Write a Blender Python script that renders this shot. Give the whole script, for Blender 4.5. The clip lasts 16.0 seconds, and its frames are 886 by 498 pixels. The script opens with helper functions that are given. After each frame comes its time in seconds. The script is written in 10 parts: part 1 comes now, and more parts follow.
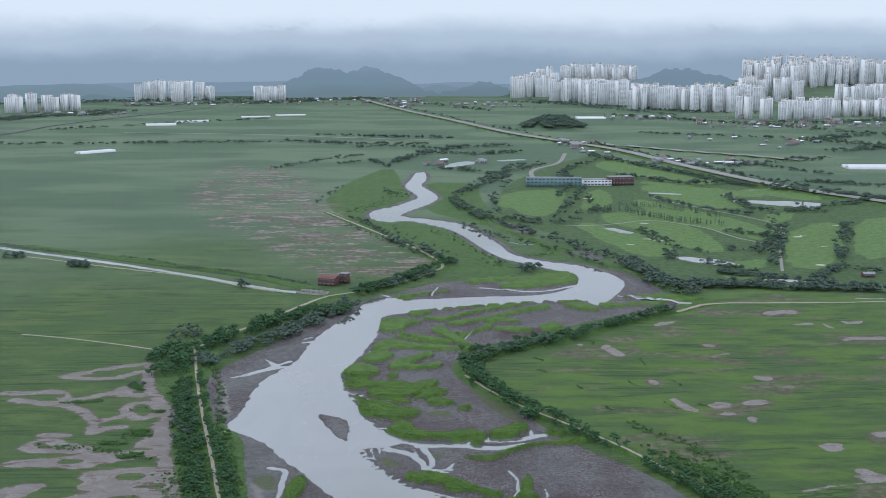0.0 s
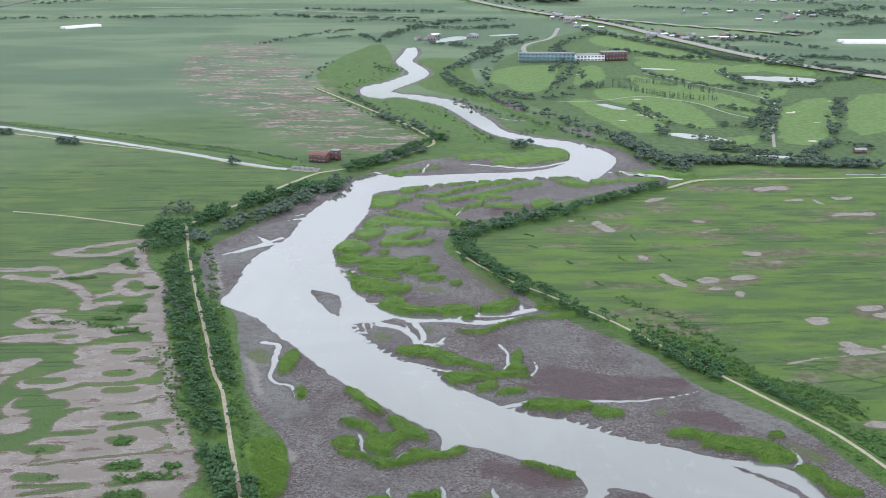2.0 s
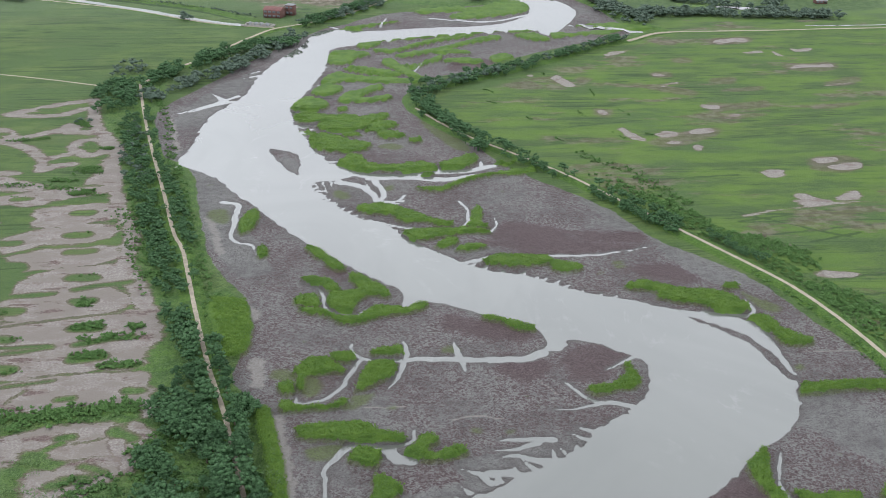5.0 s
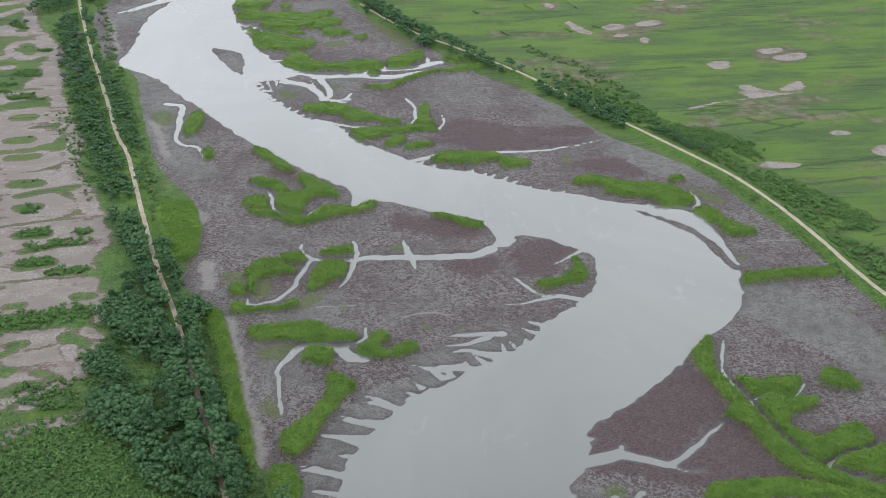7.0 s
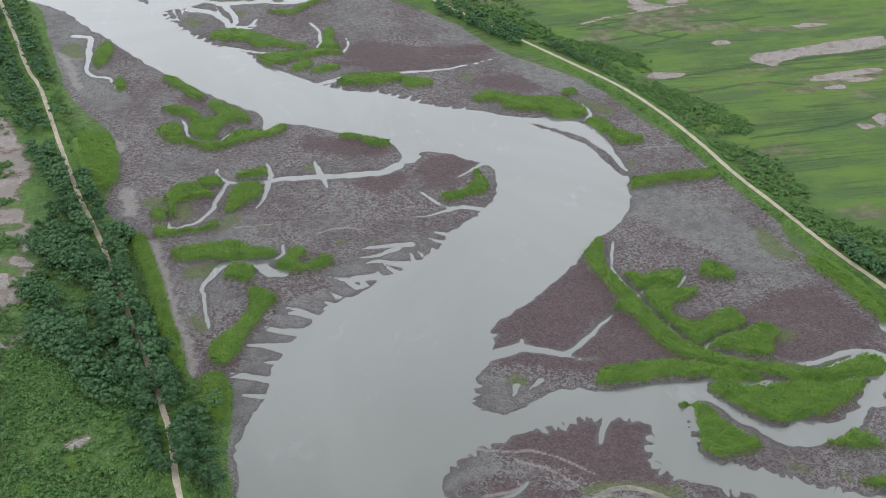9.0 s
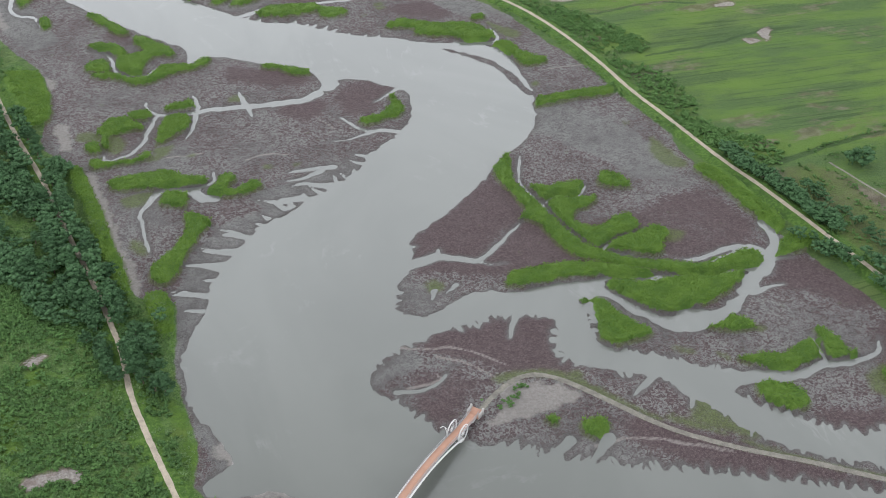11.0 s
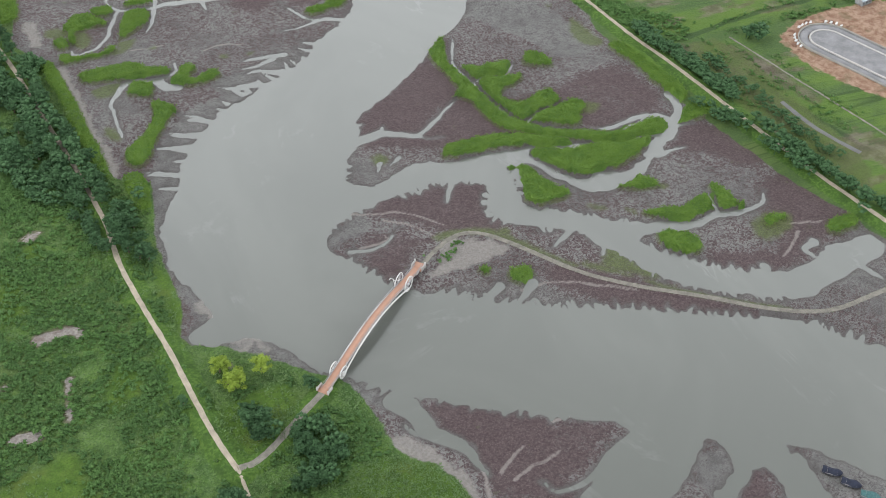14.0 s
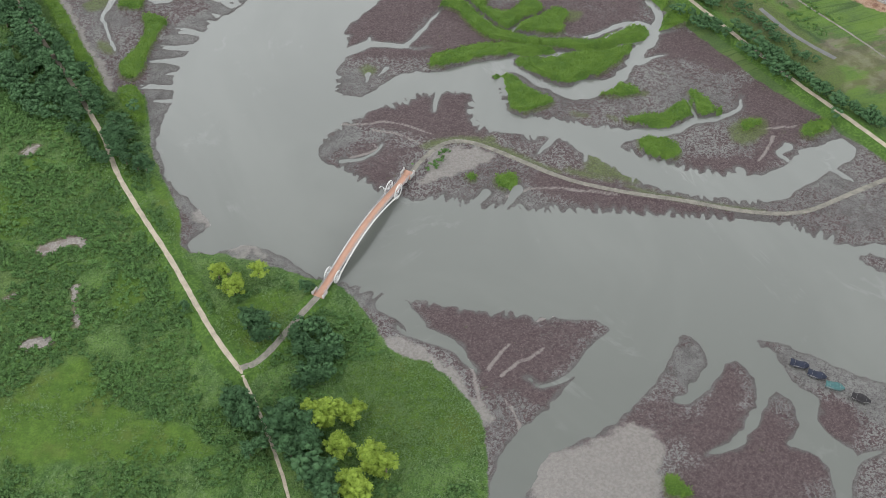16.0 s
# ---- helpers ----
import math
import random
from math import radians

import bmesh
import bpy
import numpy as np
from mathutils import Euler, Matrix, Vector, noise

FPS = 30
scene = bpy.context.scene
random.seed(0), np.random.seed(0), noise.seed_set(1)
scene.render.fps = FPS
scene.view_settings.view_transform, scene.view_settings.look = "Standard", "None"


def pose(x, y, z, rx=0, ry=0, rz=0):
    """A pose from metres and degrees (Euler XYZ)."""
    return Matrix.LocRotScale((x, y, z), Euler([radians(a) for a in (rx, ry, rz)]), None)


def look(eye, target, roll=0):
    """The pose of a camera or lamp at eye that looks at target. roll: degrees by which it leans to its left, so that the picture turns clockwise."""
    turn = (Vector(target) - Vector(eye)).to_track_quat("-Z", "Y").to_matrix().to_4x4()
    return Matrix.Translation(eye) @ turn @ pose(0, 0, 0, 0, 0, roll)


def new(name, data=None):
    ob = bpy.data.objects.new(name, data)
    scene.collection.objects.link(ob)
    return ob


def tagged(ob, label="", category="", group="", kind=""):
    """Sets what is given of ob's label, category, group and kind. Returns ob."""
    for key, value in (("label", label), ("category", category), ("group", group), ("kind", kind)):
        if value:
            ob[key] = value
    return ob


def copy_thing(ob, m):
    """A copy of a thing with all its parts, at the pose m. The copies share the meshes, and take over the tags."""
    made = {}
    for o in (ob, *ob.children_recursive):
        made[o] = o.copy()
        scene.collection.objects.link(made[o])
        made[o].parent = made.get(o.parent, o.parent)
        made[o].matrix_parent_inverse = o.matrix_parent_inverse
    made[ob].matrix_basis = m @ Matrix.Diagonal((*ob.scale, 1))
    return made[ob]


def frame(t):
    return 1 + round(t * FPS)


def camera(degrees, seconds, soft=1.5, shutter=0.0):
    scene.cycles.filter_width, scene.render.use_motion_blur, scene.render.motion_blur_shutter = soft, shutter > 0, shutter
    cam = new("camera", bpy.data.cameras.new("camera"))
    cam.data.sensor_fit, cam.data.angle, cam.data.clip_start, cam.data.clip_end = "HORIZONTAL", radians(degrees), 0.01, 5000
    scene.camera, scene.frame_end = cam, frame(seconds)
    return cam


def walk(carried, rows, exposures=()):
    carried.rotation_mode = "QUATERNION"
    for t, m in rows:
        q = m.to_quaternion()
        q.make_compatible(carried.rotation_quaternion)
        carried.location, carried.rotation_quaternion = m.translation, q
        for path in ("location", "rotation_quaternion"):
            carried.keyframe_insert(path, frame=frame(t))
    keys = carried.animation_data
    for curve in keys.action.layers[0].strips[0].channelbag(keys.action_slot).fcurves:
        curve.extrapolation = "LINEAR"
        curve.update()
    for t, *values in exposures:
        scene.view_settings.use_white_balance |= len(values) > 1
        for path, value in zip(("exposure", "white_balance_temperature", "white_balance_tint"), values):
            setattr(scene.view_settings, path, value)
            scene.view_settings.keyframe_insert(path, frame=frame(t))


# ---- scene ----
# The camera: a drone that hangs over a tidal river, tilts down, then backs away and climbs.
cam = camera(42.0, 16.0, soft=0.7)
PATH = [
    (0.0, 0.00, 0.00, 225.00, 0.004, -10.270, -0.026),
    (0.5, -0.23, -0.17, 224.78, -0.127, -11.738, -0.023),
    (1.0, 0.05, -0.18, 224.28, -0.209, -13.395, -0.035),
    (1.5, 0.36, -0.25, 224.37, -0.307, -15.074, -0.042),
    (2.0, 0.58, -0.08, 224.36, -0.404, -16.353, -0.035),
    (2.5, 0.62, 0.16, 224.54, -0.536, -17.538, -0.037),
    (3.0, 0.73, -0.04, 224.48, -0.691, -18.690, -0.040),
    (3.5, 0.80, 0.02, 224.57, -0.912, -19.869, -0.030),
    (4.0, 0.84, 0.06, 224.49, -1.315, -21.033, -0.022),
    (6.5, 1.27, -1.10, 226.06, -4.536, -27.330, 0.029),
    (7.0, 1.89, -1.47, 226.30, -5.217, -28.617, 0.033),
    (7.5, 2.38, -2.40, 227.23, -6.308, -29.856, 0.031),
    (8.0, 2.45, -11.02, 231.53, -7.592, -30.821, 0.053),
    (8.5, 1.91, -19.94, 236.62, -8.880, -31.805, 0.054),
    (9.0, 0.95, -28.56, 241.65, -10.141, -32.809, 0.059),
    (11.5, -2.78, -68.37, 266.63, -15.220, -37.698, 0.027),
    (12.0, -3.96, -76.27, 272.08, -15.907, -38.679, 0.011),
    (12.5, -5.32, -83.46, 277.73, -16.566, -39.713, 0.010),
    (13.0, -7.22, -91.11, 283.70, -17.192, -40.726, -0.006),
    (13.5, -9.32, -98.61, 289.70, -17.426, -41.767, -0.027),
    (14.0, -11.82, -105.80, 296.19, -17.649, -42.864, -0.007),
    (14.5, -14.12, -112.62, 303.05, -17.881, -43.993, -0.005),
    (15.0, -15.55, -117.16, 307.74, -18.070, -45.129, -0.010),
    (15.5, -15.48, -116.77, 308.73, -18.292, -46.435, -0.006),
    (16.0, -15.54, -116.16, 309.04, -18.550, -47.659, -0.000),
]
walk(cam, [(t, pose(x, y, z, 90 + pitch, roll, yaw)) for t, x, y, z, yaw, pitch, roll in PATH], [(0.0, -0.84, 5450, 12), (0.5, -0.74, 5450, 12), (1.0, -0.5, 5600, 12), (2.0, -0.22, 5800, 12), (4.0, -0.28, 6000, 12), (9.0, -0.3, 6050, 12), (16.0, -0.2, 6250, 10)])

# ---- light: a bright overcast sky with a weak, wide sun ----
SUN_DIR = Vector((-0.45, 0.35, 0.85)).normalized()
world = bpy.data.worlds.new("overcast_sky")
scene.world = world
world.use_nodes = True
wn, wl = world.node_tree.nodes, world.node_tree.links
wn.clear()
sky = wn.new("ShaderNodeTexSky")
sky.sky_type, sky.sun_disc = "NISHITA", False
sky.sun_elevation = math.asin(SUN_DIR.z)
sky.sun_rotation = math.atan2(SUN_DIR.x, SUN_DIR.y)
geo = wn.new("ShaderNodeTexCoord")
cloud = wn.new("ShaderNodeTexNoise")
cloud.inputs["Scale"].default_value, cloud.inputs["Detail"].default_value = 2.2, 5.0
ramp = wn.new("ShaderNodeValToRGB")
ramp.color_ramp.elements[0].position, ramp.color_ramp.elements[0].color = 0.3, (12.0, 12.0, 12.0, 1)
ramp.color_ramp.elements[1].position, ramp.color_ramp.elements[1].color = 0.7, (15.6, 15.7, 15.6, 1)
mixw = wn.new("ShaderNodeMix")
mixw.data_type = "RGBA"
mixw.inputs["Factor"].default_value = 0.92
bg = wn.new("ShaderNodeBackground")
bg.inputs["Strength"].default_value = 0.1
wout = wn.new("ShaderNodeOutputWorld")
wl.new(geo.outputs["Generated"], cloud.inputs["Vector"])
wl.new(cloud.outputs["Fac"], ramp.inputs["Fac"])
wl.new(sky.outputs["Color"], mixw.inputs[6])
# the cloud is thinner and brighter low down all round
split = wn.new("ShaderNodeSeparateXYZ")
wl.new(geo.outputs["Generated"], split.inputs[0])
low = wn.new("ShaderNodeValToRGB")
low.color_ramp.interpolation = "EASE"
low.color_ramp.elements[0].position, low.color_ramp.elements[0].color = 0.16, (0.50, 0.50, 0.495, 1)
low.color_ramp.elements[1].position, low.color_ramp.elements[1].color = 0.86, (0.23, 0.23, 0.23, 1)
for at, v in ((0.40, 0.80), (0.58, 0.79)):
    low.color_ramp.elements.new(at).color = (v, v, v, 1)
wl.new(split.outputs["Z"], low.inputs["Fac"])
lift = wn.new("ShaderNodeMath")
lift.operation = "MULTIPLY"
lift.inputs[1].default_value = 3.0
wl.new(low.outputs["Color"], lift.inputs[0])
glow = wn.new("ShaderNodeVectorMath")
glow.operation = "SCALE"
wl.new(ramp.outputs["Color"], glow.inputs[0])
wl.new(lift.outputs[0], glow.inputs["Scale"])
wl.new(glow.outputs["Vector"], mixw.inputs[7])
wl.new(mixw.outputs[2], bg.inputs["Color"])
wl.new(bg.outputs["Background"], wout.inputs["Surface"])
sun = new("sun", bpy.data.lights.new("sun", "SUN"))
sun.data.energy, sun.data.angle, sun.data.color = 1.3, radians(12), (1.0, 0.96, 0.9)
sun.matrix_world = look(SUN_DIR * 1000, (0, 0, 0))

# ---- materials ----
class Nodes:
    """A small builder for node materials."""

    def __init__(self, name, rough=0.8, metal=0.0, spec=0.3):
        self.mat = bpy.data.materials.new(name)
        self.mat.use_nodes = True
        self.t = self.mat.node_tree
        self.b = self.t.nodes["Principled BSDF"]
        self.b.inputs["Roughness"].default_value = rough
        self.b.inputs["Metallic"].default_value = metal
        self.b.inputs["Specular IOR Level"].default_value = spec
        self.pos = self.t.nodes.new("ShaderNodeNewGeometry").outputs["Position"]

    def link(self, a, b):
        self.t.links.new(a, b)

    def put(self, socket, value):
        if isinstance(value, (int, float)):
            socket.default_value = value
        elif isinstance(value, tuple):
            socket.default_value = (*value, 1.0)[:4] if len(socket.default_value) == 4 else value
        else:
            self.link(value, socket)

    def math(self, op, a, b=0.0, c=0.0):
        n = self.t.nodes.new("ShaderNodeMath")
        n.operation = op
        for s, v in zip(n.inputs, (a, b, c)):
            self.put(s, v)
        return n.outputs[0]

    def noise(self, scale, detail=4.0, rough=0.55, stretch=None, turn=0.0, distort=0.0):
        m = self.t.nodes.new("ShaderNodeMapping")
        m.inputs["Scale"].default_value = stretch or (1, 1, 1)
        m.inputs["Rotation"].default_value = (0, 0, radians(turn))
        self.link(self.pos, m.inputs["Vector"])
        n = self.t.nodes.new("ShaderNodeTexNoise")
        n.inputs["Scale"].default_value, n.inputs["Detail"].default_value = scale, detail
        n.inputs["Roughness"].default_value, n.inputs["Distortion"].default_value = rough, distort
        self.link(m.outputs["Vector"], n.inputs["Vector"])
        return n.outputs["Fac"]

    def attr(self, name):
        n = self.t.nodes.new("ShaderNodeAttribute")
        n.attribute_name = name
        return n.outputs["Fac"]

    def random(self):
        return self.t.nodes.new("ShaderNodeObjectInfo").outputs["Random"]

    def island(self):
        return self.t.nodes.new("ShaderNodeNewGeometry").outputs["Random Per Island"]

    def step(self, value, lo, hi):
        n = self.t.nodes.new("ShaderNodeMapRange")
        n.interpolation_type = "SMOOTHSTEP"
        self.put(n.inputs["Value"], value)
        n.inputs["From Min"].default_value, n.inputs["From Max"].default_value = lo, hi
        return n.outputs["Result"]

    def mix(self, fac, a, b):
        n = self.t.nodes.new("ShaderNodeMix")
        n.data_type = "RGBA"
        self.put(n.inputs["Factor"], fac)
        self.put(n.inputs[6], a)
        self.put(n.inputs[7], b)
        return n.outputs[2]

    def bump(self, height, strength, distance):
        n = self.t.nodes.new("ShaderNodeBump")
        n.inputs["Strength"].default_value, n.inputs["Distance"].default_value = strength, distance
        self.link(height, n.inputs["Height"])
        self.link(n.outputs["Normal"], self.b.inputs["Normal"])

    def done(self, color, rough=None):
        self.put(self.b.inputs["Base Color"], color)
        if rough is not None:
            self.put(self.b.inputs["Roughness"], rough)
        return self.mat


def paint(name, color, rough=0.6, metal=0.0, vary=0.2, scale=0.6, spec=0.3):
    """A painted or plain surface with blotches and grain."""
    n = Nodes(name, rough, metal, spec)
    dark = tuple(c * (1 - vary) for c in color)
    light = tuple(min(1, c * (1 + vary * 0.6)) for c in color)
    fac = n.math("ADD", n.math("MULTIPLY", n.noise(scale), 0.6), n.math("MULTIPLY", n.noise(scale * 9, 3), 0.4))
    return n.done(n.mix(n.step(fac, 0.3, 0.7), dark, light))


def foliage(name, dark, light):
    n = Nodes(name, 0.75, 0, 0.2)
    col = n.mix(n.math("ADD", n.math("MULTIPLY", n.island(), 0.55), n.math("MULTIPLY", n.noise(0.25, 3), 0.5)), dark, light)
    tint = n.mix(n.math("MULTIPLY", n.random(), 0.4), col, tuple(c * 1.35 for c in light))
    return n.done(tint)


def ground_material():
    n = Nodes("ground", 0.9, 0, 0.25)
    fine, mid, big = n.noise(1.1, 5), n.noise(0.16, 5), n.noise(0.014, 5)
    streak = n.noise(0.06, 6, 0.66, (0.3, 1, 1), -4)
    jit = n.math("MULTIPLY", n.math("SUBTRACT", n.noise(0.9, 4, 0.6), 0.5), 2.2)
    jit2 = n.math("MULTIPLY", n.math("SUBTRACT", n.noise(0.22, 5, 0.6), 0.5), 9.0)
    # crops and rough grass
    grass = n.mix(n.step(streak, 0.36, 0.64), (0.043, 0.08, 0.024), (0.086, 0.133, 0.034))
    grass = n.mix(n.step(big, 0.42, 0.62), grass, (0.054, 0.096, 0.03))
    grass = n.mix(n.math("MULTIPLY", n.step(n.noise(0.03, 4, 0.6, (0.3, 1, 1), -4), 0.53, 0.66), 0.28), grass, (0.09, 0.095, 0.05))
    grass = n.mix(n.math("MULTIPLY", n.step(mid, 0.52, 0.74), 0.55), grass, (0.036, 0.075, 0.018))
    grass = n.mix(n.math("MULTIPLY", n.step(fine, 0.4, 0.62), 0.4), grass, (0.089, 0.136, 0.036))
    drain = n.noise(0.05, 2, 0.4, (0.045, 1, 1), -4)
    for level, size in ((0.44, 0.014), (0.52, 0.011), (0.6, 0.014)):
        line = n.math("MULTIPLY", n.math("ABSOLUTE", n.math("SUBTRACT", drain, level)), -1.0)
        grass = n.mix(n.math("MULTIPLY", n.math("MULTIPLY", n.step(line, -size, -0.002), n.step(n.noise(0.02, 3), 0.4, 0.55)), 0.7), grass, (0.024, 0.048, 0.016))
    east = n.step(n.attr("scrub"), -20, 20)
    grass = n.mix(n.math("MULTIPLY", east, n.math("MULTIPLY", n.step(streak, 0.42, 0.6), 0.55)), grass, (0.088, 0.158, 0.017))
    # the far plain: haze painted into the ground colour, paler lot by lot
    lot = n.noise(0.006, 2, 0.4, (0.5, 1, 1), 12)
    plain_haze = n.mix(n.step(lot, 0.42, 0.58), (0.078, 0.122, 0.068), (0.118, 0.162, 0.092))
    plain_haze = n.mix(n.math("MULTIPLY", n.step(n.noise(0.02, 4, 0.6, (0.3, 1, 1), -4), 0.5, 0.65), 0.5), plain_haze, (0.066, 0.102, 0.06))
    grass = n.mix(n.step(n.attr("plain_haze"), -30, 30), grass, plain_haze)
    # weedy verge west of the river
    tuss = n.noise(0.55, 6, 0.72)
    rank = n.mix(n.step(mid, 0.36, 0.64), (0.036, 0.082, 0.016), (0.07, 0.135, 0.022))
    rank = n.mix(n.math("MULTIPLY", n.step(n.noise(0.02, 4, 0.6), 0.52, 0.62), 0.5), rank, (0.075, 0.095, 0.03))
    rank = n.mix(n.math("MULTIPLY", n.step(n.noise(0.045, 5, 0.6), 0.45, 0.6), 0.7), rank, (0.07, 0.125, 0.03))
    rank = n.mix(n.math("MULTIPLY", n.step(tuss, 0.5, 0.62), 0.6), rank, (0.10, 0.155, 0.06))
    rank = n.mix(n.math("MULTIPLY", n.step(n.math("MULTIPLY", tuss, -1.0), -0.47, -0.36), 0.7), rank, (0.026, 0.058, 0.016))
    rank = n.mix(n.math("MULTIPLY", n.step(n.noise(1.9, 6, 0.8), 0.52, 0.57), 0.5), rank, (0.13, 0.185, 0.07))
    rank = n.mix(n.math("MULTIPLY", n.step(n.math("MULTIPLY", n.noise(1.3, 5, 0.8), -1.0), -0.47, -0.41), 0.65), rank, (0.018, 0.045, 0.012))
    mead = n.mix(n.step(n.noise(0.3, 6, 0.7), 0.4, 0.62), (0.054, 0.108, 0.014), (0.082, 0.146, 0.021))
    mead = n.mix(n.math("MULTIPLY", n.step(n.noise(1.6, 6, 0.8), 0.46, 0.56), 0.5), mead, (0.038, 0.07, 0.013))
    mead = n.mix(n.math("MULTIPLY", n.step(n.noise(0.06, 5, 0.65), 0.5, 0.66), 0.5), mead, (0.088, 0.115, 0.026))
    rank = n.mix(n.step(n.math("ADD", n.attr("meadow"), jit2), -2, 2), rank, mead)
    col = n.mix(n.step(n.math("ADD", n.attr("rank"), jit2), -2, 2), grass, rank)
    drain_line = n.math("ADD", n.attr("ditch"), n.math("MULTIPLY", jit, 0.4))
    col = n.mix(n.math("MULTIPLY", n.step(drain_line, -0.9, 0.3), 0.75), col, (0.026, 0.052, 0.018))
    # bare mud in the fields
    brown = n.mix(n.step(mid, 0.4, 0.6), (0.092, 0.066, 0.053), (0.17, 0.135, 0.115))
    pale_brown = n.mix(n.step(mid, 0.4, 0.6), (0.14, 0.108, 0.09), (0.25, 0.215, 0.19))
    slick = n.math("MULTIPLY", n.step(n.noise(0.05, 7, 0.7, (0.42, 1, 1), -2), 0.525, 0.565), n.step(n.attr("field_mud"), -25, 20))
    col = n.mix(n.math("MULTIPLY", n.math("MULTIPLY", n.step(n.noise(0.022, 6, 0.7, (0.5, 1, 1), -2), 0.49, 0.58), n.step(n.attr("field_mud"), -30, 20)), 0.75), col, brown)
    col = n.mix(slick, col, pale_brown)
    bare = n.math("MULTIPLY", n.math("MULTIPLY", n.step(n.noise(0.024, 7, 0.68, (0.45, 1, 1), -4), 0.545, 0.615), 0.6), n.step(n.attr("scrub"), -5, 20))
    col = n.mix(bare, col, brown)
    soil = n.math("ADD", n.attr("bare"), n.math("MULTIPLY", jit2, 0.7))
    col = n.mix(n.math("MULTIPLY", n.step(soil, -2.5, 2.0), 0.58), col, n.mix(n.step(mid, 0.4, 0.6), (0.082, 0.06, 0.05), (0.135, 0.105, 0.09)))
    # pale silt and sand
    sand = n.mix(n.step(fine, 0.35, 0.7), (0.19, 0.172, 0.155), (0.285, 0.262, 0.238))
    sand = n.mix(n.math("MULTIPLY", n.step(mid, 0.5, 0.66), 0.6), sand, (0.135, 0.095, 0.085))
    pan_edge = n.math("ADD", n.math("ADD", n.attr("pan"), 1.7), n.math("MULTIPLY", n.math("SUBTRACT", n.noise(0.2, 7, 0.68, (0.5, 1, 1), -3), 0.5), 10.0))
    pan_open = n.math("MINIMUM", pan_edge, n.math("ADD", n.math("MULTIPLY", n.attr("pan_green"), -1.0), jit))
    purple = n.mix(n.step(fine, 0.4, 0.6), (0.10, 0.07, 0.062), (0.16, 0.125, 0.11))
    col = n.mix(n.math("MULTIPLY", n.step(pan_open, -2.2, -0.2), 0.7), col, purple)
    sand_pan = n.mix(n.step(n.noise(0.09, 6, 0.7, (0.5, 1, 1), -3), 0.42, 0.58), sand, (0.19, 0.168, 0.148))
    pan_sand = n.mix(n.step(n.noise(0.12, 6, 0.65, (0.4, 1, 1), -3), 0.58, 0.64), sand_pan, purple)
    col = n.mix(n.step(pan_open, -0.3, 0.3), col, pan_sand)
    sandy = n.math("ADD", n.attr("sand"), n.math("MULTIPLY", n.math("SUBTRACT", n.noise(0.14, 7, 0.7, (0.35, 1, 1), -4), 0.53), 9.0))
    col = n.mix(n.math("MULTIPLY", n.step(sandy, -1.4, -0.3), 0.6), col, brown)
    col = n.mix(n.step(sandy, -0.25, 0.25), col, sand)
    earth = n.mix(n.step(n.noise(0.3, 7, 0.75), 0.38, 0.62), (0.19, 0.108, 0.07), (0.31, 0.215, 0.155))
    earth = n.mix(n.math("MULTIPLY", n.step(n.noise(0.09, 6, 0.7), 0.54, 0.62), 0.6), earth, (0.13, 0.105, 0.055))
    col = n.mix(n.step(n.math("ADD", n.attr("earth"), jit2), -0.8, 0.8), col, earth)
    # golf turf and bunkers
    rough = n.mix(n.step(mid, 0.4, 0.62), (0.05, 0.088, 0.03), (0.075, 0.118, 0.042))
    col = n.mix(n.step(n.math("ADD", n.attr("golf"), jit2), -4, 4), col, rough)
    turf = n.mix(n.step(mid, 0.4, 0.6), (0.085, 0.145, 0.04), (0.115, 0.182, 0.055))
    col = n.mix(n.step(n.math("ADD", n.attr("fairway"), n.math("MULTIPLY", n.math("SUBTRACT", n.noise(0.03, 4), 0.5), 16.0)), -1.0, 1.0), col, turf)
    col = n.mix(n.step(n.attr("bunker"), -0.8, 0.8), col, (0.48, 0.44, 0.37))
    # tidal flat: wet mud, red seablite, dry crust
    speck, grain = n.noise(1.7, 7, 0.8), n.noise(3.6, 4, 0.7)
    worm = n.step(n.noise(0.85, 5, 0.6, None, 0, 1.1), 0.46, 0.54)
    mud = n.mix(n.step(n.noise(0.2, 7, 0.7), 0.38, 0.62), (0.074, 0.071, 0.068), (0.12, 0.118, 0.113))
    dry = n.step(n.noise(0.03, 4), 0.38, 0.6)
    mud = n.mix(n.math("MULTIPLY", n.math("MULTIPLY", worm, dry), 0.6), mud, (0.186, 0.182, 0.174))
    mud = n.mix(n.math("MULTIPLY", n.step(grain, 0.52, 0.57), 0.5), mud, (0.188, 0.184, 0.176))
    mud = n.mix(n.math("MULTIPLY", n.step(n.math("MULTIPLY", speck, -1.0), -0.46, -0.41), 0.65), mud, (0.045, 0.036, 0.036))
    red = n.mix(n.step(fine, 0.35, 0.65), (0.05, 0.031, 0.033), (0.082, 0.057, 0.058))
    red = n.mix(n.math("MULTIPLY", n.step(speck, 0.54, 0.59), 0.5), red, (0.165, 0.135, 0.13))
    red = n.mix(n.math("MULTIPLY", n.step(n.math("MULTIPLY", grain, -1.0), -0.47, -0.4), 0.5), red, (0.034, 0.017, 0.02))
    shore = n.math("ADD", n.attr("shore"), n.math("MULTIPLY", jit2, 0.35))
    dense = n.step(n.math("ADD", n.attr("seablite"), jit2), -5, 4)
    pick = n.math("ADD", n.noise(0.024, 5, 0.6), n.math("MULTIPLY", n.noise(0.3, 5, 0.7), 0.4))
    pick = n.math("ADD", pick, n.math("MULTIPLY", dense, 0.38))
    ooze = n.step(n.math("ADD", n.attr("ooze"), jit2), -2, 2)
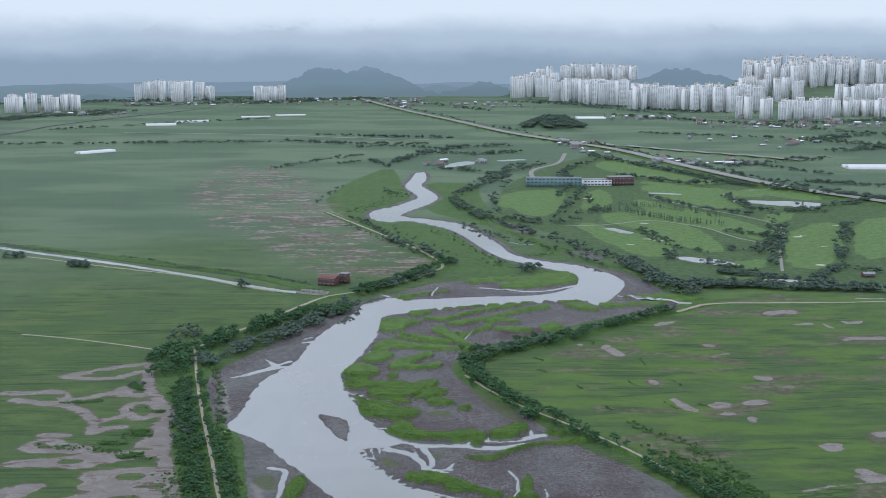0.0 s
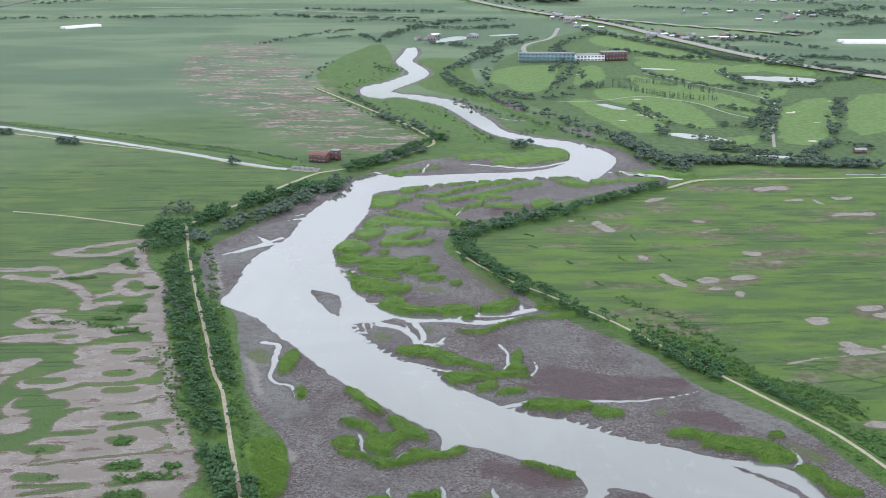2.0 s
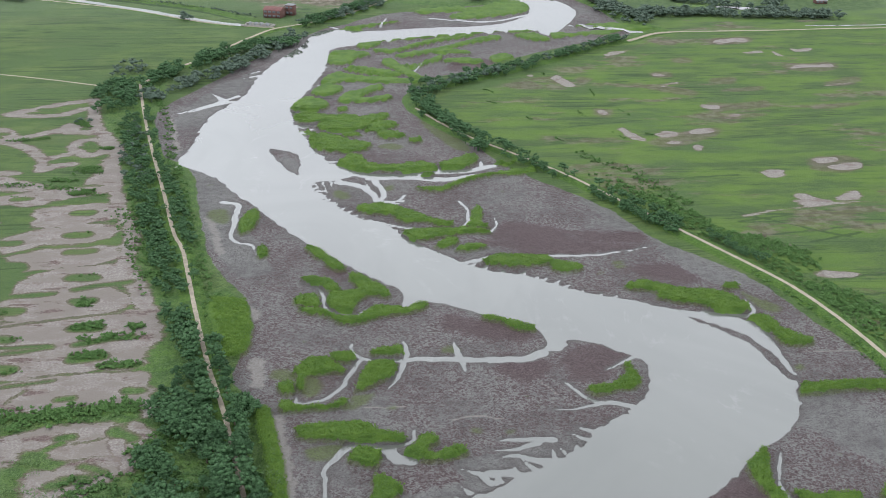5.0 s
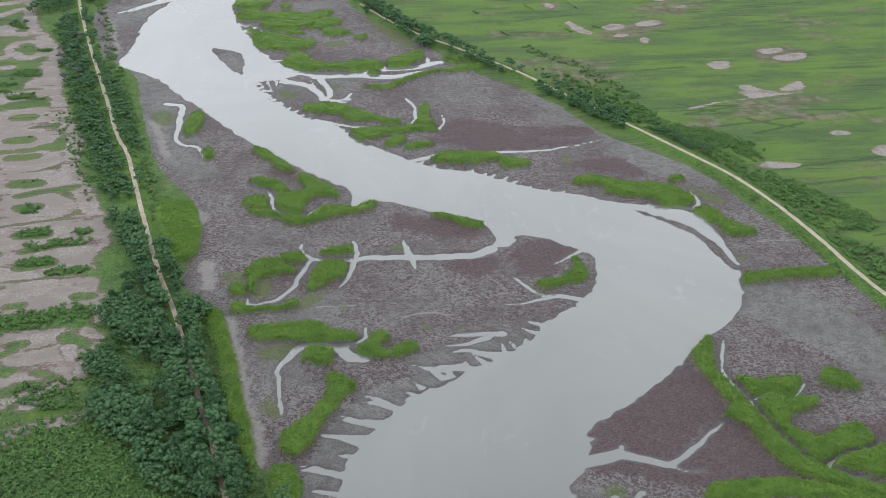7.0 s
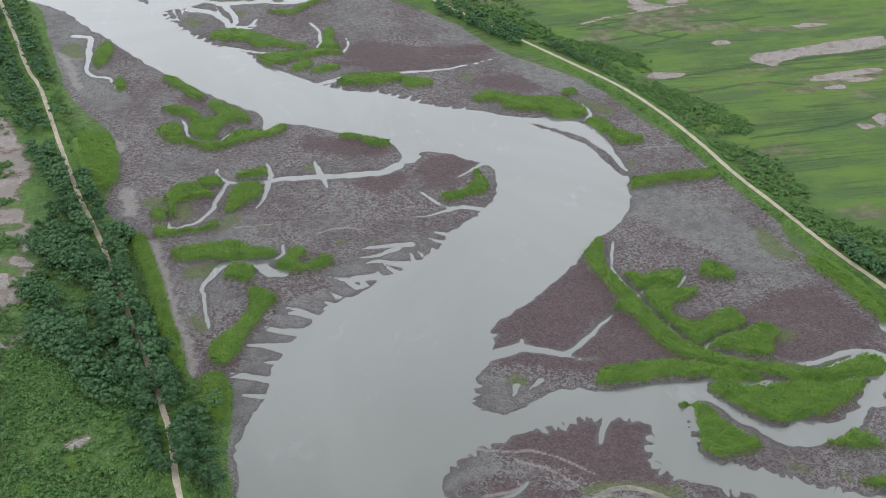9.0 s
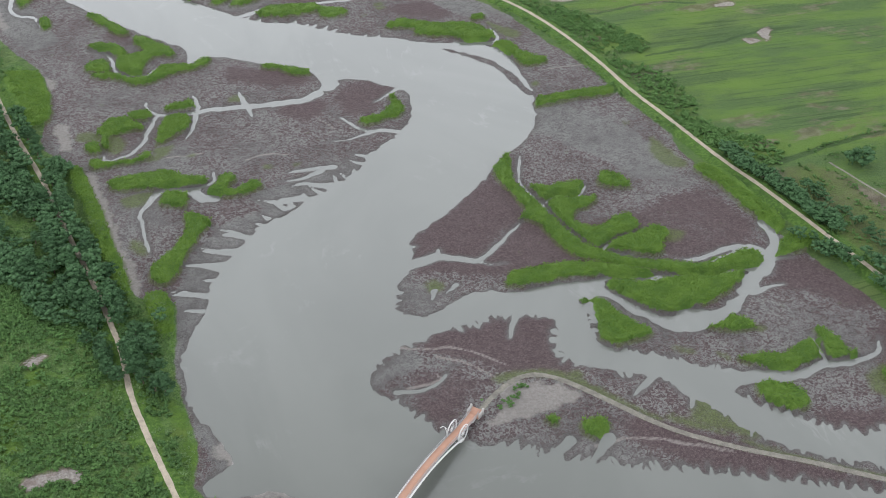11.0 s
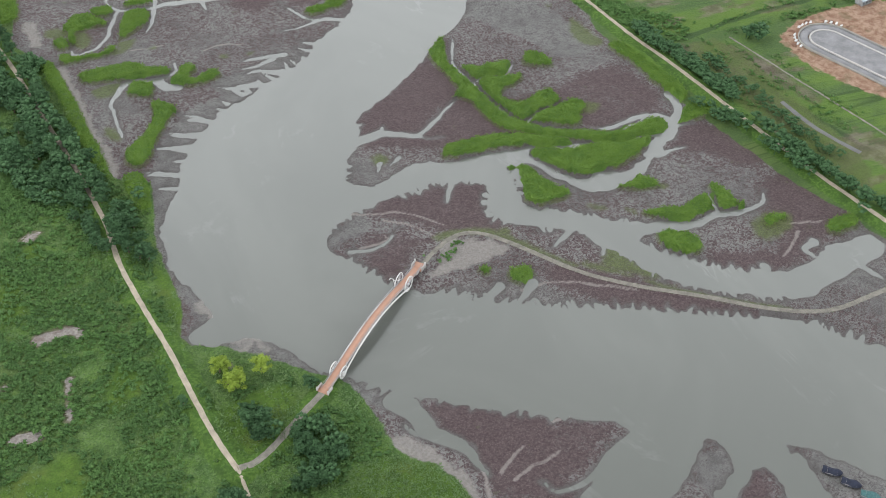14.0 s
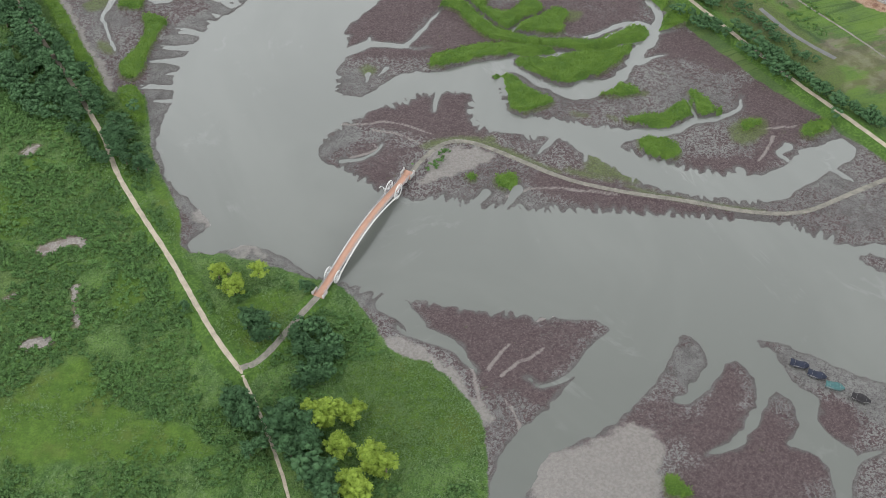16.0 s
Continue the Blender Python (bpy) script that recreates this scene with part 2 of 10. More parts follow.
    pick = n.math("SUBTRACT", pick, n.math("MULTIPLY", ooze, 0.5))
    pick = n.math("SUBTRACT", pick, n.math("MULTIPLY", n.math("SUBTRACT", worm, 0.5), 0.3))
    cover = n.math("MULTIPLY", n.step(shore, 0.1, 1.2), n.math("MULTIPLY", n.step(pick, 0.62, 0.9), 0.9))
    flat = n.mix(cover, mud, red)
    flat = n.mix(n.math("MULTIPLY", n.step(n.math("MULTIPLY", speck, -1.0), -0.44, -0.38), 0.5), flat, (0.036, 0.028, 0.026))
    thin = n.math("MULTIPLY", n.step(n.noise(0.11, 5, 0.65), 0.64, 0.72), 0.45)
    flat = n.mix(n.math("MULTIPLY", thin, n.step(shore, 3, 7)), flat, (0.062, 0.075, 0.028))
    wet = n.step(n.math("MULTIPLY", shore, -1.0), -2.2, -0.1)
    flat = n.mix(n.math("MULTIPLY", wet, 0.6), flat, (0.062, 0.055, 0.052))
    pale = n.step(n.math("ADD", n.attr("silt"), jit2), -1.5, 1.5)
    flat = n.mix(n.math("MULTIPLY", pale, 0.85), flat, n.mix(n.step(fine, 0.35, 0.7), (0.185, 0.173, 0.16), (0.235, 0.22, 0.202)))
    flat = n.mix(n.math("MULTIPLY", n.step(n.math("ADD", n.attr("rill"), n.math("MULTIPLY", jit, 0.4)), -0.5, 0.2), 0.7), flat, (0.225, 0.205, 0.19))
    is_marsh = n.step(n.math("ADD", n.attr("marsh"), n.math("MULTIPLY", jit, 0.7)), -0.5, 0.5)
    col = n.mix(is_marsh, col, flat)
    # reed turf
    few = n.math("MULTIPLY", n.step(n.math("ADD", n.attr("sparse"), n.math("MULTIPLY", jit2, 0.4)), -1.6, 1.6), 0.75)
    col = n.mix(few, col, n.mix(n.step(speck, 0.42, 0.56), (0.058, 0.068, 0.028), (0.085, 0.118, 0.03)))
    fringe = n.math("MULTIPLY", n.step(n.math("ADD", n.attr("reed"), n.math("MULTIPLY", jit2, 0.25)), -1.4, 0.2), n.step(shore, 0.6, 2.0))
    col = n.mix(n.math("MULTIPLY", n.math("MULTIPLY", fringe, is_marsh), 0.6), col, n.mix(n.step(speck, 0.42, 0.56), (0.05, 0.058, 0.022), (0.09, 0.12, 0.03)))
    reed = n.mix(n.step(mid, 0.35, 0.65), (0.056, 0.112, 0.015), (0.084, 0.15, 0.02))
    reed = n.mix(n.math("MULTIPLY", n.step(n.noise(1.6, 5, 0.7), 0.5, 0.68), 0.5), reed, (0.028, 0.065, 0.008))
    col = n.mix(n.step(n.math("ADD", n.attr("reed"), n.math("MULTIPLY", jit, 0.4)), 0.05, 0.5), col, reed)
    bank = n.step(n.math("ADD", n.attr("dike"), jit), -0.6, 0.6)
    turfbank = n.mix(n.step(fine, 0.4, 0.65), (0.045, 0.096, 0.015), (0.08, 0.142, 0.025))
    turfbank = n.mix(n.math("MULTIPLY", n.step(mid, 0.5, 0.66), 0.6), turfbank, (0.024, 0.055, 0.012))
    col = n.mix(bank, col, turfbank)
    n.bump(n.math("ADD", n.math("ADD", fine, n.math("MULTIPLY", speck, 0.9)), n.math("ADD", n.math("MULTIPLY", mid, 2.0), n.math("MULTIPLY", tuss, 1.2))), 0.9, 0.5)
    return n.done(col, n.math("SUBTRACT", 0.95, n.math("MULTIPLY", n.math("ADD", n.math("MULTIPLY", wet, 0.15), 0.12), is_marsh)))


def water_material():
    n = Nodes("silty_water", 0.05, 0, 0.5)
    n.b.inputs["IOR"].default_value = 1.6
    drift = n.noise(0.008, 4, 0.55, (1.3, 0.7, 1), 25, 1.5)
    swirl = n.math("ABSOLUTE", n.math("SUBTRACT", n.noise(0.011, 6, 0.62, (1.0, 0.6, 1), 30, 3.0), 0.52))
    foam = n.math("MULTIPLY", n.step(n.math("MULTIPLY", swirl, -1.0), -0.03, -0.002), n.step(n.noise(0.02, 5, 0.7), 0.5, 0.68))
    col = n.mix(n.step(drift, 0.38, 0.62), (0.095, 0.1, 0.089), (0.109, 0.114, 0.102))
    col = n.mix(n.math("MULTIPLY", foam, 0.12), col, (0.30, 0.30, 0.295))
    n.bump(n.noise(0.9, 3), 0.04, 0.08)
    return n.done(col)


M = {
    "ground": ground_material(),
    "water": water_material(),
    "gravel": paint("pale_gravel", (0.30, 0.262, 0.205), 0.95, 0, 0.3, 0.4),
    "asphalt": paint("asphalt", (0.12, 0.12, 0.12), 0.9, 0, 0.2, 0.3),
    "concrete": paint("concrete", (0.235, 0.225, 0.20), 0.85, 0, 0.2, 0.3),
    "lane": paint("worn_grey_gravel", (0.165, 0.155, 0.132), 0.95, 0, 0.35, 0.5),
    "bark": paint("bark", (0.13, 0.10, 0.075), 0.95, 0, 0.4, 3.0),
    "leaf_dark": foliage("dark_leaves", (0.017, 0.048, 0.02), (0.052, 0.106, 0.042)),
    "leaf_lime": foliage("lime_leaves", (0.095, 0.155, 0.016), (0.2, 0.27, 0.04)),
    "leaf_shrub": foliage("shrub_leaves", (0.03, 0.08, 0.018), (0.09, 0.165, 0.048)),
    "leaf_reed": foliage("reed_blades", (0.064, 0.125, 0.015), (0.108, 0.185, 0.026)),
    "leaf_bramble": foliage("bramble_leaves", (0.026, 0.068, 0.018), (0.085, 0.155, 0.045)),
    "leaf_weed": foliage("weed_blades", (0.04, 0.09, 0.02), (0.12, 0.18, 0.075)),
    # distant leaves: haze is mixed into the colour, paler and bluer than near ones
    "leaf_far": foliage("haze_paled_leaves", (0.05, 0.08, 0.058), (0.08, 0.112, 0.08)),
}

# ---- the lie of the land ----
def smooth(v, lo, hi):
    t = np.clip((v - lo) / (hi - lo), 0, 1)
    return t * t * (3 - 2 * t)


LATTICE = np.random.RandomState(7).rand(256, 256)


def lumps(x, y, size, seed=0):
    """Smooth random heights from 0 to 1 with features of that size."""
    u, v = x / size + seed * 17.3, y / size + seed * 9.7
    i, j = np.floor(u).astype(int), np.floor(v).astype(int)
    f, g = u - i, v - j
    f, g = f * f * (3 - 2 * f), g * g * (3 - 2 * g)
    a, b = LATTICE[i % 256, j % 256], LATTICE[(i + 1) % 256, j % 256]
    c, d = LATTICE[i % 256, (j + 1) % 256], LATTICE[(i + 1) % 256, (j + 1) % 256]
    return (a * (1 - f) + b * f) * (1 - g) + (c * (1 - f) + d * f) * g


def spread(lo, hi, fine_lo, fine_hi, cell, growth):
    """Grid lines, evenly close between two places and wider and wider apart outside."""
    mid = list(np.arange(fine_lo, fine_hi, cell))
    up, gap = [mid[-1]], cell
    while up[-1] < hi:
        gap *= 1 + growth
        up.append(up[-1] + gap)
    down, gap = [mid[0]], cell
    while down[-1] > lo:
        gap *= 1 + growth
        down.append(down[-1] - gap)
    return np.array(down[:0:-1] + mid + up[1:])


XS = spread(-5200, 5200, -115, 258, 1.0, 0.033)
YS = spread(-1500, 1000, 40, 410, 1.0, 0.0062)
YS = YS[(YS > 30) & (YS < 1000)]
YS = np.concatenate([30 - np.cumsum(1.2 * 1.06 ** np.arange(74))[::-1], YS, YS[-1] + np.cumsum(4.4 * 1.028 ** np.arange(130))])
GX, GY = np.meshgrid(XS, YS)
FAR = -60.0
# outlines wander a little, as banks and plants do
bend = smooth(GY, 1500, 800)
WX = GX + ((lumps(GX, GY, 8, 21) - 0.5) * 1.2 + (lumps(GX, GY, 3.3, 22) - 0.5) * 1.0) * bend
WY = GY + ((lumps(GX, GY, 8, 23) - 0.5) * 1.2 + (lumps(GX, GY, 3.3, 24) - 0.5) * 1.0) * bend
ZONES = {k: np.full(GX.shape, FAR) for k in ("water", "pond", "bar", "marsh", "reed", "sand", "pan", "pan_green", "field_mud", "fairway", "bunker", "earth", "dike", "rank", "scrub", "seablite", "silt", "way", "creek", "plain_haze", "ooze", "golf", "sparse", "bare", "ditch", "meadow", "rill")}
LIFT = np.full(GX.shape, -9.0)


def window(points, margin):
    p = np.array(points, float)
    (x0, y0), (x1, y1) = p.min(0) - margin, p.max(0) + margin
    i, j = np.searchsorted(XS, (x0, x1)), np.searchsorted(YS, (y0, y1))
    return p, np.s_[j[0]:j[1], i[0]:i[1]]


def along(p, gx, gy, w0=0.0, w1=0.0):
    """Width minus the distance to a line whose half width runs from w0 to w1."""
    best = np.full(gx.shape, FAR)
    n = len(p) - 1
    for k in range(n):
        (ax, ay), (bx, by) = p[k], p[k + 1]
        dx, dy = bx - ax, by - ay
        t = np.clip(((gx - ax) * dx + (gy - ay) * dy) / (dx * dx + dy * dy + 1e-9), 0, 1)
        best = np.maximum(best, w0 + (w1 - w0) * (k + t) / n - np.hypot(gx - ax - t * dx, gy - ay - t * dy))
    return best


def strip(zone, w0, w1, points):
    p, s = window(points, (45 if max(w0, w1) > 1.2 else 12) + max(w0, w1))
    p = rounded(p)
    ZONES[zone][s] = np.maximum(ZONES[zone][s], along(p, WX[s], WY[s], w0, w1))


def shape(zone, points):
    """A closed outline: distance to its edge, positive inside."""
    p, s = window(points, 45)
    p = rounded(p, True)
    gx, gy = WX[s], WY[s]
    wind = np.zeros(gx.shape, int)
    for (ax, ay), (bx, by) in zip(p, np.roll(p, -1, 0)):
        side = (bx - ax) * (gy - ay) - (gx - ax) * (by - ay)
        wind += ((ay <= gy) & (by > gy) & (side > 0)).astype(int) - ((ay > gy) & (by <= gy) & (side < 0)).astype(int)
    edge = -along(np.vstack([p, p[:1]]), gx, gy)
    ZONES[zone][s] = np.maximum(ZONES[zone][s], np.where(wind != 0, edge, -edge))


def rounded(p, closed=False):
    """Cuts the corners of a line once, so that it bends instead of kinking."""
    q = np.vstack([p, p[:1]]) if closed else p
    a, b = q[:-1] * 0.78 + q[1:] * 0.22, q[:-1] * 0.22 + q[1:] * 0.78
    mid = np.stack([a, b], 1).reshape(-1, 2)
    return mid if closed else np.vstack([p[:1], mid, p[-1:]])


def water_shape(points):
    shape("water", points)


def creek(w0, w1, points):
    strip("creek", w0 * 0.48, w1 * 0.48 + 0.02, points)


def comb(reach, gap, side, points):
    """Small rills that notch a muddy shore; side: to the left (1) or right (-1) of the line."""
    p = np.array(points, float)
    run = np.r_[0, np.cumsum(np.hypot(*np.diff(p, axis=0).T))]
    rnd, s = np.random.RandomState(int(run[-1])), 0.0
    while s < run[-1]:
        a = np.array([np.interp(s, run, p[:, k]) for k in (0, 1)])
        b = np.array([np.interp(min(s + 1, run[-1]), run, p[:, k]) for k in (0, 1)]) + 1e-6
        d = (b - a) / np.hypot(*(b - a))
        n = np.array((-d[1], d[0])) * side + d * (rnd.rand() - 0.5) * 0.8
        far = reach * (0.5 + 1.1 * rnd.rand())
        strip("creek", 1.0 + 0.6 * rnd.rand(), -0.15, [a - n * 1.5, a + n * far * 0.5, a + n * far + d * (rnd.rand() - 0.5)])
        s += gap * (0.8 + 1.2 * rnd.rand())


def mud_bar(w0, w1, points):
    strip("bar", w0, w1, points)


def marsh_shape(points):
    shape("marsh", points)


def reed_bed(w0, w1, points):
    strip("reed", w0 * 1.3 + 0.15, w1 * 1.3 + 0.15, points)


def reed_shape(points):
    shape("reed", points)


def sparse_shape(points):
    """Thin growth on the mud."""
    shape("sparse", points)


def red_shape(points):
    """Dense red seablite."""
    shape("seablite", points)


def sand_shape(points):
    shape("sand", points)


def bare_shape(points):
    """Brown bare soil in the fields."""
    shape("bare", points)


def bar_shape(points):
    shape("bar", points)


def silt_shape(points):
    shape("silt", points)


def meadow_shape(points):
    shape("meadow", points)


def ditch(w0, w1, points):
    """A dark overgrown field drain."""
    strip("ditch", w0, w1, points)


def sand_rill(w0, w1, points):
    """A dry pale runnel on the flat."""
    strip("rill", w0, w1, points)


def seablite(w0, w1, points):
    strip("seablite", w0, w1, points)


def ooze(w0, w1, points):
    strip("ooze", w0, w1, points)


def silt(w0, w1, points):
    strip("silt", w0, w1, points)


def sand(w0, w1, points):
    strip("sand", w0, w1, points)


def pan_shape(points):
    shape("pan", points)


def pan_way(w0, w1, points):
    strip("pan", w0, w1, points)


def rough_ground(points):
    shape("rank", points)


def fairway_shape(points):
    shape("fairway", points)


def pan_green(w0, w1, points):
    strip("pan_green", w0 * 1.9, w1 * 1.9, points)


def field_mud(points):
    shape("field_mud", points)


def golf_ground(points):
    shape("golf", points)


def fairway(w0, w1, points):
    strip("fairway", w0 * 1.15, w1 * 1.15, points)


def bunker(w0, w1, points):
    strip("bunker", w0, w1, points)


PONDS = []


def pond(w0, w1, points):
    PONDS.append((w0, w1, points))


def bare_earth(points):
    shape("earth", points)


def dike(points, crest, half, slope, verge=0.55):
    """A bank with a level crest."""
    p, s = window(points, 40)
    far = -along(rounded(p), GX[s], GY[s])
    LIFT[s] = np.maximum(LIFT[s], crest - slope * np.maximum(0, far - half))
    ZONES["dike"][s] = np.maximum(ZONES["dike"][s], half + crest / slope * verge - far)


# water, creeks, mud bars, flats, reeds, sand, golf course
LEFT_BANK_NEAR = [(53.6, 46.2), (59.3, 58.7), (67.2, 65.8), (80.4, 72.5), (94.1, 77.2), (106.1, 84), (113.5, 90.1), (117.4, 97.8), (112.4, 103.1), (98.9, 108.4), (86, 115.4), (68.5, 124.4), (56, 132.4), (48.5, 132.8), (46.1, 139.8), (41.3, 143.3), (34.3, 147.9), (27.2, 152.2), (21.3, 161.6), (13, 170.7), (6.9, 176.3), (-0.8, 173.9), (-16, 178.7), (-9.8, 186.4), (-1.6, 188.7), (-10.3, 207.2), (-15.1, 221), (-15.7, 236.4)]
LEFT_BANK_MIDDLE = [(-15.8, 239.3), (-10.5, 254.1), (-5.5, 264.3), (-1.8, 278.4), (2.1, 287), (6.9, 295.9), (15, 304.5), (18.6, 310.9), (34.8, 318.1), (46.7, 328.1), (65.9, 339.7), (73.2, 355.3), (87.8, 364.7), (97.9, 384), (100.9, 397.5), (95.3, 406.7), (79.9, 419.1), (71.7, 421.6), (69.2, 412.4), (59.6, 409.9), (62.3, 423.3), (59, 432.7), (39.8, 444), (15.7, 461.1), (4.3, 452.5), (3.1, 471.8), (-5.1, 479.4), (-20.9, 498.2), (-43.2, 525.8), (-70.9, 571.4), (-84.3, 593.9)]
LEFT_BANK_FAR = [(-100.6, 623.4), (-115.9, 638.3), (-128.2, 648.6), (-126.2, 664.2), (-122.9, 686.1), (-124.3, 727.9), (-115.8, 763.1), (-103.6, 791.2), (-98.7, 850.5), (-86.2, 903.2), (-71.4, 951.9), (-68.7, 983.6), (-54.9, 1001), (-15, 991.5), (24.8, 1002), (75, 1006), (106.6, 1021), (125.9, 1057), (131.3, 1096), (116, 1118), (85.7, 1159), (64.1, 1184), (48.1, 1226), (25.8, 1322), (6.8, 1382), (-34.9, 1438), (-66.8, 1448), (-78.9, 1480)]
RIGHT_BANK_FAR = [(-60.8, 1475), (-21.2, 1456), (27.5, 1411), (62.5, 1277), (71.3, 1209), (103.6, 1168), (141.5, 1146), (165, 1104), (172.8, 1062), (157.7, 1016), (134.9, 964.9), (123, 986.7), (88, 980.8), (33.6, 966.7), (-23.8, 944.9), (-51.4, 931.4), (-50, 902.6), (-52.4, 849.7), (-58.9, 817.6), (-64.1, 787.6), (-70.6, 759.6), (-65.3, 726.8), (-53.5, 690.6), (-44.8, 662.8), (-36.9, 641.9), (-19.8, 624.9), (-35.6, 615.7), (-48.5, 608.5), (-33.7, 577.6), (-15, 557), (-3.2, 549.1)]
RIGHT_BANK_MIDDLE = [(2.5, 536.4), (16, 518.9), (31.5, 498.9), (42, 491.7), (63.3, 483.3), (82.8, 466.4), (105.5, 456.2), (117.4, 448), (143.2, 442.2), (152.2, 430.5), (154.3, 404.8), (156.9, 388.6), (150.2, 372.3), (151.6, 367.3), (144.8, 352.3), (134.2, 341), (126, 336.5), (119.8, 326.9), (108.8, 315.1), (92.4, 301.4), (77.3, 290.1), (73.8, 286.7), (72.9, 277), (70.5, 271.1), (63.3, 260.8), (59.7, 246.6)]
RIGHT_BANK_NEAR = [(69.1, 241.4), (78.6, 232.6), (68.6, 231.2), (53.3, 226.9), (46, 220.2), (42.9, 211.6), (49, 202.2), (56.9, 190.4), (65.7, 182.3), (73.2, 177.8), (84.2, 170.4), (103.2, 160.9), (122.8, 153.1), (142.7, 146.4), (161.6, 137.6), (181.1, 130.2), (195.8, 122.8), (204.2, 113), (213.4, 104.9), (227.7, 102.2), (259, 94.6), (207, 22.2), (190.8, 45.5), (182.2, 54.8), (176.5, 62.8), (170, 71.9), (162.5, 77.5), (148, 72.4), (139.6, 70.3), (141.4, 76.6), (140.2, 83.7), (137.1, 88.1), (125.7, 79.8), (115.9, 69.9), (104.8, 63.2), (91.6, 59.8), (80.3, 58.1), (70.2, 53), (64.7, 42.5)]
water_shape(LEFT_BANK_NEAR + LEFT_BANK_MIDDLE + LEFT_BANK_FAR + RIGHT_BANK_FAR + RIGHT_BANK_MIDDLE + RIGHT_BANK_NEAR)
water_shape([(-98.3, 1503), (-90.4, 1534), (-65.1, 1566), (-49.4, 1611), (-32.8, 1658), (-45.9, 1721), (-61.8, 1789), (-51.9, 1878), (-47.7, 1976), (-31.4, 1993), (-26, 1878), (-37.4, 1803), (-17.1, 1721), (-5, 1658), (-17.5, 1599), (-42.6, 1534), (-58.8, 1483), (-48.8, 1445), (-66.5, 1427), (-90.9, 1455)])
CHANNEL_SOUTH = [(69.1, 241.4), (78.6, 232.6), (87.2, 236.8), (96.9, 236.6), (106, 234.3), (113.5, 231), (112.1, 222.1), (108.9, 215.8), (109.5, 209.5), (114.8, 204.1), (125, 199.3), (130.9, 195.9), (139, 192.1), (142.1, 182.4), (147.5, 178.2), (150.5, 168.8), (156.4, 160.9), (164.3, 152.7), (175.2, 145.9), (186, 139.4), (195.7, 135.2), (204.8, 134.3), (210.7, 136.2), (220, 139.5), (228.3, 141), (237.9, 144.5), (245.3, 149.8)]
CHANNEL_NORTH = [(245.4, 156.4), (237.7, 157.3), (229.3, 155.2), (221.3, 154.5), (213.4, 149.3), (200.4, 148.1), (188.6, 153.3), (177.4, 159.8), (168.5, 166.1), (160.8, 175.5), (156.1, 181.1), (164.3, 182.9), (177.7, 180.2), (187.9, 183.1), (173.5, 186.9), (157.8, 190.4), (150.3, 195.8), (138.7, 203.3), (123.4, 210.9), (123.2, 220.2), (124.8, 231.1), (125.4, 239.5), (133.7, 237.9), (142.6, 225.1), (148.5, 214.8), (159, 210.1), (173.8, 214.7), (186.1, 225.5), (196, 235.2), (193.5, 240.2), (182.3, 227.5), (170.9, 219.5), (159.7, 223.3), (150.8, 220.4), (143.3, 226.8), (135.4, 242.5), (139.6, 246.7), (123.5, 248.5), (105.4, 247.4), (93.9, 250.4), (83.5, 248.8), (73.1, 242.7)]
water_shape(CHANNEL_SOUTH + CHANNEL_NORTH)
comb(3.2, 2.6, 1, [(77.3, 176.5), (90, 167.8), (103.2, 160.9), (122.8, 153.1), (142.7, 146.4), (161.6, 137.6), (181.1, 130.2), (195.8, 122.8), (210.2, 107.5)])
comb(2.6, 2.6, -1, [(109.5, 209.5), (125, 199.3), (139, 192.1), (147.5, 178.2), (156.4, 160.9), (175.2, 145.9), (193.8, 136.1)])
comb(2, 2.6, 1, [(123.4, 210.9), (138.7, 203.3), (157.8, 190.4)])
comb(2.4, 2.8, 1, [(160.8, 175.5), (177.4, 159.8), (200.4, 148.1)])
comb(2.4, 2.4, -1, [(78.7, 232.9), (96.9, 236.6), (113.5, 231)])
comb(2, 2.4, 1, [(112.1, 222.1), (108.9, 215.8), (109.5, 209.5)])
comb(6, 5, 1, [(15, 304.5), (24.5, 318.8), (46.7, 328.1), (65.9, 339.7), (73.2, 355.3)])
comb(5, 4, 1, [(-45.3, 610.9), (-32.4, 576.6), (-11.6, 554), (2.5, 536.4)])
comb(3.5, 5, 1, [(31.5, 498.9), (63.3, 483.3), (82.8, 466.4), (105.5, 456.2)])
comb(6, 6, 1, [(-50, 902.6), (-58.9, 817.6), (-70.6, 759.6), (-53.5, 690.6), (-36.9, 641.9)])
comb(2.4, 3, -1, [(27.2, 152.2), (34.3, 147.9), (41.3, 143.3), (48.5, 132.8)])
comb(1.8, 2.4, 1, [(135.4, 242.5), (143.3, 226.8), (150.8, 220.4)])
comb(1.6, 2.2, -1, [(127.4, 238), (124.6, 229.2), (123.2, 220.2)])
comb(3, 3.4, -1, [(46, 220.2), (53.3, 226.9), (68.6, 231.2)])
comb(2.4, 2.8, 1, [(49, 202.2), (56.9, 190.4), (65.7, 182.3)])
comb(2.5, 3, -1, [(59.7, 246.6), (63.3, 260.8)])
comb(1.8, 4, -1, [(56.5, 132), (68.5, 124.4), (86, 115.4), (98.9, 108.4)])
comb(2, 3, -1, [(70.5, 271.1), (72.9, 277), (73.8, 286.7)])
creek(5.5, 1, [(59.5, 409.4), (52.7, 405), (42.9, 404.7), (33.2, 404.4), (23.6, 406.1), (9.2, 406.6), (-0.3, 406.3), (-7.4, 406.6), (-14.5, 407.8), (-18, 413.4), (-19.1, 420.7)])
creek(2.2, 0.6, [(-14.1, 407.7), (-17.5, 397.2), (-21.8, 384), (-27.4, 375.7), (-35.2, 374.4), (-37.8, 374.9), (-37.9, 379.3)])
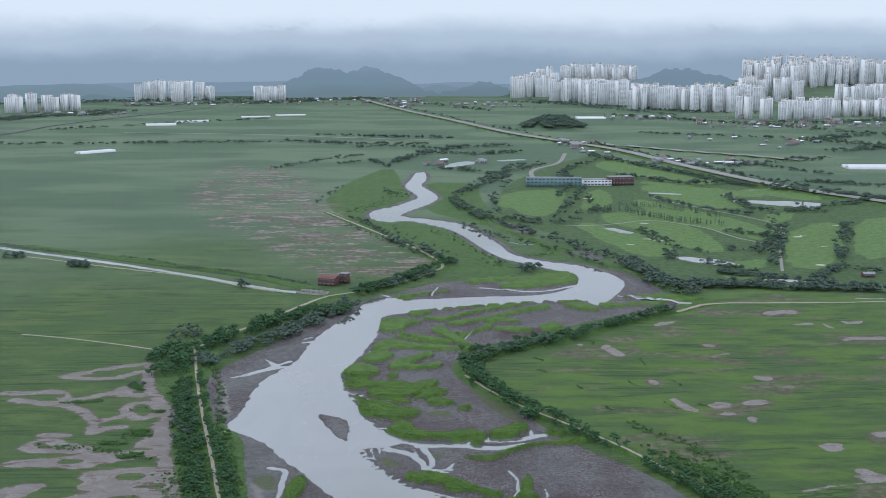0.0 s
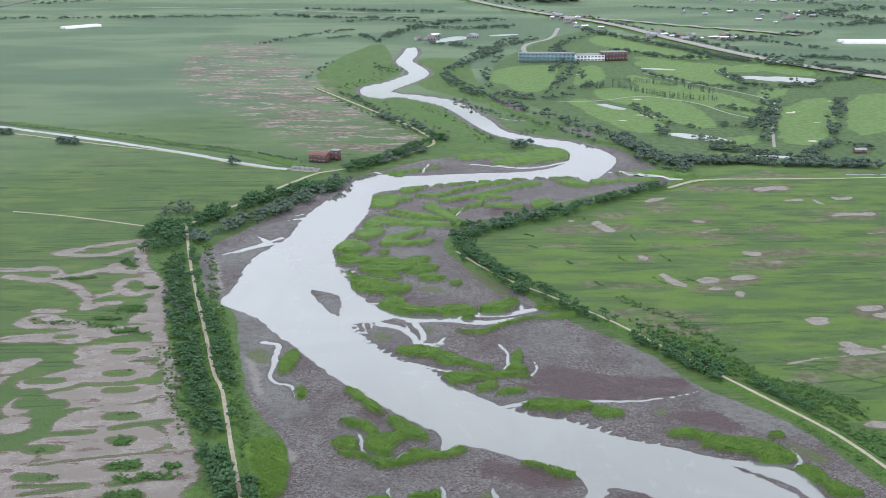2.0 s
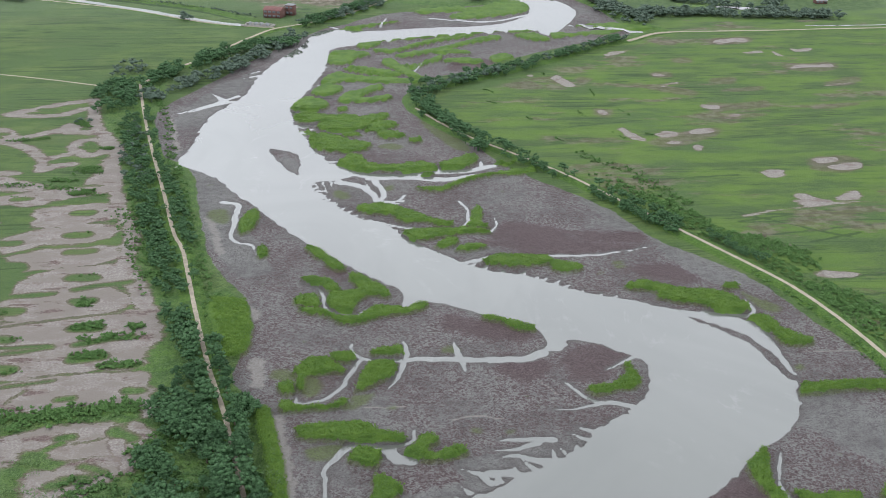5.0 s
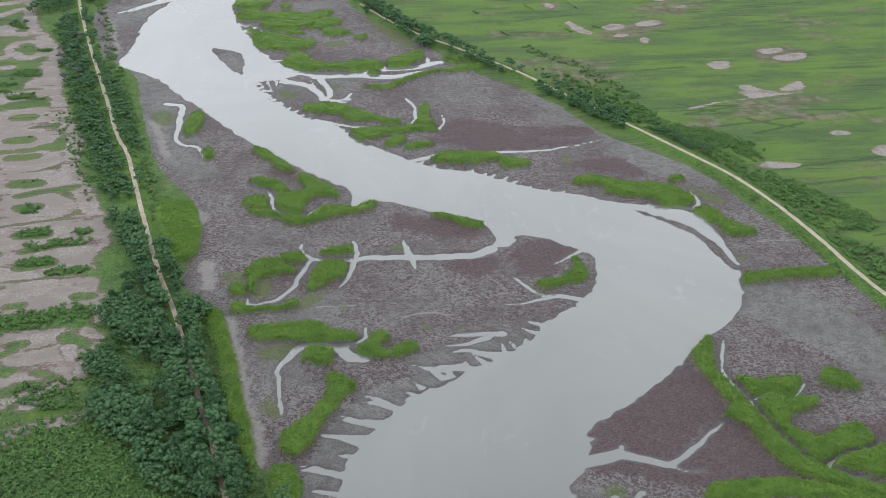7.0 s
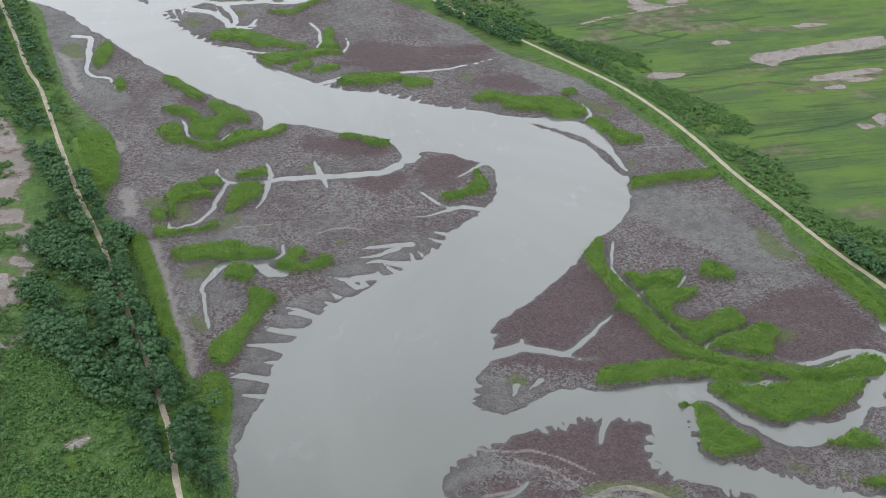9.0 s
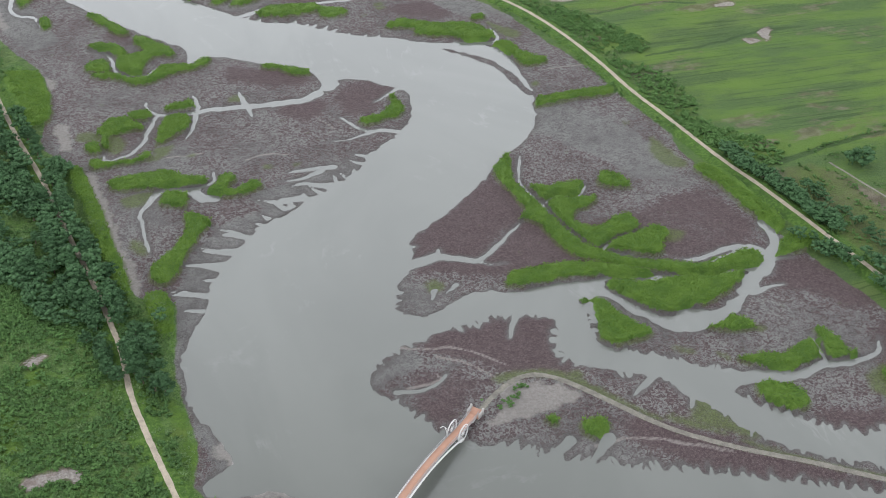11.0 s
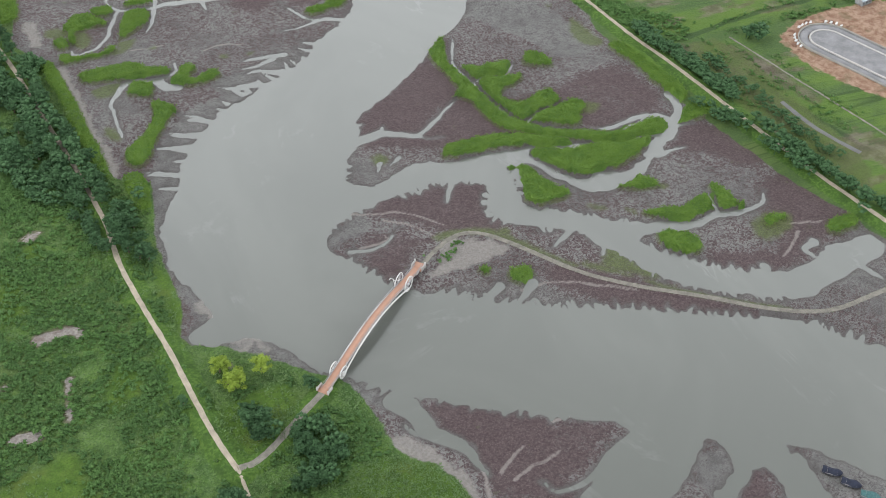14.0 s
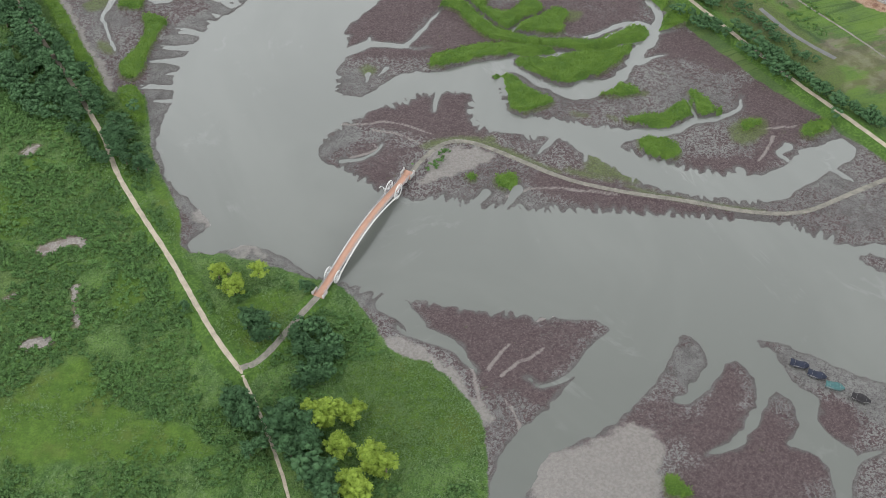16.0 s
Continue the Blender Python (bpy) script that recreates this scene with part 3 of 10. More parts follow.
creek(3.6, 0.4, [(24.9, 406.8), (24.4, 414.6), (23.8, 422.5)])
creek(3.4, 0.3, [(26.5, 405.1), (26.5, 400.6), (27, 395.6)])
creek(2.8, 0.4, [(2.5, 405.8), (1.6, 396.2), (-0.6, 389.5), (-2.5, 383.8)])
creek(2.6, 0.4, [(4, 406.5), (4, 415.6), (2.4, 424.2)])
creek(2.5, 0.3, [(36.2, 405.8), (37.6, 400.6)])
creek(3.4, 0.5, [(90.4, 365.6), (80.7, 370), (74.8, 370.1), (69.9, 375.6), (66.1, 383.9), (65, 386)])
creek(2, 0.2, [(74.7, 369.3), (66, 366.3), (56.6, 365.7)])
creek(2.2, 0.3, [(97.9, 406.8), (89.1, 400.6), (82.5, 394.6)])
creek(5.5, 0.5, [(4.9, 334.7), (-1.3, 336.5), (-4.2, 342.9), (-7.3, 343.8), (-14.7, 345.9), (-19, 342.8), (-22.2, 335.7), (-25.3, 331.3), (-24.3, 318.5), (-22.8, 302.8)])
creek(3, 0.6, [(-7.3, 344.2), (1.2, 343.9), (5.2, 347.2), (6.1, 354.4)])
creek(3, 0.3, [(48.9, 343.6), (39.7, 340.3), (31, 340.6)])
creek(2.2, 0.3, [(38, 327.3), (27.5, 327.6)])
creek(2, 0.3, [(32.9, 319.9), (25.4, 327.2), (19.3, 329.8)])
creek(2, 0.3, [(12.3, 307.8), (6.5, 311.2), (-0.3, 316)])
creek(2.2, 0.3, [(7.5, 295.8), (-1.1, 298.9), (-5.9, 301.5)])
creek(2.4, 0.4, [(3, 286.9), (-5.4, 290.9), (-11.1, 292.5)])
creek(2.2, 0.4, [(-2.5, 273.1), (-11.6, 276.5), (-16.2, 277.9)])
creek(3.6, 0.7, [(-92.6, 585.6), (-83.5, 582.3), (-82.8, 565.7), (-82.5, 550.7), (-82.2, 536.2), (-78.2, 529.8), (-69.6, 526.3), (-67.9, 519.8), (-67.5, 513)])
creek(3.6, 0.8, [(4.3, 452.5), (-3.3, 455.1), (-11.1, 453), (-15, 448), (-17.5, 446.2)])
creek(2.4, 0.5, [(-17.5, 446.2), (-27.6, 450.2), (-30.9, 456.5), (-31.5, 464.7), (-33.6, 473.4), (-37.4, 477.7), (-42.1, 479.8)])
creek(2.4, 1.2, [(-13.1, 555.8), (2.9, 546.8), (17.4, 542), (30.6, 540.4), (38.8, 549.7), (38.9, 568.1), (35.4, 581.2)])
creek(1.8, 0.4, [(48.1, 537.3), (52.7, 544.2), (52.3, 556.8)])
creek(3.4, 0.5, [(31.5, 498.9), (49.4, 508.1), (72.2, 506.8), (98.3, 506.5), (117, 511.8), (129.8, 518.4)])
creek(4, 0.6, [(-10.4, 615.4), (-4.7, 592.4), (-9.5, 582.4), (-2, 577.7), (8, 580.9)])
creek(9, 4, [(-11.9, 620.2), (5.9, 621.7), (28.2, 614.1), (45.3, 622.2)])
creek(4, 0.6, [(142.6, 439.9), (153, 438.1), (157.3, 447), (155.1, 454.9)])
creek(4.5, 1.2, [(150.4, 432.6), (154.1, 421.5), (154.6, 407.5), (155.2, 396.7), (155.2, 387.9)])
creek(5.5, 0.5, [(70.7, 272.3), (77.8, 274.2), (83.8, 274.5), (90.9, 271.3), (95.9, 267.9), (104, 275.4), (111.6, 280.6), (118.9, 287.5)])
creek(2, 0.2, [(82.7, 274), (84.2, 279.6)])
creek(1.5, 0.3, [(95.9, 267.9), (100.9, 264.5), (106.7, 264.1)])
creek(0.8, 1.8, [(133.5, 334.8), (127.1, 317.7), (127.8, 306.1), (132, 292.6), (136.6, 269.6), (145.2, 260.1), (157.8, 251.6), (176.9, 245.2), (188.3, 247.8), (197.8, 252.4), (202.2, 247.8)])
creek(6, 0.9, [(196.3, 235.9), (201.8, 240.8), (201.3, 248.2), (191.2, 252.9), (178.8, 249.3), (170.9, 249.5)])
creek(4.5, 3, [(203.1, 244.6), (208.8, 249.6), (210.9, 256.8), (209.4, 265.3)])
creek(3, 0.4, [(201.7, 241.6), (210.1, 241)])
creek(3, 0.3, [(186.5, 225.3), (194.2, 227.6), (200.3, 226.4)])
creek(1.2, 0.8, [(140.5, 245.6), (159.9, 242.3), (179, 237.6), (186.4, 237.6)])
creek(4, 0.4, [(183.5, 181.8), (191.2, 184.6), (199.2, 183), (208.7, 184.1), (214.1, 186), (217.5, 192.3)])
creek(1.6, 0.3, [(193.4, 186.4), (194.5, 192.6), (195.1, 199.9)])
creek(3.5, 0.3, [(136.8, 195.7), (128.2, 189.1), (123.5, 186.3)])
creek(4, 0.4, [(148.2, 179.7), (145, 183.5), (141, 177)])
creek(4, 0.6, [(98.7, 173.1), (94.1, 169.9), (89.6, 166.7)])
creek(4.5, 0.6, [(110.4, 170.8), (104.7, 164.8), (100.4, 162.5)])
creek(3.5, 0.5, [(196.4, 153.4), (194, 147)])
creek(4, 0.5, [(220.2, 159), (214, 156.9), (217.1, 151.5)])
creek(3, 0.4, [(229.1, 142.4), (232.8, 136.2), (234.7, 133.3)])
creek(2.6, 0.4, [(99.7, 233.8), (96.3, 227.4), (94.5, 223.2)])
creek(2.2, 0.3, [(84.5, 256.4), (79.1, 252.3)])
creek(2.4, 0.3, [(75.6, 255.4), (73.1, 248.4)])
creek(2.4, 0.4, [(51.4, 207.1), (59.1, 206.2), (65.5, 208.1), (69.8, 211.1)])
creek(9, 0.8, [(48.5, 132.8), (52.2, 124.9), (54.4, 115.8), (59.3, 112.2), (63.8, 107.6), (65.5, 101), (67.2, 94.6)])
creek(1, 1.2, [(47.1, 121.4), (50.4, 115.7), (56.5, 113.1)])
creek(3.6, 0.5, [(115.5, 95.8), (108, 92), (99.9, 86.1), (91.5, 82.8), (85, 82.6), (82.4, 87.6)])
creek(9, 4, [(-36.9, 641.9), (-19.8, 624.9), (2.9, 621.6), (22.6, 629), (42.2, 628.7), (52.5, 635.4), (67.9, 640.1)])
creek(3, 0.5, [(50.9, 635.4), (51.8, 648.5)])
creek(3, 0.5, [(25.9, 628.9), (25.5, 635.8)])
creek(4, 0.5, [(-108.6, 792.8), (-117.1, 781.3), (-125.5, 771.6), (-135.5, 760.8), (-142.1, 754.1)])
creek(3, 0.3, [(-115.1, 781.3), (-122.7, 793), (-128.8, 802)])
creek(1.5, 0.2, [(-94.1, 847.1), (-106.3, 842.4), (-114.2, 837.6)])
creek(1.5, 0.2, [(-94.8, 834.1), (-106.5, 826.3)])
creek(3, 0.6, [(-64.8, 720.6), (-47.6, 710.5)])
creek(2, 0.4, [(-44.2, 787.2), (-39.8, 780)])
creek(0.5, 1.6, [(21.1, 845), (17.1, 856.9), (8.5, 865.6), (24.1, 879.4)])
mud_bar(1.6, 3.2, [(126.6, 438.6), (139, 426.5), (148.4, 413), (151.5, 398.9), (154.4, 387)])
mud_bar(1, 5, [(162.1, 76.9), (169, 68.3), (173.5, 61.4)])
mud_bar(2, 6, [(215.5, 99), (226.1, 88.3)])
FLAT_WEST = [(53.6, 46.2), (61.5, 69.9), (62, 81.7), (56.6, 101.1), (42.3, 110.8), (41.3, 123.3), (38.7, 134.2), (34, 146.6), (26.8, 150.4), (-0.9, 173.4), (-16.7, 178.9), (-13.6, 192.1), (-14.7, 212.8), (-18.3, 233.8), (-15.7, 259.4), (-16.1, 274.6), (-27.2, 276.3), (-30, 281.9), (-34.4, 303.2), (-38.8, 328.2), (-45.8, 352.2), (-44.1, 366.2), (-56.4, 378.2), (-64.8, 393), (-63, 407.6), (-59.1, 429.3), (-64.4, 461.2), (-76.5, 482.8), (-88.5, 506.8), (-99.9, 557.4), (-116.7, 643.2), (-142.3, 664.5), (-158.9, 747.8), (-153.5, 774.9), (-130.1, 831.5), (-100.9, 914.8), (-77.2, 966.6), (-55.4, 1010)]
FLAT_EAST = [(5, 1040), (26.6, 1077), (114.4, 1102), (184.1, 1128), (198.9, 1024), (211, 969.9), (165.7, 945.5), (103.6, 897.9), (51.1, 846.2), (16.5, 828.8), (9.8, 786.3), (19, 755.3), (40.1, 716.3), (51.6, 669.7), (68.4, 628.2), (112.8, 569.2), (129.1, 523.1), (147.2, 500.7), (166.2, 473.8), (175.7, 440.1), (183.7, 415.2), (193.6, 383.7), (199, 360.4), (203, 341.1), (199.5, 316.1), (218.2, 235.3), (225.2, 212.4), (229.1, 195.3), (239, 175.8), (245, 155.8), (249.6, 145), (254.2, 130.7), (276.3, 60.4), (196.3, -39.1), (46.5, 11.1)]
marsh_shape(FLAT_WEST + FLAT_EAST)
reed_bed(3, 4, [(164.1, 997.1), (200.5, 1006), (212.4, 989.5)])
reed_bed(2.5, 3, [(102.6, 980.5), (127.6, 984.4)])
reed_bed(5, 4, [(42.1, 1064), (79.9, 1076), (122.5, 1075)])
reed_bed(2, 2, [(-25.1, 1005), (5, 1023)])
reed_bed(2.5, 2.5, [(135.5, 969.1), (183.2, 964)])
sand(1.3, 1.1, [(-7.6, 122.6), (-4.6, 117.2)])
sand(0.6, 0.9, [(14.6, 133.8), (20.2, 136.1)])
ooze(6, 6, [(12.9, 303.5), (0.9, 285.2), (-7.9, 261.8), (-13.1, 246)])
comb(4.5, 2.4, 1, [(77.7, 174.8), (104.3, 160.7), (132.7, 147.5), (168.1, 132.1), (190.8, 122.2), (210.3, 107.9)])
pan_way(2.6, 2, [(-255.6, 752.8), (-242.6, 762.1), (-226.5, 774.8), (-208.7, 783.3)])
pan_way(2, 1.6, [(-252.9, 749.7), (-231, 746.5), (-215.1, 752.5), (-203.9, 771.5)])
pan_way(1.6, 3, [(-206.3, 784.6), (-200.1, 752.4), (-190.3, 719.9), (-176.9, 695), (-167, 676.7), (-165.8, 654.7), (-160.6, 627.1), (-155.4, 609.9)])
pan_shape([(-170.5, 654.7), (-165.4, 659.5), (-152.7, 614.1), (-165.6, 616.3), (-172.2, 616.3), (-168.2, 636.1)])
pan_way(1.8, 2, [(-155.4, 609.9), (-149.9, 589.6), (-141.9, 566.8), (-133.2, 549), (-129.5, 532.2), (-128.4, 510.2), (-123.2, 492.7), (-113.7, 470.8)])
pan_way(3, 2, [(-283.8, 714.8), (-265.3, 714.7), (-250.4, 720.2), (-239.2, 703.4), (-235.8, 690), (-221.2, 679.6), (-209, 659.7)])
pan_way(2.4, 2, [(-270.5, 700.9), (-251.3, 692.8), (-237.1, 694.3), (-225.9, 706.1), (-211.6, 714.4), (-188.4, 708.7)])
pan_way(3, 3, [(-211.6, 714.4), (-207, 728.6), (-204.2, 711.5)])
pan_way(1.8, 1.8, [(-195.6, 679.4), (-194.6, 694.1), (-185.3, 696.1), (-176.7, 687.1), (-173.6, 674.2), (-177.7, 665.4), (-185.6, 665.4), (-195.6, 679.4)])
pan_way(1.2, 1.2, [(-209, 659.7), (-197.6, 663.5), (-192.7, 674.3)])
pan_way(1.6, 1.6, [(-208.3, 657.3), (-203.7, 636.3), (-200.3, 645.4), (-187.5, 649)])
pan_shape([(-237.3, 612.4), (-227.1, 629.7), (-205.2, 616.5), (-195.8, 614.3), (-194.7, 605.9), (-212.7, 608.1), (-226.4, 606.1)])
pan_way(1.6, 1.6, [(-230.1, 634.2), (-216.5, 634.1)])
pan_shape([(-236.4, 586.2), (-230.8, 594), (-208.8, 595.9), (-198.4, 603.9), (-178.9, 605.9), (-164, 609.9), (-156.3, 601.6), (-178.4, 593.8), (-193.2, 582.1), (-211.2, 586.1), (-227.9, 586.1)])
pan_shape([(-189.5, 574.5), (-173.3, 580.1), (-152, 583.8), (-150.2, 570.5), (-145.4, 561.4), (-154.3, 559.6), (-165.8, 552.6), (-184.3, 552.7), (-183.5, 563.4)])
pan_shape([(-224.1, 552.9), (-215.3, 558.2), (-204.3, 559.2), (-205.5, 552.8), (-222.8, 549.5)])
pan_shape([(-222.8, 549.5), (-208.6, 550.1), (-207.9, 544.3), (-219.3, 539.9)])
pan_shape([(-204.6, 527.7), (-189.3, 539.1), (-179.3, 549.3), (-164.8, 549.2), (-146.3, 554.3), (-140.1, 538.9), (-154.7, 530.7), (-173.4, 529.2), (-186.8, 519.7), (-196.8, 519.8)])
pan_shape([(-217.8, 536), (-213.3, 534.3), (-214.2, 526.2)])
pan_shape([(-200.7, 506.1), (-184.8, 513.5), (-170.5, 519.6), (-138.2, 525.8), (-132.1, 510.2), (-145.3, 504.4), (-159.1, 501.5), (-176.3, 498.7), (-190, 510.5), (-190.7, 491.6), (-197.4, 490.2)])
pan_shape([(-198.9, 484.6), (-188.1, 487.4), (-183.5, 472.5), (-194.1, 471.8)])
pan_shape([(-169.9, 471.1), (-170, 490.1), (-157.4, 495.7), (-137.2, 501.4), (-127.6, 501.3), (-124.3, 487), (-135, 473.5), (-147, 467.1), (-169, 468.5)])
pan_shape([(-198.1, 486.7), (-188.4, 489.4), (-183.4, 472.7), (-193.2, 472.9)])
pan_shape([(-168.8, 472.6), (-170.4, 489.2), (-151.9, 500.6), (-139, 497.5), (-129.4, 503.3), (-124.9, 488.7), (-144.3, 480.5), (-145.2, 475), (-128.3, 477.6), (-120, 466.7), (-116.3, 460.2), (-126.1, 454), (-147.3, 445.6), (-163.4, 444.6), (-176.1, 459.6), (-170.9, 464.7), (-153, 469.7)])
pan_shape([(-185, 449.7), (-174.7, 452.1), (-171.1, 444.7), (-181.1, 438.8)])
pan_shape([(-194.3, 430.8), (-180.3, 436.4), (-155.7, 444.5), (-129.4, 449.1), (-108.2, 453.8), (-97.3, 432.1), (-101.4, 420.9), (-103.2, 414.4), (-102, 403.9), (-119.7, 402), (-137.3, 400.2), (-146.5, 394.4), (-161.1, 396.5), (-170.5, 408.8), (-186.6, 411)])
pan_way(1.6, 2.4, [(-129.4, 503.3), (-120.1, 483), (-111.4, 464), (-107.1, 453.8)])
pan_shape([(-167.3, 383.8), (-157.4, 389.3), (-146.2, 390.9), (-127.1, 397.4), (-100.3, 398.6), (-96.7, 385.7), (-96.1, 378), (-110.2, 376.6), (-124.2, 375.1), (-142.3, 372), (-150.7, 368.6), (-160.8, 365.3)])
pan_shape([(-140.9, 349.5), (-137.4, 352.7), (-123.9, 360), (-113, 360.5), (-101.6, 359.4), (-101.6, 355.1), (-112.7, 352.1), (-120.9, 355.6), (-122.7, 349), (-137.5, 344.6)])
pan_shape([(-119.1, 345.7), (-99.7, 350.9), (-96.4, 356.6), (-92.5, 360), (-90.8, 351.4), (-93, 344.9), (-104.8, 342.1), (-116, 340.8)])
pan_way(0.6, 0.6, [(-100.1, 397.6), (-93.3, 376.1), (-90.5, 368.7)])
pan_way(0.6, 0.5, [(-94.3, 360), (-89.6, 354.8), (-87.4, 353)])
pan_shape([(-151.9, 345), (-139.6, 345.4), (-131.2, 341.2), (-135, 336.7), (-148.6, 335.5)])
pan_shape([(-114.5, 335.6), (-103.9, 339), (-91.8, 339.5), (-90, 334.2), (-96.8, 329.4), (-103.1, 322.5), (-105.4, 314.1), (-107.4, 315.7), (-106.2, 321.3), (-111.8, 320.4), (-117, 328.2), (-114.3, 331)])
pan_shape([(-124.7, 331.9), (-117.4, 329.7), (-111.5, 318.9), (-114.2, 316.3), (-120.9, 316.9)])
pan_way(0.9, 0.7, [(-109.8, 298.2), (-105.9, 301.8), (-100.8, 304), (-92.3, 305.9), (-82.4, 309.9)])
pan_green(2.4, 2.4, [(-236.3, 762), (-225.6, 762)])
pan_green(2.4, 2.4, [(-216.6, 768.3), (-209, 770.2)])
pan_green(2.2, 2.2, [(-259.7, 708), (-245.1, 709)])
pan_green(2, 2, [(-189.5, 680.4), (-184.1, 681.5)])
pan_green(3, 3, [(-182.9, 643), (-173.2, 640.7)])
pan_green(2.2, 2.2, [(-174.6, 600.6), (-167.7, 601.7)])
pan_green(2, 2, [(-204.7, 591.9), (-198, 593)])
pan_green(2.6, 2.6, [(-166.6, 570.6), (-159.8, 570.6)])
pan_green(2.4, 2.4, [(-162.5, 540.7), (-154.1, 540.6)])
pan_green(2.4, 2.4, [(-198.1, 530.9), (-186.6, 530.9)])
pan_green(2.2, 2.2, [(-157.7, 518.6), (-146.7, 519.5)])
pan_green(3, 3, [(-194.5, 516.7), (-178.3, 490.1)])
pan_green(2.4, 2.4, [(-148.3, 488.6), (-138.8, 488.5)])
pan_green(1.6, 1.6, [(-228.6, 620.9), (-221.3, 614.5)])
pan_green(2, 2, [(-146.7, 489.8), (-139.5, 489.7)])
pan_green(1.6, 1.6, [(-144.3, 476.4), (-121.3, 483)])
pan_green(2.2, 2.2, [(-141, 463.6), (-134.3, 464.3)])
pan_green(2.6, 2.6, [(-134.3, 438.3), (-126.7, 438.2)])
pan_green(2.2, 2.2, [(-167.7, 427.8), (-159.8, 428.2)])
pan_green(1.2, 1.2, [(-164.1, 414), (-140.3, 421.3)])
pan_green(2.6, 2.6, [(-161.7, 402.5), (-152.2, 402.8)])
pan_green(1.6, 1.6, [(-130.4, 423.4), (-109.7, 429.9)])
pan_green(2.4, 2.4, [(-128.3, 411.5), (-119.3, 412.4)])
pan_green(1.6, 1.6, [(-116.2, 404.1), (-102.2, 404.9)])
pan_green(4, 4, [(-192.1, 504), (-178.8, 500.9)])
pan_green(2.6, 2.6, [(-173.3, 454.5), (-164.3, 454.4)])
pan_green(1.6, 1.6, [(-190.9, 466.2), (-153.7, 472.4)])
pan_green(0.7, 0.7, [(-169.5, 439.9), (-119.1, 452.7)])
pan_green(1.8, 1.8, [(-102.4, 384.9), (-97.5, 384.7)])
pan_green(1.5, 1.5, [(-126.6, 380.4), (-122.3, 380.7)])
pan_green(1.6, 1.6, [(-120, 352.3), (-115.9, 353.8)])
pan_green(1, 1, [(-156.8, 387.4), (-132.3, 394.5)])
pan_green(1.2, 1.2, [(-167.7, 420.7), (-140.9, 422.2)])
pan_green(2, 2, [(-170.7, 429.8), (-161, 429.5)])
pan_green(2.4, 2.4, [(-134.4, 438.1), (-127, 439.1)])
pan_green(2.4, 2.4, [(-161.4, 401.4), (-151.9, 403.2)])
pan_green(0.6, 0.6, [(-145, 377.5), (-141, 386.9)])
pan_green(2, 2, [(-101, 356.8), (-94.4, 351.5)])
pan_green(1.2, 1.2, [(-107.4, 335), (-98.9, 331.1)])
pan_green(1.2, 1.2, [(-111.8, 327.7), (-103.5, 328.5)])
pan_green(1.4, 1.4, [(-115.9, 323.7), (-109.8, 326)])
rough_ground([(-170.6, 1577), (-154, 1830), (-93.3, 2077), (-64.7, 1829), (-40.5, 1576), (-99.1, 1524), (-80.3, 1450), (-8.6, 1404), (43.5, 1302), (72.1, 1135), (57.9, 1079), (4.1, 1107), (-18.8, 1166), (-74.5, 1342)])
rough_ground([(-37.9, 1829), (51.4, 1828), (58, 1522), (109.1, 1403), (72.3, 1361), (19.7, 1449), (-24.3, 1523)])
rough_ground([(53.1, 984.4), (105.9, 1018), (111.2, 972.9), (52.2, 966.9)])
rough_ground([(93.7, 1283), (146.8, 1246), (157, 1180), (110, 1180)])
rough_ground([(154.9, 1004), (217.6, 1015), (230.4, 980.7), (191, 955), (136.5, 943), (129.6, 964.1)])
rough_ground([(4, 1080), (70.4, 1106), (128.6, 1134), (131.8, 1066), (97.6, 1041), (35.6, 1054)])
marsh_shape([(48.3, 1451), (89.3, 1419), (109.6, 1323), (71.4, 1343)])
marsh_shape([(-42.2, 1020), (4, 1070), (46.4, 1061), (124, 1043), (119.9, 1007), (-36.2, 994.6)])
marsh_shape([(174.8, 1122), (199.9, 1121), (192.1, 1029), (162.7, 1022)])
marsh_shape([(116.1, 1249), (167.4, 1214), (166.9, 1166), (133.7, 1182)])
reed_bed(2.4, 3, [(-34.4, 943.3), (13.2, 957.4), (62.4, 974.2), (113, 989.3)])
reed_bed(4, 3, [(138.6, 958.5), (169.6, 971.1), (200.6, 979.6)])
reed_bed(4, 3, [(-41.3, 997.4), (-16.4, 1009)])
field_mud([(-403.1, 1980), (-364.9, 2099), (-287.5, 2060), (-197, 1784), (-155.4, 1540), (-98.2, 1374), (-26.9, 1223), (-8.2, 1168), (-45.7, 1087), (-99.6, 1082), (-139.3, 1144), (-199.2, 1276), (-279.7, 1396), (-350, 1595)])
golf_ground([(62.2, 1464), (93, 1783), (203.5, 2116), (296.5, 2274), (413, 2021), (488.7, 1818), (577.4, 1682), (641.8, 1592), (485.5, 1060), (322.8, 1047), (244.2, 1048), (203.5, 1114), (140.7, 1313)])
fairway_shape([(95, 1724), (195.5, 1756), (152.5, 1531), (66.6, 1548)])
fairway_shape([(177.7, 1521), (217.2, 1722), (247, 1755), (241.7, 1601), (211, 1546)])
fairway_shape([(160.9, 1403), (182, 1434), (216.9, 1339), (251.8, 1245), (240.9, 1188), (206.5, 1195), (182.6, 1282)])
fairway_shape([(204.3, 1495), (245, 1520), (300.3, 1423), (313.8, 1299), (300.3, 1227), (253.8, 1256), (240.2, 1359), (202, 1424)])
fairway_shape([(266.5, 1659), (314.9, 1572), (376.1, 1446), (395.5, 1337), (366.5, 1280), (327.4, 1358), (273.5, 1470)])
fairway_shape([(295.4, 1789), (374.1, 1788), (412.8, 1657), (423.6, 1544), (362.9, 1545), (325.8, 1629)])
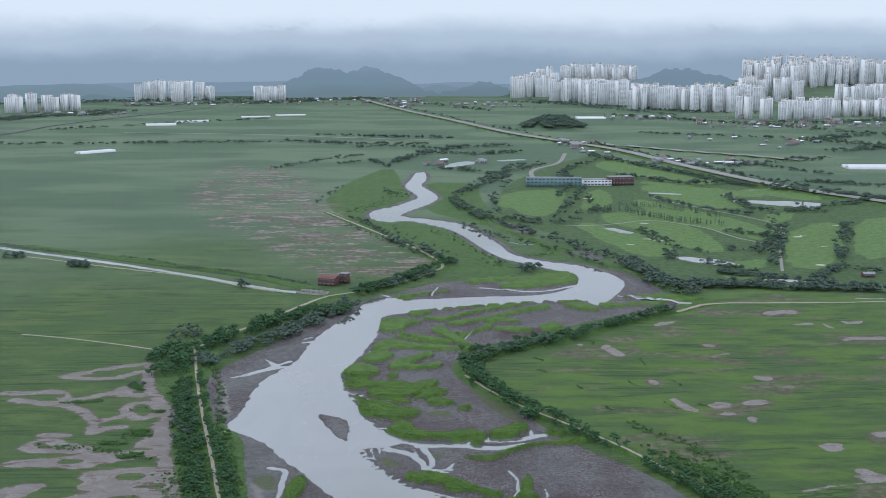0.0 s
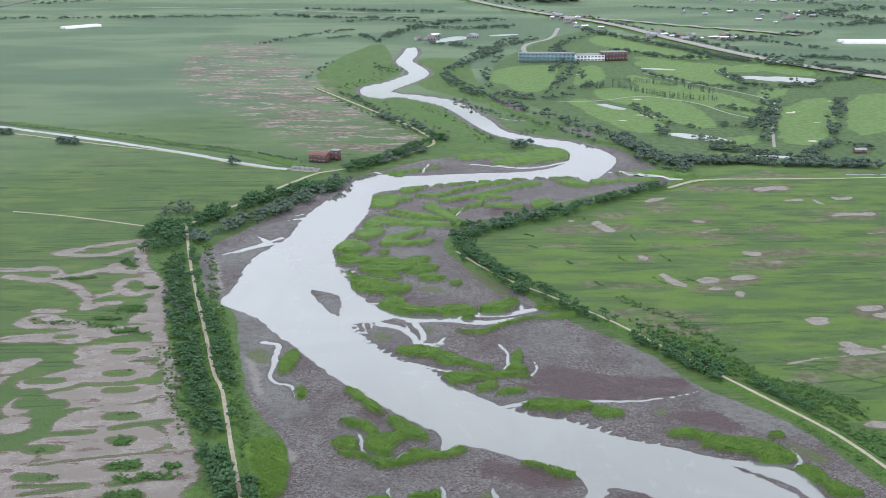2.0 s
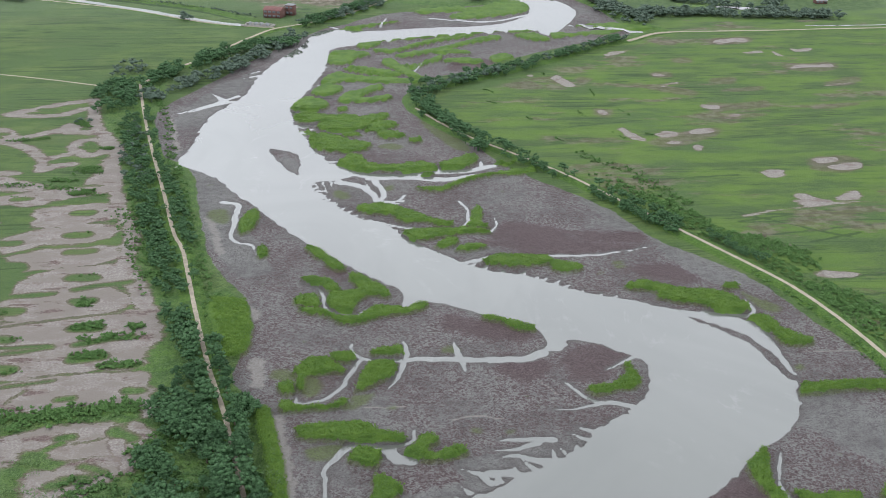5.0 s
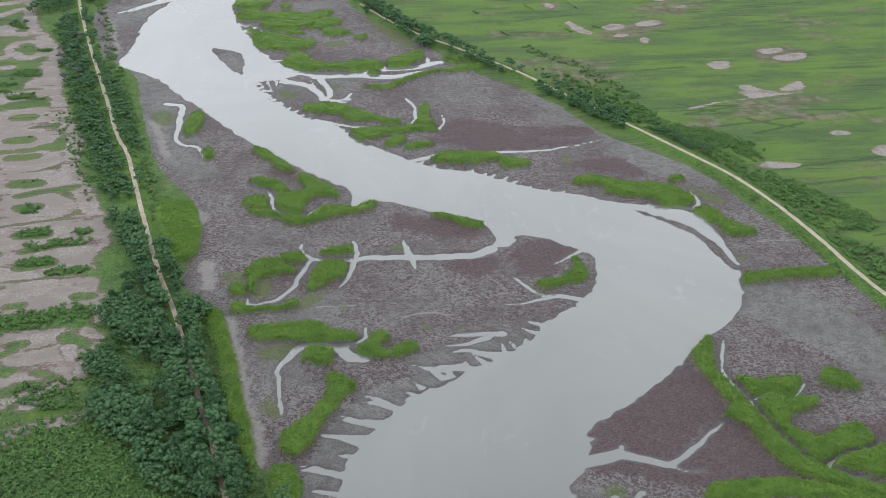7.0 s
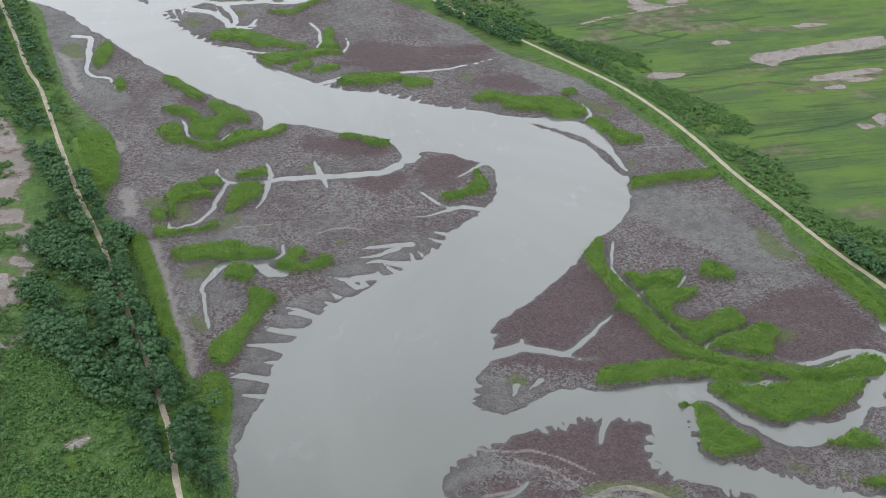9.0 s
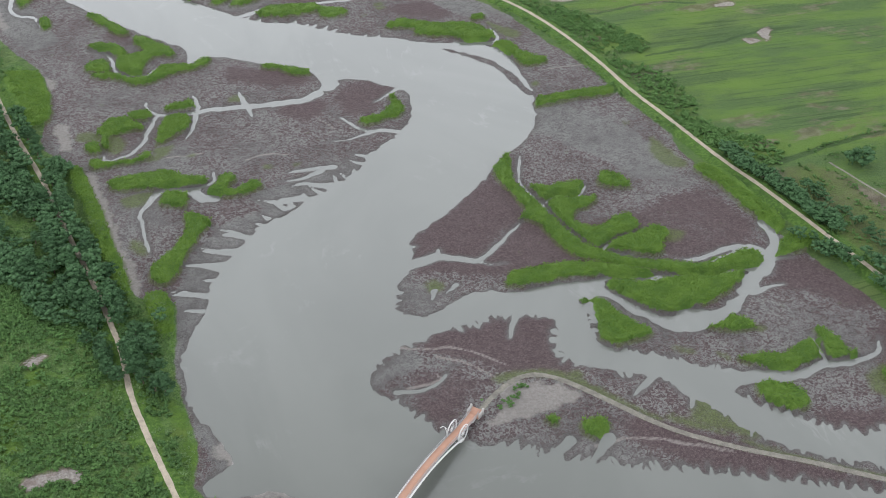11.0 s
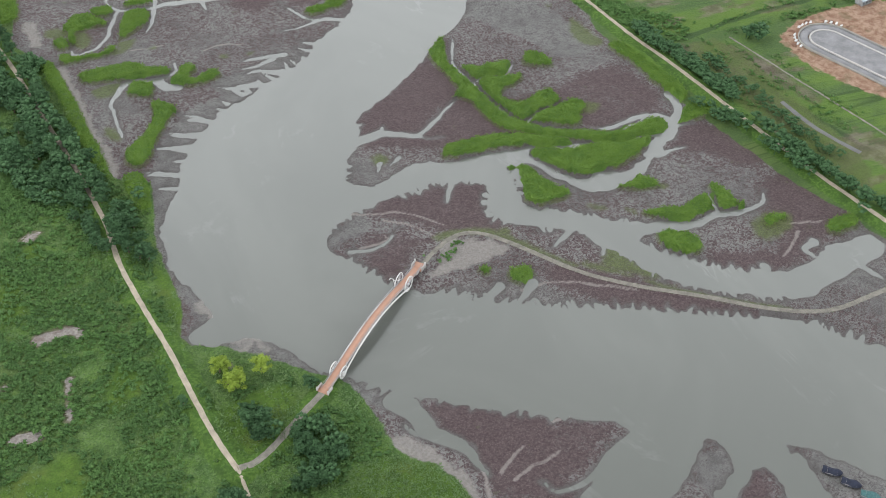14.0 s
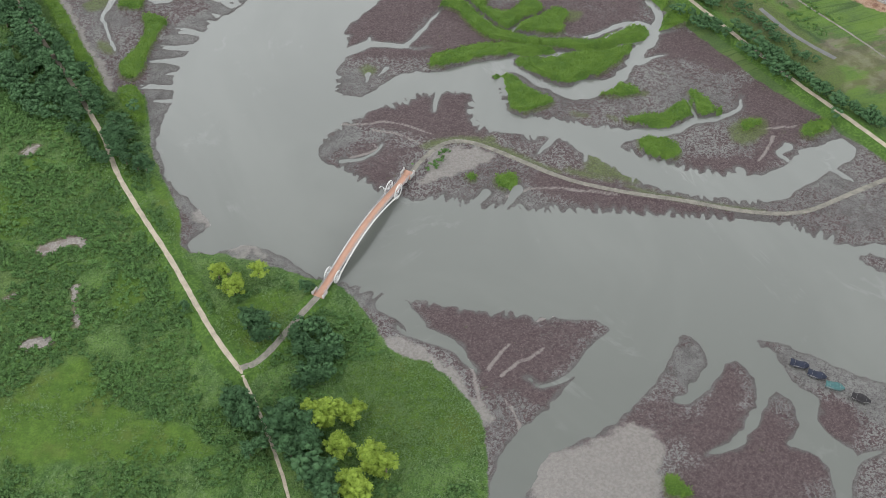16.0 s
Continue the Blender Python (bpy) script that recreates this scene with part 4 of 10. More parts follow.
fairway_shape([(444.3, 1753), (521.5, 1752), (550.8, 1656), (527.8, 1609), (474.6, 1675)])
fairway_shape([(440.8, 1400), (504.2, 1444), (398, 1162), (377, 1132), (353.1, 1147), (397.3, 1298)])
fairway_shape([(518.5, 1444), (602.6, 1477), (497.6, 1209), (424, 1162)])
fairway_shape([(293.9, 1163), (334.5, 1184), (326.2, 1133), (288.8, 1119)])
fairway_shape([(417.5, 1493), (469, 1518), (440.2, 1445), (399.4, 1400)])
fairway_shape([(292.2, 1825), (396.6, 1899), (465, 1838), (374.1, 1788)])
fairway_shape([(273.1, 1099), (308.5, 1088), (297.5, 1067), (269.4, 1072)])
bunker(4, 4, [(205, 1642), (210.6, 1642)])
bunker(4, 4, [(243.3, 1716), (249.2, 1716)])
bunker(4, 4, [(154, 1390), (158.8, 1390)])
bunker(4, 4, [(187.2, 1381), (192, 1381)])
bunker(4, 4, [(206.4, 1263), (210.8, 1263)])
bunker(4, 4, [(231.4, 1300), (235.9, 1300)])
bunker(4, 4, [(242.3, 1289), (246.8, 1289)])
bunker(4, 4, [(297.2, 1572), (302.6, 1572)])
bunker(4, 4, [(369.1, 1455), (374.1, 1455)])
bunker(4, 4, [(290.1, 1273), (294.5, 1273)])
bunker(4, 4, [(292.3, 1228), (296.6, 1228)])
bunker(4, 4, [(294.3, 1148), (298.3, 1148)])
bunker(4, 4, [(407.5, 1317), (412, 1317)])
bunker(4, 4, [(419.6, 1325), (424.2, 1325)])
bunker(4, 4, [(418.8, 1251), (423.1, 1251)])
bunker(4, 4, [(380, 1147), (383.9, 1147)])
bunker(4, 4, [(335.4, 1629), (341, 1628)])
bunker(4, 4, [(347.7, 1611), (353.3, 1611)])
bunker(4, 4, [(342.7, 1775), (348.7, 1775)])
bunker(4, 4, [(495, 1860), (501.4, 1860)])
bunker(4, 4, [(464, 1739), (470, 1739)])
bunker(4, 4, [(247.5, 1415), (252.4, 1415)])
bunker(4, 4, [(221.3, 1380), (226, 1380)])
bunker(4, 4, [(480.2, 1399), (485, 1399)])
bunker(4, 4, [(478.4, 1261), (482.8, 1261)])
pond(7, 9, [(201.5, 1373), (217.4, 1344)])
pond(9, 16, [(253.3, 1180), (265.2, 1167), (285.6, 1155)])
pond(7, 7, [(311.3, 1702), (346.5, 1689)])
pond(10, 34, [(426.1, 1610), (464.2, 1604), (504.7, 1581)])
pond(6, 5, [(308.9, 1073), (338.7, 1065)])
pond(7, 5, [(415.7, 1682), (416.4, 1651)])
pond(16, 22, [(6, 2068), (48.2, 2136)])
pond(12, 12, [(112.6, 2166), (145.9, 2187)])
reed_bed(3, 4, [(-68.7, 457.5), (-64.3, 430.8), (-66.5, 413.9)])
reed_bed(2.2, 2.6, [(-49.1, 367), (-42.8, 336.7), (-38.1, 310), (-33.9, 286.2)])
reed_bed(7, 5, [(29.7, 1064), (62.5, 1080)])
reed_bed(4, 4, [(65.5, 1378), (111.2, 1272)])
seablite(7, 6, [(81.3, 92.3), (84.9, 81.5)])
seablite(8, 8, [(116.8, 59.2), (106.3, 53.8)])
seablite(6, 6, [(141.9, 64.7), (129.9, 45.8)])
seablite(8, 8, [(119, 32.4), (149.9, 28.3), (168.1, 42)])
ooze(8, 9, [(-12.8, 238.8), (-8.6, 259.2), (-4.1, 278.8), (2.6, 296.6), (15.5, 309.7)])
ooze(7, 5, [(15.5, 309.7), (35.1, 320.6), (66.1, 340.5)])
ooze(6, 6, [(25.4, 328), (52.3, 336.9)])
ooze(12, 9, [(-105.2, 623.2), (-90.1, 555.7), (-66.5, 496.5)])
ooze(12, 8, [(-131.3, 734.3), (-122.1, 803.4), (-98.7, 850.5)])
ooze(10, 8, [(-126.9, 664.2), (-102.9, 596), (-88.7, 539.3)])
ooze(4, 3, [(47, 216.4), (58.9, 221.8)])
ooze(4, 6, [(-9.4, 206.2), (-4.1, 188.9), (5.4, 173.9), (27.2, 152.2), (44, 138.3)])
ooze(30, 20, [(145.3, 570.3), (156.4, 490.6)])
ooze(16, 16, [(115.6, 584.3), (127.7, 548.4)])
ooze(14, 12, [(156.7, 359.4), (173.2, 338.5), (182.7, 315.8)])
ooze(5, 5, [(135.5, 76.6), (134.8, 67.1)])
ooze(5, 7, [(168.8, 67.9), (182.7, 48.7), (190.3, 34.5)])
ooze(5, 5, [(-64.4, 652.6), (-58.1, 637.3)])
silt(9, 10, [(77.3, 48.5), (90.4, 48.3), (102.9, 50.5)])
silt(8, 9, [(76.7, 42.5), (97.8, 39.5)])
silt(3.5, 3, [(95.2, 195.8), (105.1, 190.7)])
silt(4, 3.5, [(43.2, 115), (53.6, 104), (58.5, 95.1)])
silt(4, 3, [(57.8, 93), (62, 77.6)])
silt(2.5, 2.5, [(3.7, 175.9), (9.6, 173.9)])
silt(2.2, 3, [(-43.6, 364), (-38.5, 331.8), (-34.1, 306.4), (-29.1, 281.7)])
silt(2, 2, [(-91.2, 507.3), (-77.9, 474.1), (-59.9, 448.1)])
silt(2.2, 2.6, [(-41.8, 336.3), (-35.6, 304.7), (-29, 282.7)])
silt(3, 2, [(-55.4, 406.3), (-53.3, 387.4)])
silt(2.5, 2, [(-7, 196), (-3.9, 190.4)])
sand(1.2, 1.2, [(-65.8, 250.7), (-62.3, 253.6)])
sand(2, 1.6, [(-62.4, 195.9), (-52.3, 196.9), (-49.5, 194.5)])
sand(2, 1.4, [(-73, 153.4), (-64.6, 153.2)])
sand(1, 1, [(-54.5, 173.5), (-56, 155.4)])
sand(0.8, 0.8, [(-3.3, 166.1), (-2.5, 164.9)])
sand(0.8, 0.8, [(-77.7, 177.2), (-74.8, 177.6)])
sand(2, 1.6, [(-63.4, 249.5), (-60.3, 252.8)])
sand(2.5, 2, [(-98.4, 348.9), (-91.3, 332.9)])
bare_earth([(276.4, 284.8), (286.2, 294.1), (302.6, 301.9), (324.3, 304.3), (363.1, 302.4), (313.2, 210.6), (286.8, 246.6), (279.9, 265.1)])
# beds of reed, red seablite, bare patches and field drains
reed_shape([(-44.3, 520.7), (-38.9, 520.1), (-34.6, 512.9), (-30.3, 505.9), (-26.2, 500.2), (-22.1, 490.9), (-26, 490.1), (-31.3, 495.7), (-34.2, 503), (-38.4, 508.1)])
reed_shape([(-43.7, 483.5), (-38.7, 485.3), (-32.2, 482.8), (-28.3, 479.3), (-24.3, 471.8), (-24.5, 468.3), (-29.2, 468.3), (-33.2, 474.5), (-38.4, 478.1)])
reed_shape([(-21.3, 487.1), (-18.2, 488), (-13, 482.5), (-7.9, 475.9), (-4.1, 470.7), (-1.7, 463.4), (-4.2, 459.7), (-7.9, 464.1), (-12.9, 463.6), (-16.6, 458.3), (-17.8, 449), (-20.2, 446.1), (-25.1, 449.3), (-28.8, 454.1), (-31, 461), (-29.2, 467.7), (-23, 468.1), (-16.7, 468.6), (-18, 475.8), (-21.2, 481)])
reed_shape([(-45.6, 461.5), (-44, 464.2), (-39.1, 466.5), (-35.4, 466.1), (-32.7, 460.1), (-32.5, 453.4), (-35.4, 452.6), (-39.9, 455.3), (-43.5, 455.7)])
reed_shape([(-42.2, 452.8), (-34.9, 452), (-31.1, 450), (-24.9, 443.9), (-18.9, 442.7), (-14.1, 443.8), (-12.9, 451.2), (-8, 452.9), (-0.6, 452.6), (6.8, 453.4), (11.8, 455.7), (14.8, 455.9), (15.2, 452.5), (10.3, 447.5), (2.9, 445.1), (-4.4, 443.8), (-10.5, 439.1), (-17.6, 435.7), (-24.8, 437.6), (-28.5, 443.2), (-34.6, 446.6), (-40.8, 448.9)])
reed_shape([(35.6, 441.4), (40.6, 442), (45.2, 439.3), (52.2, 435.8), (57.7, 431.5), (59.7, 428.1), (57.1, 426.4), (50.1, 428.2), (47, 432.7), (43.7, 436.3), (39, 437.8)])
reed_shape([(-10.6, 412.5), (-6, 414.4), (-0.2, 414.7), (3.3, 417.3), (4.7, 411.3), (-0.4, 409), (-6, 409.1), (-10.1, 409.6)])
reed_shape([(-39.1, 394.1), (-41.8, 394.4), (-39, 400.8), (-35.3, 405.8), (-30.9, 407.7), (-27.5, 406.4), (-22.9, 400.3), (-19, 397.2), (-20.5, 395.1), (-24.9, 395.1), (-30.4, 394.9), (-35.8, 392.4), (-34.4, 385.7), (-36.3, 380.4), (-38.3, 386.1)])
reed_shape([(-27.5, 408.2), (-24.2, 411.6), (-19.7, 412.1), (-16.3, 409.8), (-15.6, 406), (-18.4, 403), (-22.9, 404), (-26.3, 405.3)])
reed_shape([(-10.6, 403.6), (-3.8, 403.7), (0.2, 402.4), (0, 395.1), (-1.9, 389.9), (-7.4, 386.1), (-12.8, 381.6), (-16, 381.1), (-15, 390.1), (-12.8, 397.4)])
reed_shape([(-45.3, 387.8), (-42.1, 389.2), (-38.7, 386.2), (-38.5, 381.1), (-40.9, 378.8), (-44.4, 380.9)])
reed_shape([(-44.3, 372.6), (-42.3, 374.9), (-39.2, 374.5), (-36.9, 371), (-31.7, 370.4), (-25.4, 371.4), (-21.7, 374.2), (-19.2, 375.6), (-18.1, 371.3), (-22.2, 369), (-29.5, 368.6), (-35.7, 367.7), (-39.7, 365.7), (-43.6, 368.5)])
reed_shape([(-36.5, 353.8), (-34.2, 356.6), (-29.1, 357.9), (-23, 357.6), (-16.9, 358.5), (-10.7, 357), (-6.7, 352.7), (-1.6, 350.7), (2.4, 349.5), (2.9, 345.7), (-1.7, 345.1), (-7.7, 345.7), (-12.8, 346.7), (-18.8, 346.6), (-24.8, 348), (-30.8, 347.2), (-34.8, 349.1)])
reed_shape([(-15.7, 341.2), (-12.7, 343), (-7.8, 341.7), (-5.6, 339.3), (-5.9, 332.3), (-7.3, 329.6), (-10.8, 331.4), (-14.7, 333.2), (-17.6, 334.3)])
reed_shape([(1.1, 338.6), (4.2, 341.1), (6.3, 344.6), (7, 348.2), (11.6, 350), (14.5, 347.4), (14.3, 343.7), (11.2, 341.1), (10.6, 338.2), (14, 337.1), (17.1, 339.7), (20.2, 341.5), (24.2, 340.4), (25, 337.4), (21.8, 334.8), (16.7, 333.3), (11.7, 332.1), (6.9, 333.7), (3.9, 334.7)])
reed_shape([(-7.3, 325.6), (-4.1, 324.5), (0.6, 320.6), (2, 317.2), (-0.5, 313.2), (-3.5, 308.2), (-6.3, 302.9), (-9.1, 298.7), (-11.2, 292.1), (-13.5, 286.1), (-16.1, 282.2), (-18.7, 281.6), (-22.2, 284.8), (-23.2, 288.6), (-22.5, 294.2), (-19.9, 297.8), (-15.4, 300.9), (-12.7, 303.6), (-10.9, 308), (-8, 313.1), (-8, 318.9)])
reed_shape([(-82.9, 461.8), (-76.7, 465), (-68.2, 460.2), (-62.8, 446), (-59.4, 427.7), (-59.9, 413.3), (-65.3, 406.9), (-71.2, 414.5), (-76.8, 429.6), (-82, 448.2)])
reed_shape([(-45.9, 336.7), (-43.3, 333), (-39.2, 322.4), (-35.8, 312.4), (-34.4, 303), (-32, 289.5), (-28.9, 278.4), (-33.1, 277.3), (-36.4, 290), (-39, 303.5), (-42.8, 319.6)])
reed_shape([(-26.3, 276.5), (-21.2, 279.2), (-16.9, 275.5), (-16.3, 265), (-16.6, 252.3), (-23.1, 253), (-25, 263.4)])
reed_shape([(102.2, 468.4), (108.8, 472.5), (115.5, 473), (122.5, 468.6), (129.4, 464.1), (140.9, 462.9), (149.1, 458.9), (152.1, 450.9), (156.5, 448.1), (155.7, 443.6), (148.9, 439.8), (142.2, 438.3), (138.4, 443.2), (134.7, 448.8), (127.5, 450.8), (120.3, 453.3), (115.8, 456.1), (118.1, 460.6), (112.5, 464.8), (105.8, 464.4)])
reed_shape([(147.6, 468.2), (152.1, 470.2), (155.7, 468.5), (153.9, 463.8), (147.9, 464.5)])
reed_shape([(144, 431), (150.3, 435.8), (157.3, 437.8), (161.2, 434), (161, 425.3), (165.4, 419.5), (171.3, 414.7), (171.4, 411.5), (164.6, 409.2), (158.8, 410.4), (157, 416.2), (155.9, 423.2), (150.2, 426.5), (145.6, 428.1)])
reed_shape([(153.2, 378), (158.2, 379.2), (169.9, 379.7), (184, 380), (193.3, 379.9), (191.3, 373.7), (181.2, 372.6), (167.5, 372.8), (155.5, 371), (151.6, 371.5)])
reed_shape([(91.9, 394), (94, 391.9), (93.5, 384.6), (91, 378.2), (85.3, 377.6), (79.3, 374.8), (73.7, 374.5), (71.1, 379.1), (77, 381.1), (82.7, 381.4), (86.4, 385.4), (89, 390.6)])
reed_shape([(89.1, 397.1), (92.7, 398.1), (94, 395.2), (90.8, 394.1)])
sparse_shape([(17.5, 413.2), (20.7, 416.3), (24.8, 418.8), (25.3, 411.9), (22.7, 411.2), (18.1, 411.2)])
sparse_shape([(-49.3, 399.7), (-45, 400.1), (-40.4, 396.9), (-39.4, 391.5), (-43.3, 390.1), (-48.2, 393.3)])
sparse_shape([(-35.8, 392.4), (-30.4, 394), (-27.9, 385), (-32, 378.7), (-35.8, 379.1)])
sparse_shape([(-32.6, 343), (-28.7, 344.8), (-22.7, 345.6), (-18.7, 345.1), (-20.7, 341), (-23.5, 337), (-28.3, 335.5), (-31.4, 338.6)])
sparse_shape([(-29.3, 311), (-27.6, 314.7), (-24.7, 310.5), (-23.3, 304.8), (-25.4, 302.6), (-28.7, 304.8)])
sparse_shape([(155.7, 463.6), (159.1, 457.2), (166.3, 450.5), (168.5, 445), (164.4, 440.3), (160.5, 444.2), (158.4, 450.2), (155.3, 457.6)])
sparse_shape([(103.4, 493.5), (109, 494.2), (108.2, 490.4), (103.5, 489.6)])
sparse_shape([(-3.7, 370.6), (-1.2, 370.3), (-0.8, 367.8), (-4, 367.7)])
sparse_shape([(27.3, 353.6), (29.9, 353.3), (29.7, 351), (27.3, 351.3)])
sparse_shape([(39.6, 352.2), (42.3, 352.3), (41.5, 350.4), (39.6, 350.3)])
sparse_shape([(158.3, 395.1), (161.3, 395.7), (160.3, 391.1), (157.3, 390.5)])
sparse_shape([(-8.5, 380.3), (-12.8, 379.9), (-16, 378.6), (-17, 374.5), (-21.1, 367.6), (-12.8, 370.8)])
reed_shape([(-21.6, 570.5), (-14.3, 575.3), (-5.2, 575.1), (2.3, 572.4), (8.3, 565.7), (15.5, 557.6), (24.1, 551.1), (31.3, 549.4), (29.6, 544.1), (22.3, 543.5), (16.7, 549.7), (9.5, 549.9), (2.2, 551.6), (-0.7, 559.5), (-9.6, 562.1), (-15.5, 563.8)])
reed_shape([(2.1, 537.2), (10.7, 540), (23.6, 539), (32.3, 541.8), (40.7, 538.6), (49.7, 536.9), (48.9, 534), (37.5, 533.5), (28.9, 531.5), (20.4, 528.8), (14.7, 526), (7.7, 526.2), (6.4, 532)])
reed_shape([(36.1, 547.8), (39.6, 557), (42.2, 569.1), (45.9, 571.5), (45.9, 558.5), (44.2, 547.6), (49, 541.4), (42.3, 540), (37.5, 541.7)])
reed_shape([(19.5, 518.8), (23, 524.4), (28.8, 527.9), (32.9, 525.6), (31.2, 520), (25.4, 515.9), (20.5, 516)])
reed_shape([(29.4, 513.1), (33.8, 518.5), (40.9, 519.8), (47.1, 517.5), (41.8, 514.2), (34.8, 510.9), (30.6, 510.3)])
reed_shape([(40.8, 499.4), (45.2, 504), (52.3, 507.8), (60.4, 507.6), (71.1, 505.4), (75.8, 500), (75.1, 494.8), (65.6, 493.7), (57.4, 491.3), (49.7, 494), (44.5, 495.4)])
reed_shape([(72.4, 494.8), (78.3, 498.6), (86.9, 493.2), (88.7, 488.1), (81.6, 484.4), (73.9, 485.9)])
reed_shape([(10.3, 601.6), (19.7, 599.6), (27.5, 599.4), (34.3, 608.4), (42.7, 615.6), (54.4, 622), (69.5, 626.5), (82.8, 628.2), (81.8, 620.5), (68.6, 617.9), (54, 617.3), (42.3, 610), (32.2, 599.3), (24.1, 592.4), (16.5, 596.1)])
reed_shape([(-34.1, 646.7), (-26.1, 659), (-19.3, 656.8), (-15.6, 643.3), (-7.3, 638.1), (2.7, 637.9), (11, 642.7), (21, 642.5), (25.7, 635.4), (24.3, 621.7), (17, 618.1), (9, 620.2), (2.6, 628), (-12.1, 628.3), (-21.8, 626.6), (-31.5, 626.8)])
reed_shape([(26, 641.4), (36.2, 647.2), (45.3, 657.5), (50.2, 655.3), (50.5, 644.9), (42.1, 633), (33.7, 629.3), (27.1, 627.5)])
reed_shape([(57.5, 640.7), (67.9, 644.5), (74, 638.3), (68.4, 632.4), (58.7, 634.6)])
reed_shape([(-70.8, 755.4), (-67.4, 776), (-60.2, 785.8), (-49.9, 779.8), (-43.4, 768.4), (-44.8, 757.5), (-51.9, 748.3), (-61.6, 749.8)])
reed_shape([(-68.5, 742.1), (-59.6, 748.5), (-49.8, 744.3), (-42, 738.9), (-28.9, 741.2), (-21.2, 734.6), (-28.5, 728.4), (-43.2, 726.2), (-52.3, 723.9), (-61.5, 724.1)])
reed_shape([(-50, 716.4), (-45, 726.2), (-32.2, 728.5), (-17.5, 735.8), (-6.3, 743.4), (-0.6, 740.6), (-6.2, 727.9), (-13.5, 720.6), (-20.5, 706.1), (-34.8, 704), (-45.8, 706.7)])
reed_shape([(-20.5, 706.1), (-13.5, 720.6), (-4.3, 725.3), (4.9, 717.7), (-2.4, 708.1), (-11.4, 701.2), (-16.8, 701.3)])
reed_shape([(-11.3, 697.6), (-6, 705.8), (3, 700.8), (10, 691.4), (-0.6, 687), (-7.7, 689.4)])
reed_shape([(-64.1, 709.5), (-56.9, 710.5), (-47.5, 704.3), (-52.4, 697.4)])
reed_shape([(-54.3, 698.6), (-45.5, 701.9), (-34.4, 694.6), (-27, 685.3), (-12.9, 680.5), (-14.4, 669.5), (-26.2, 661.2), (-40, 664.7), (-51, 675.8)])
reed_shape([(-34.6, 698.1), (-27.6, 703.9), (-18.5, 697.8), (-25.5, 692.1)])
reed_shape([(-59, 797.5), (-53.8, 812.5), (-41.7, 815.3), (-35.3, 809), (-36.7, 794.1), (-46.3, 785.5), (-54.4, 788.6)])
reed_shape([(-39.7, 771.2), (-34.7, 794), (-22.8, 799.7), (-14.9, 811.6), (-6.7, 814.5), (-6.6, 802.3), (-16.6, 790.7), (-24.3, 779.3), (-14.4, 781.9), (-0.6, 787.4), (-0.6, 775.9), (-14.2, 767.8), (-29.8, 768.2)])
reed_shape([(-38.9, 754.7), (-31.5, 761.3), (-29.2, 750.5), (-34.7, 744)])
reed_shape([(-53.4, 818.7), (-49.2, 840.9), (-41.2, 852.3), (-28, 840.4), (-6.8, 833.5), (18.2, 826.5), (22.2, 817), (1.5, 814.4), (-19.2, 821), (-35.9, 824.5), (-45.6, 812.3)])
reed_shape([(-41.7, 864.2), (-28.8, 869.1), (-11.3, 860.1), (1.6, 851.4), (10, 839.6), (-0.5, 836.6), (-15.3, 840.2), (-30.4, 850.4)])
reed_shape([(-53.3, 903.8), (-44, 918.8), (-21, 914.4), (-16.2, 899.3), (-29.5, 892.2), (-29.1, 877.9), (-42, 871.1), (-51.1, 878.3)])
reed_shape([(-9.4, 886.4), (-0.5, 891.6), (8.2, 868.3), (18.6, 842.7), (26.7, 829.6), (14.1, 829.8), (3.8, 851.3), (-7, 868.6)])
reed_shape([(-0.5, 895.3), (10.9, 910), (29.3, 917.2), (43.6, 928.5), (63.4, 948.2), (78.7, 962.4), (93.3, 964.2), (92.1, 951.7), (72.4, 941.9), (52.7, 924.4), (29, 905.8), (10.7, 891.4)])
reed_shape([(3.8, 868.4), (19.3, 876.8), (33, 890.9), (40.3, 905.6), (39.4, 883.5), (28, 873.1), (14.5, 856.2)])
reed_shape([(39.5, 887.1), (55.3, 890.4), (72.6, 882.8), (69.6, 872.2), (49.9, 872.7), (39.1, 876.4)])
reed_shape([(24.7, 917.3), (43.2, 920.7), (61.2, 912.7), (65, 901.3), (46.9, 901.7), (29, 905.8)])
reed_shape([(75.7, 893.7), (90, 902.6), (97.7, 889.5), (85.3, 875.4), (76.5, 875.6)])
reed_shape([(100.9, 968.2), (118.7, 976.4), (129.1, 961.3), (134.4, 946.7), (119.7, 942.9), (106.8, 955.5)])
reed_shape([(-43.5, 997.5), (-32.9, 1008.5), (-22.6, 992.6), (-34.5, 979.7)])
reed_shape([(48.6, 1042.2), (70.8, 1066.5), (100.5, 1105.3), (123.1, 1113), (131.1, 1085.9), (125.6, 1060.3), (105.8, 1045.8), (78.8, 1031.9), (58.1, 1027.5)])
reed_shape([(-30.9, 938.1), (-17.1, 954), (-7.5, 941.6), (-16.6, 925.9), (-25.8, 922.2)])
reed_shape([(-16.6, 924), (1.8, 917.8), (20.7, 943), (45.1, 963.1), (69.5, 968.9), (68.9, 960.5), (44.5, 948.6), (20.4, 929), (1.8, 906.4), (-14.1, 910.5)])
reed_shape([(8.2, 685.7), (17.1, 691.2), (18.7, 682.1), (11.6, 677.7)])
reed_shape([(-80.6, 551.9), (-78.6, 559.6), (-76.8, 569.2), (-73.5, 571.6), (-70.2, 563.4), (-70.4, 551.7), (-73.4, 540.4), (-77.3, 536.7)])
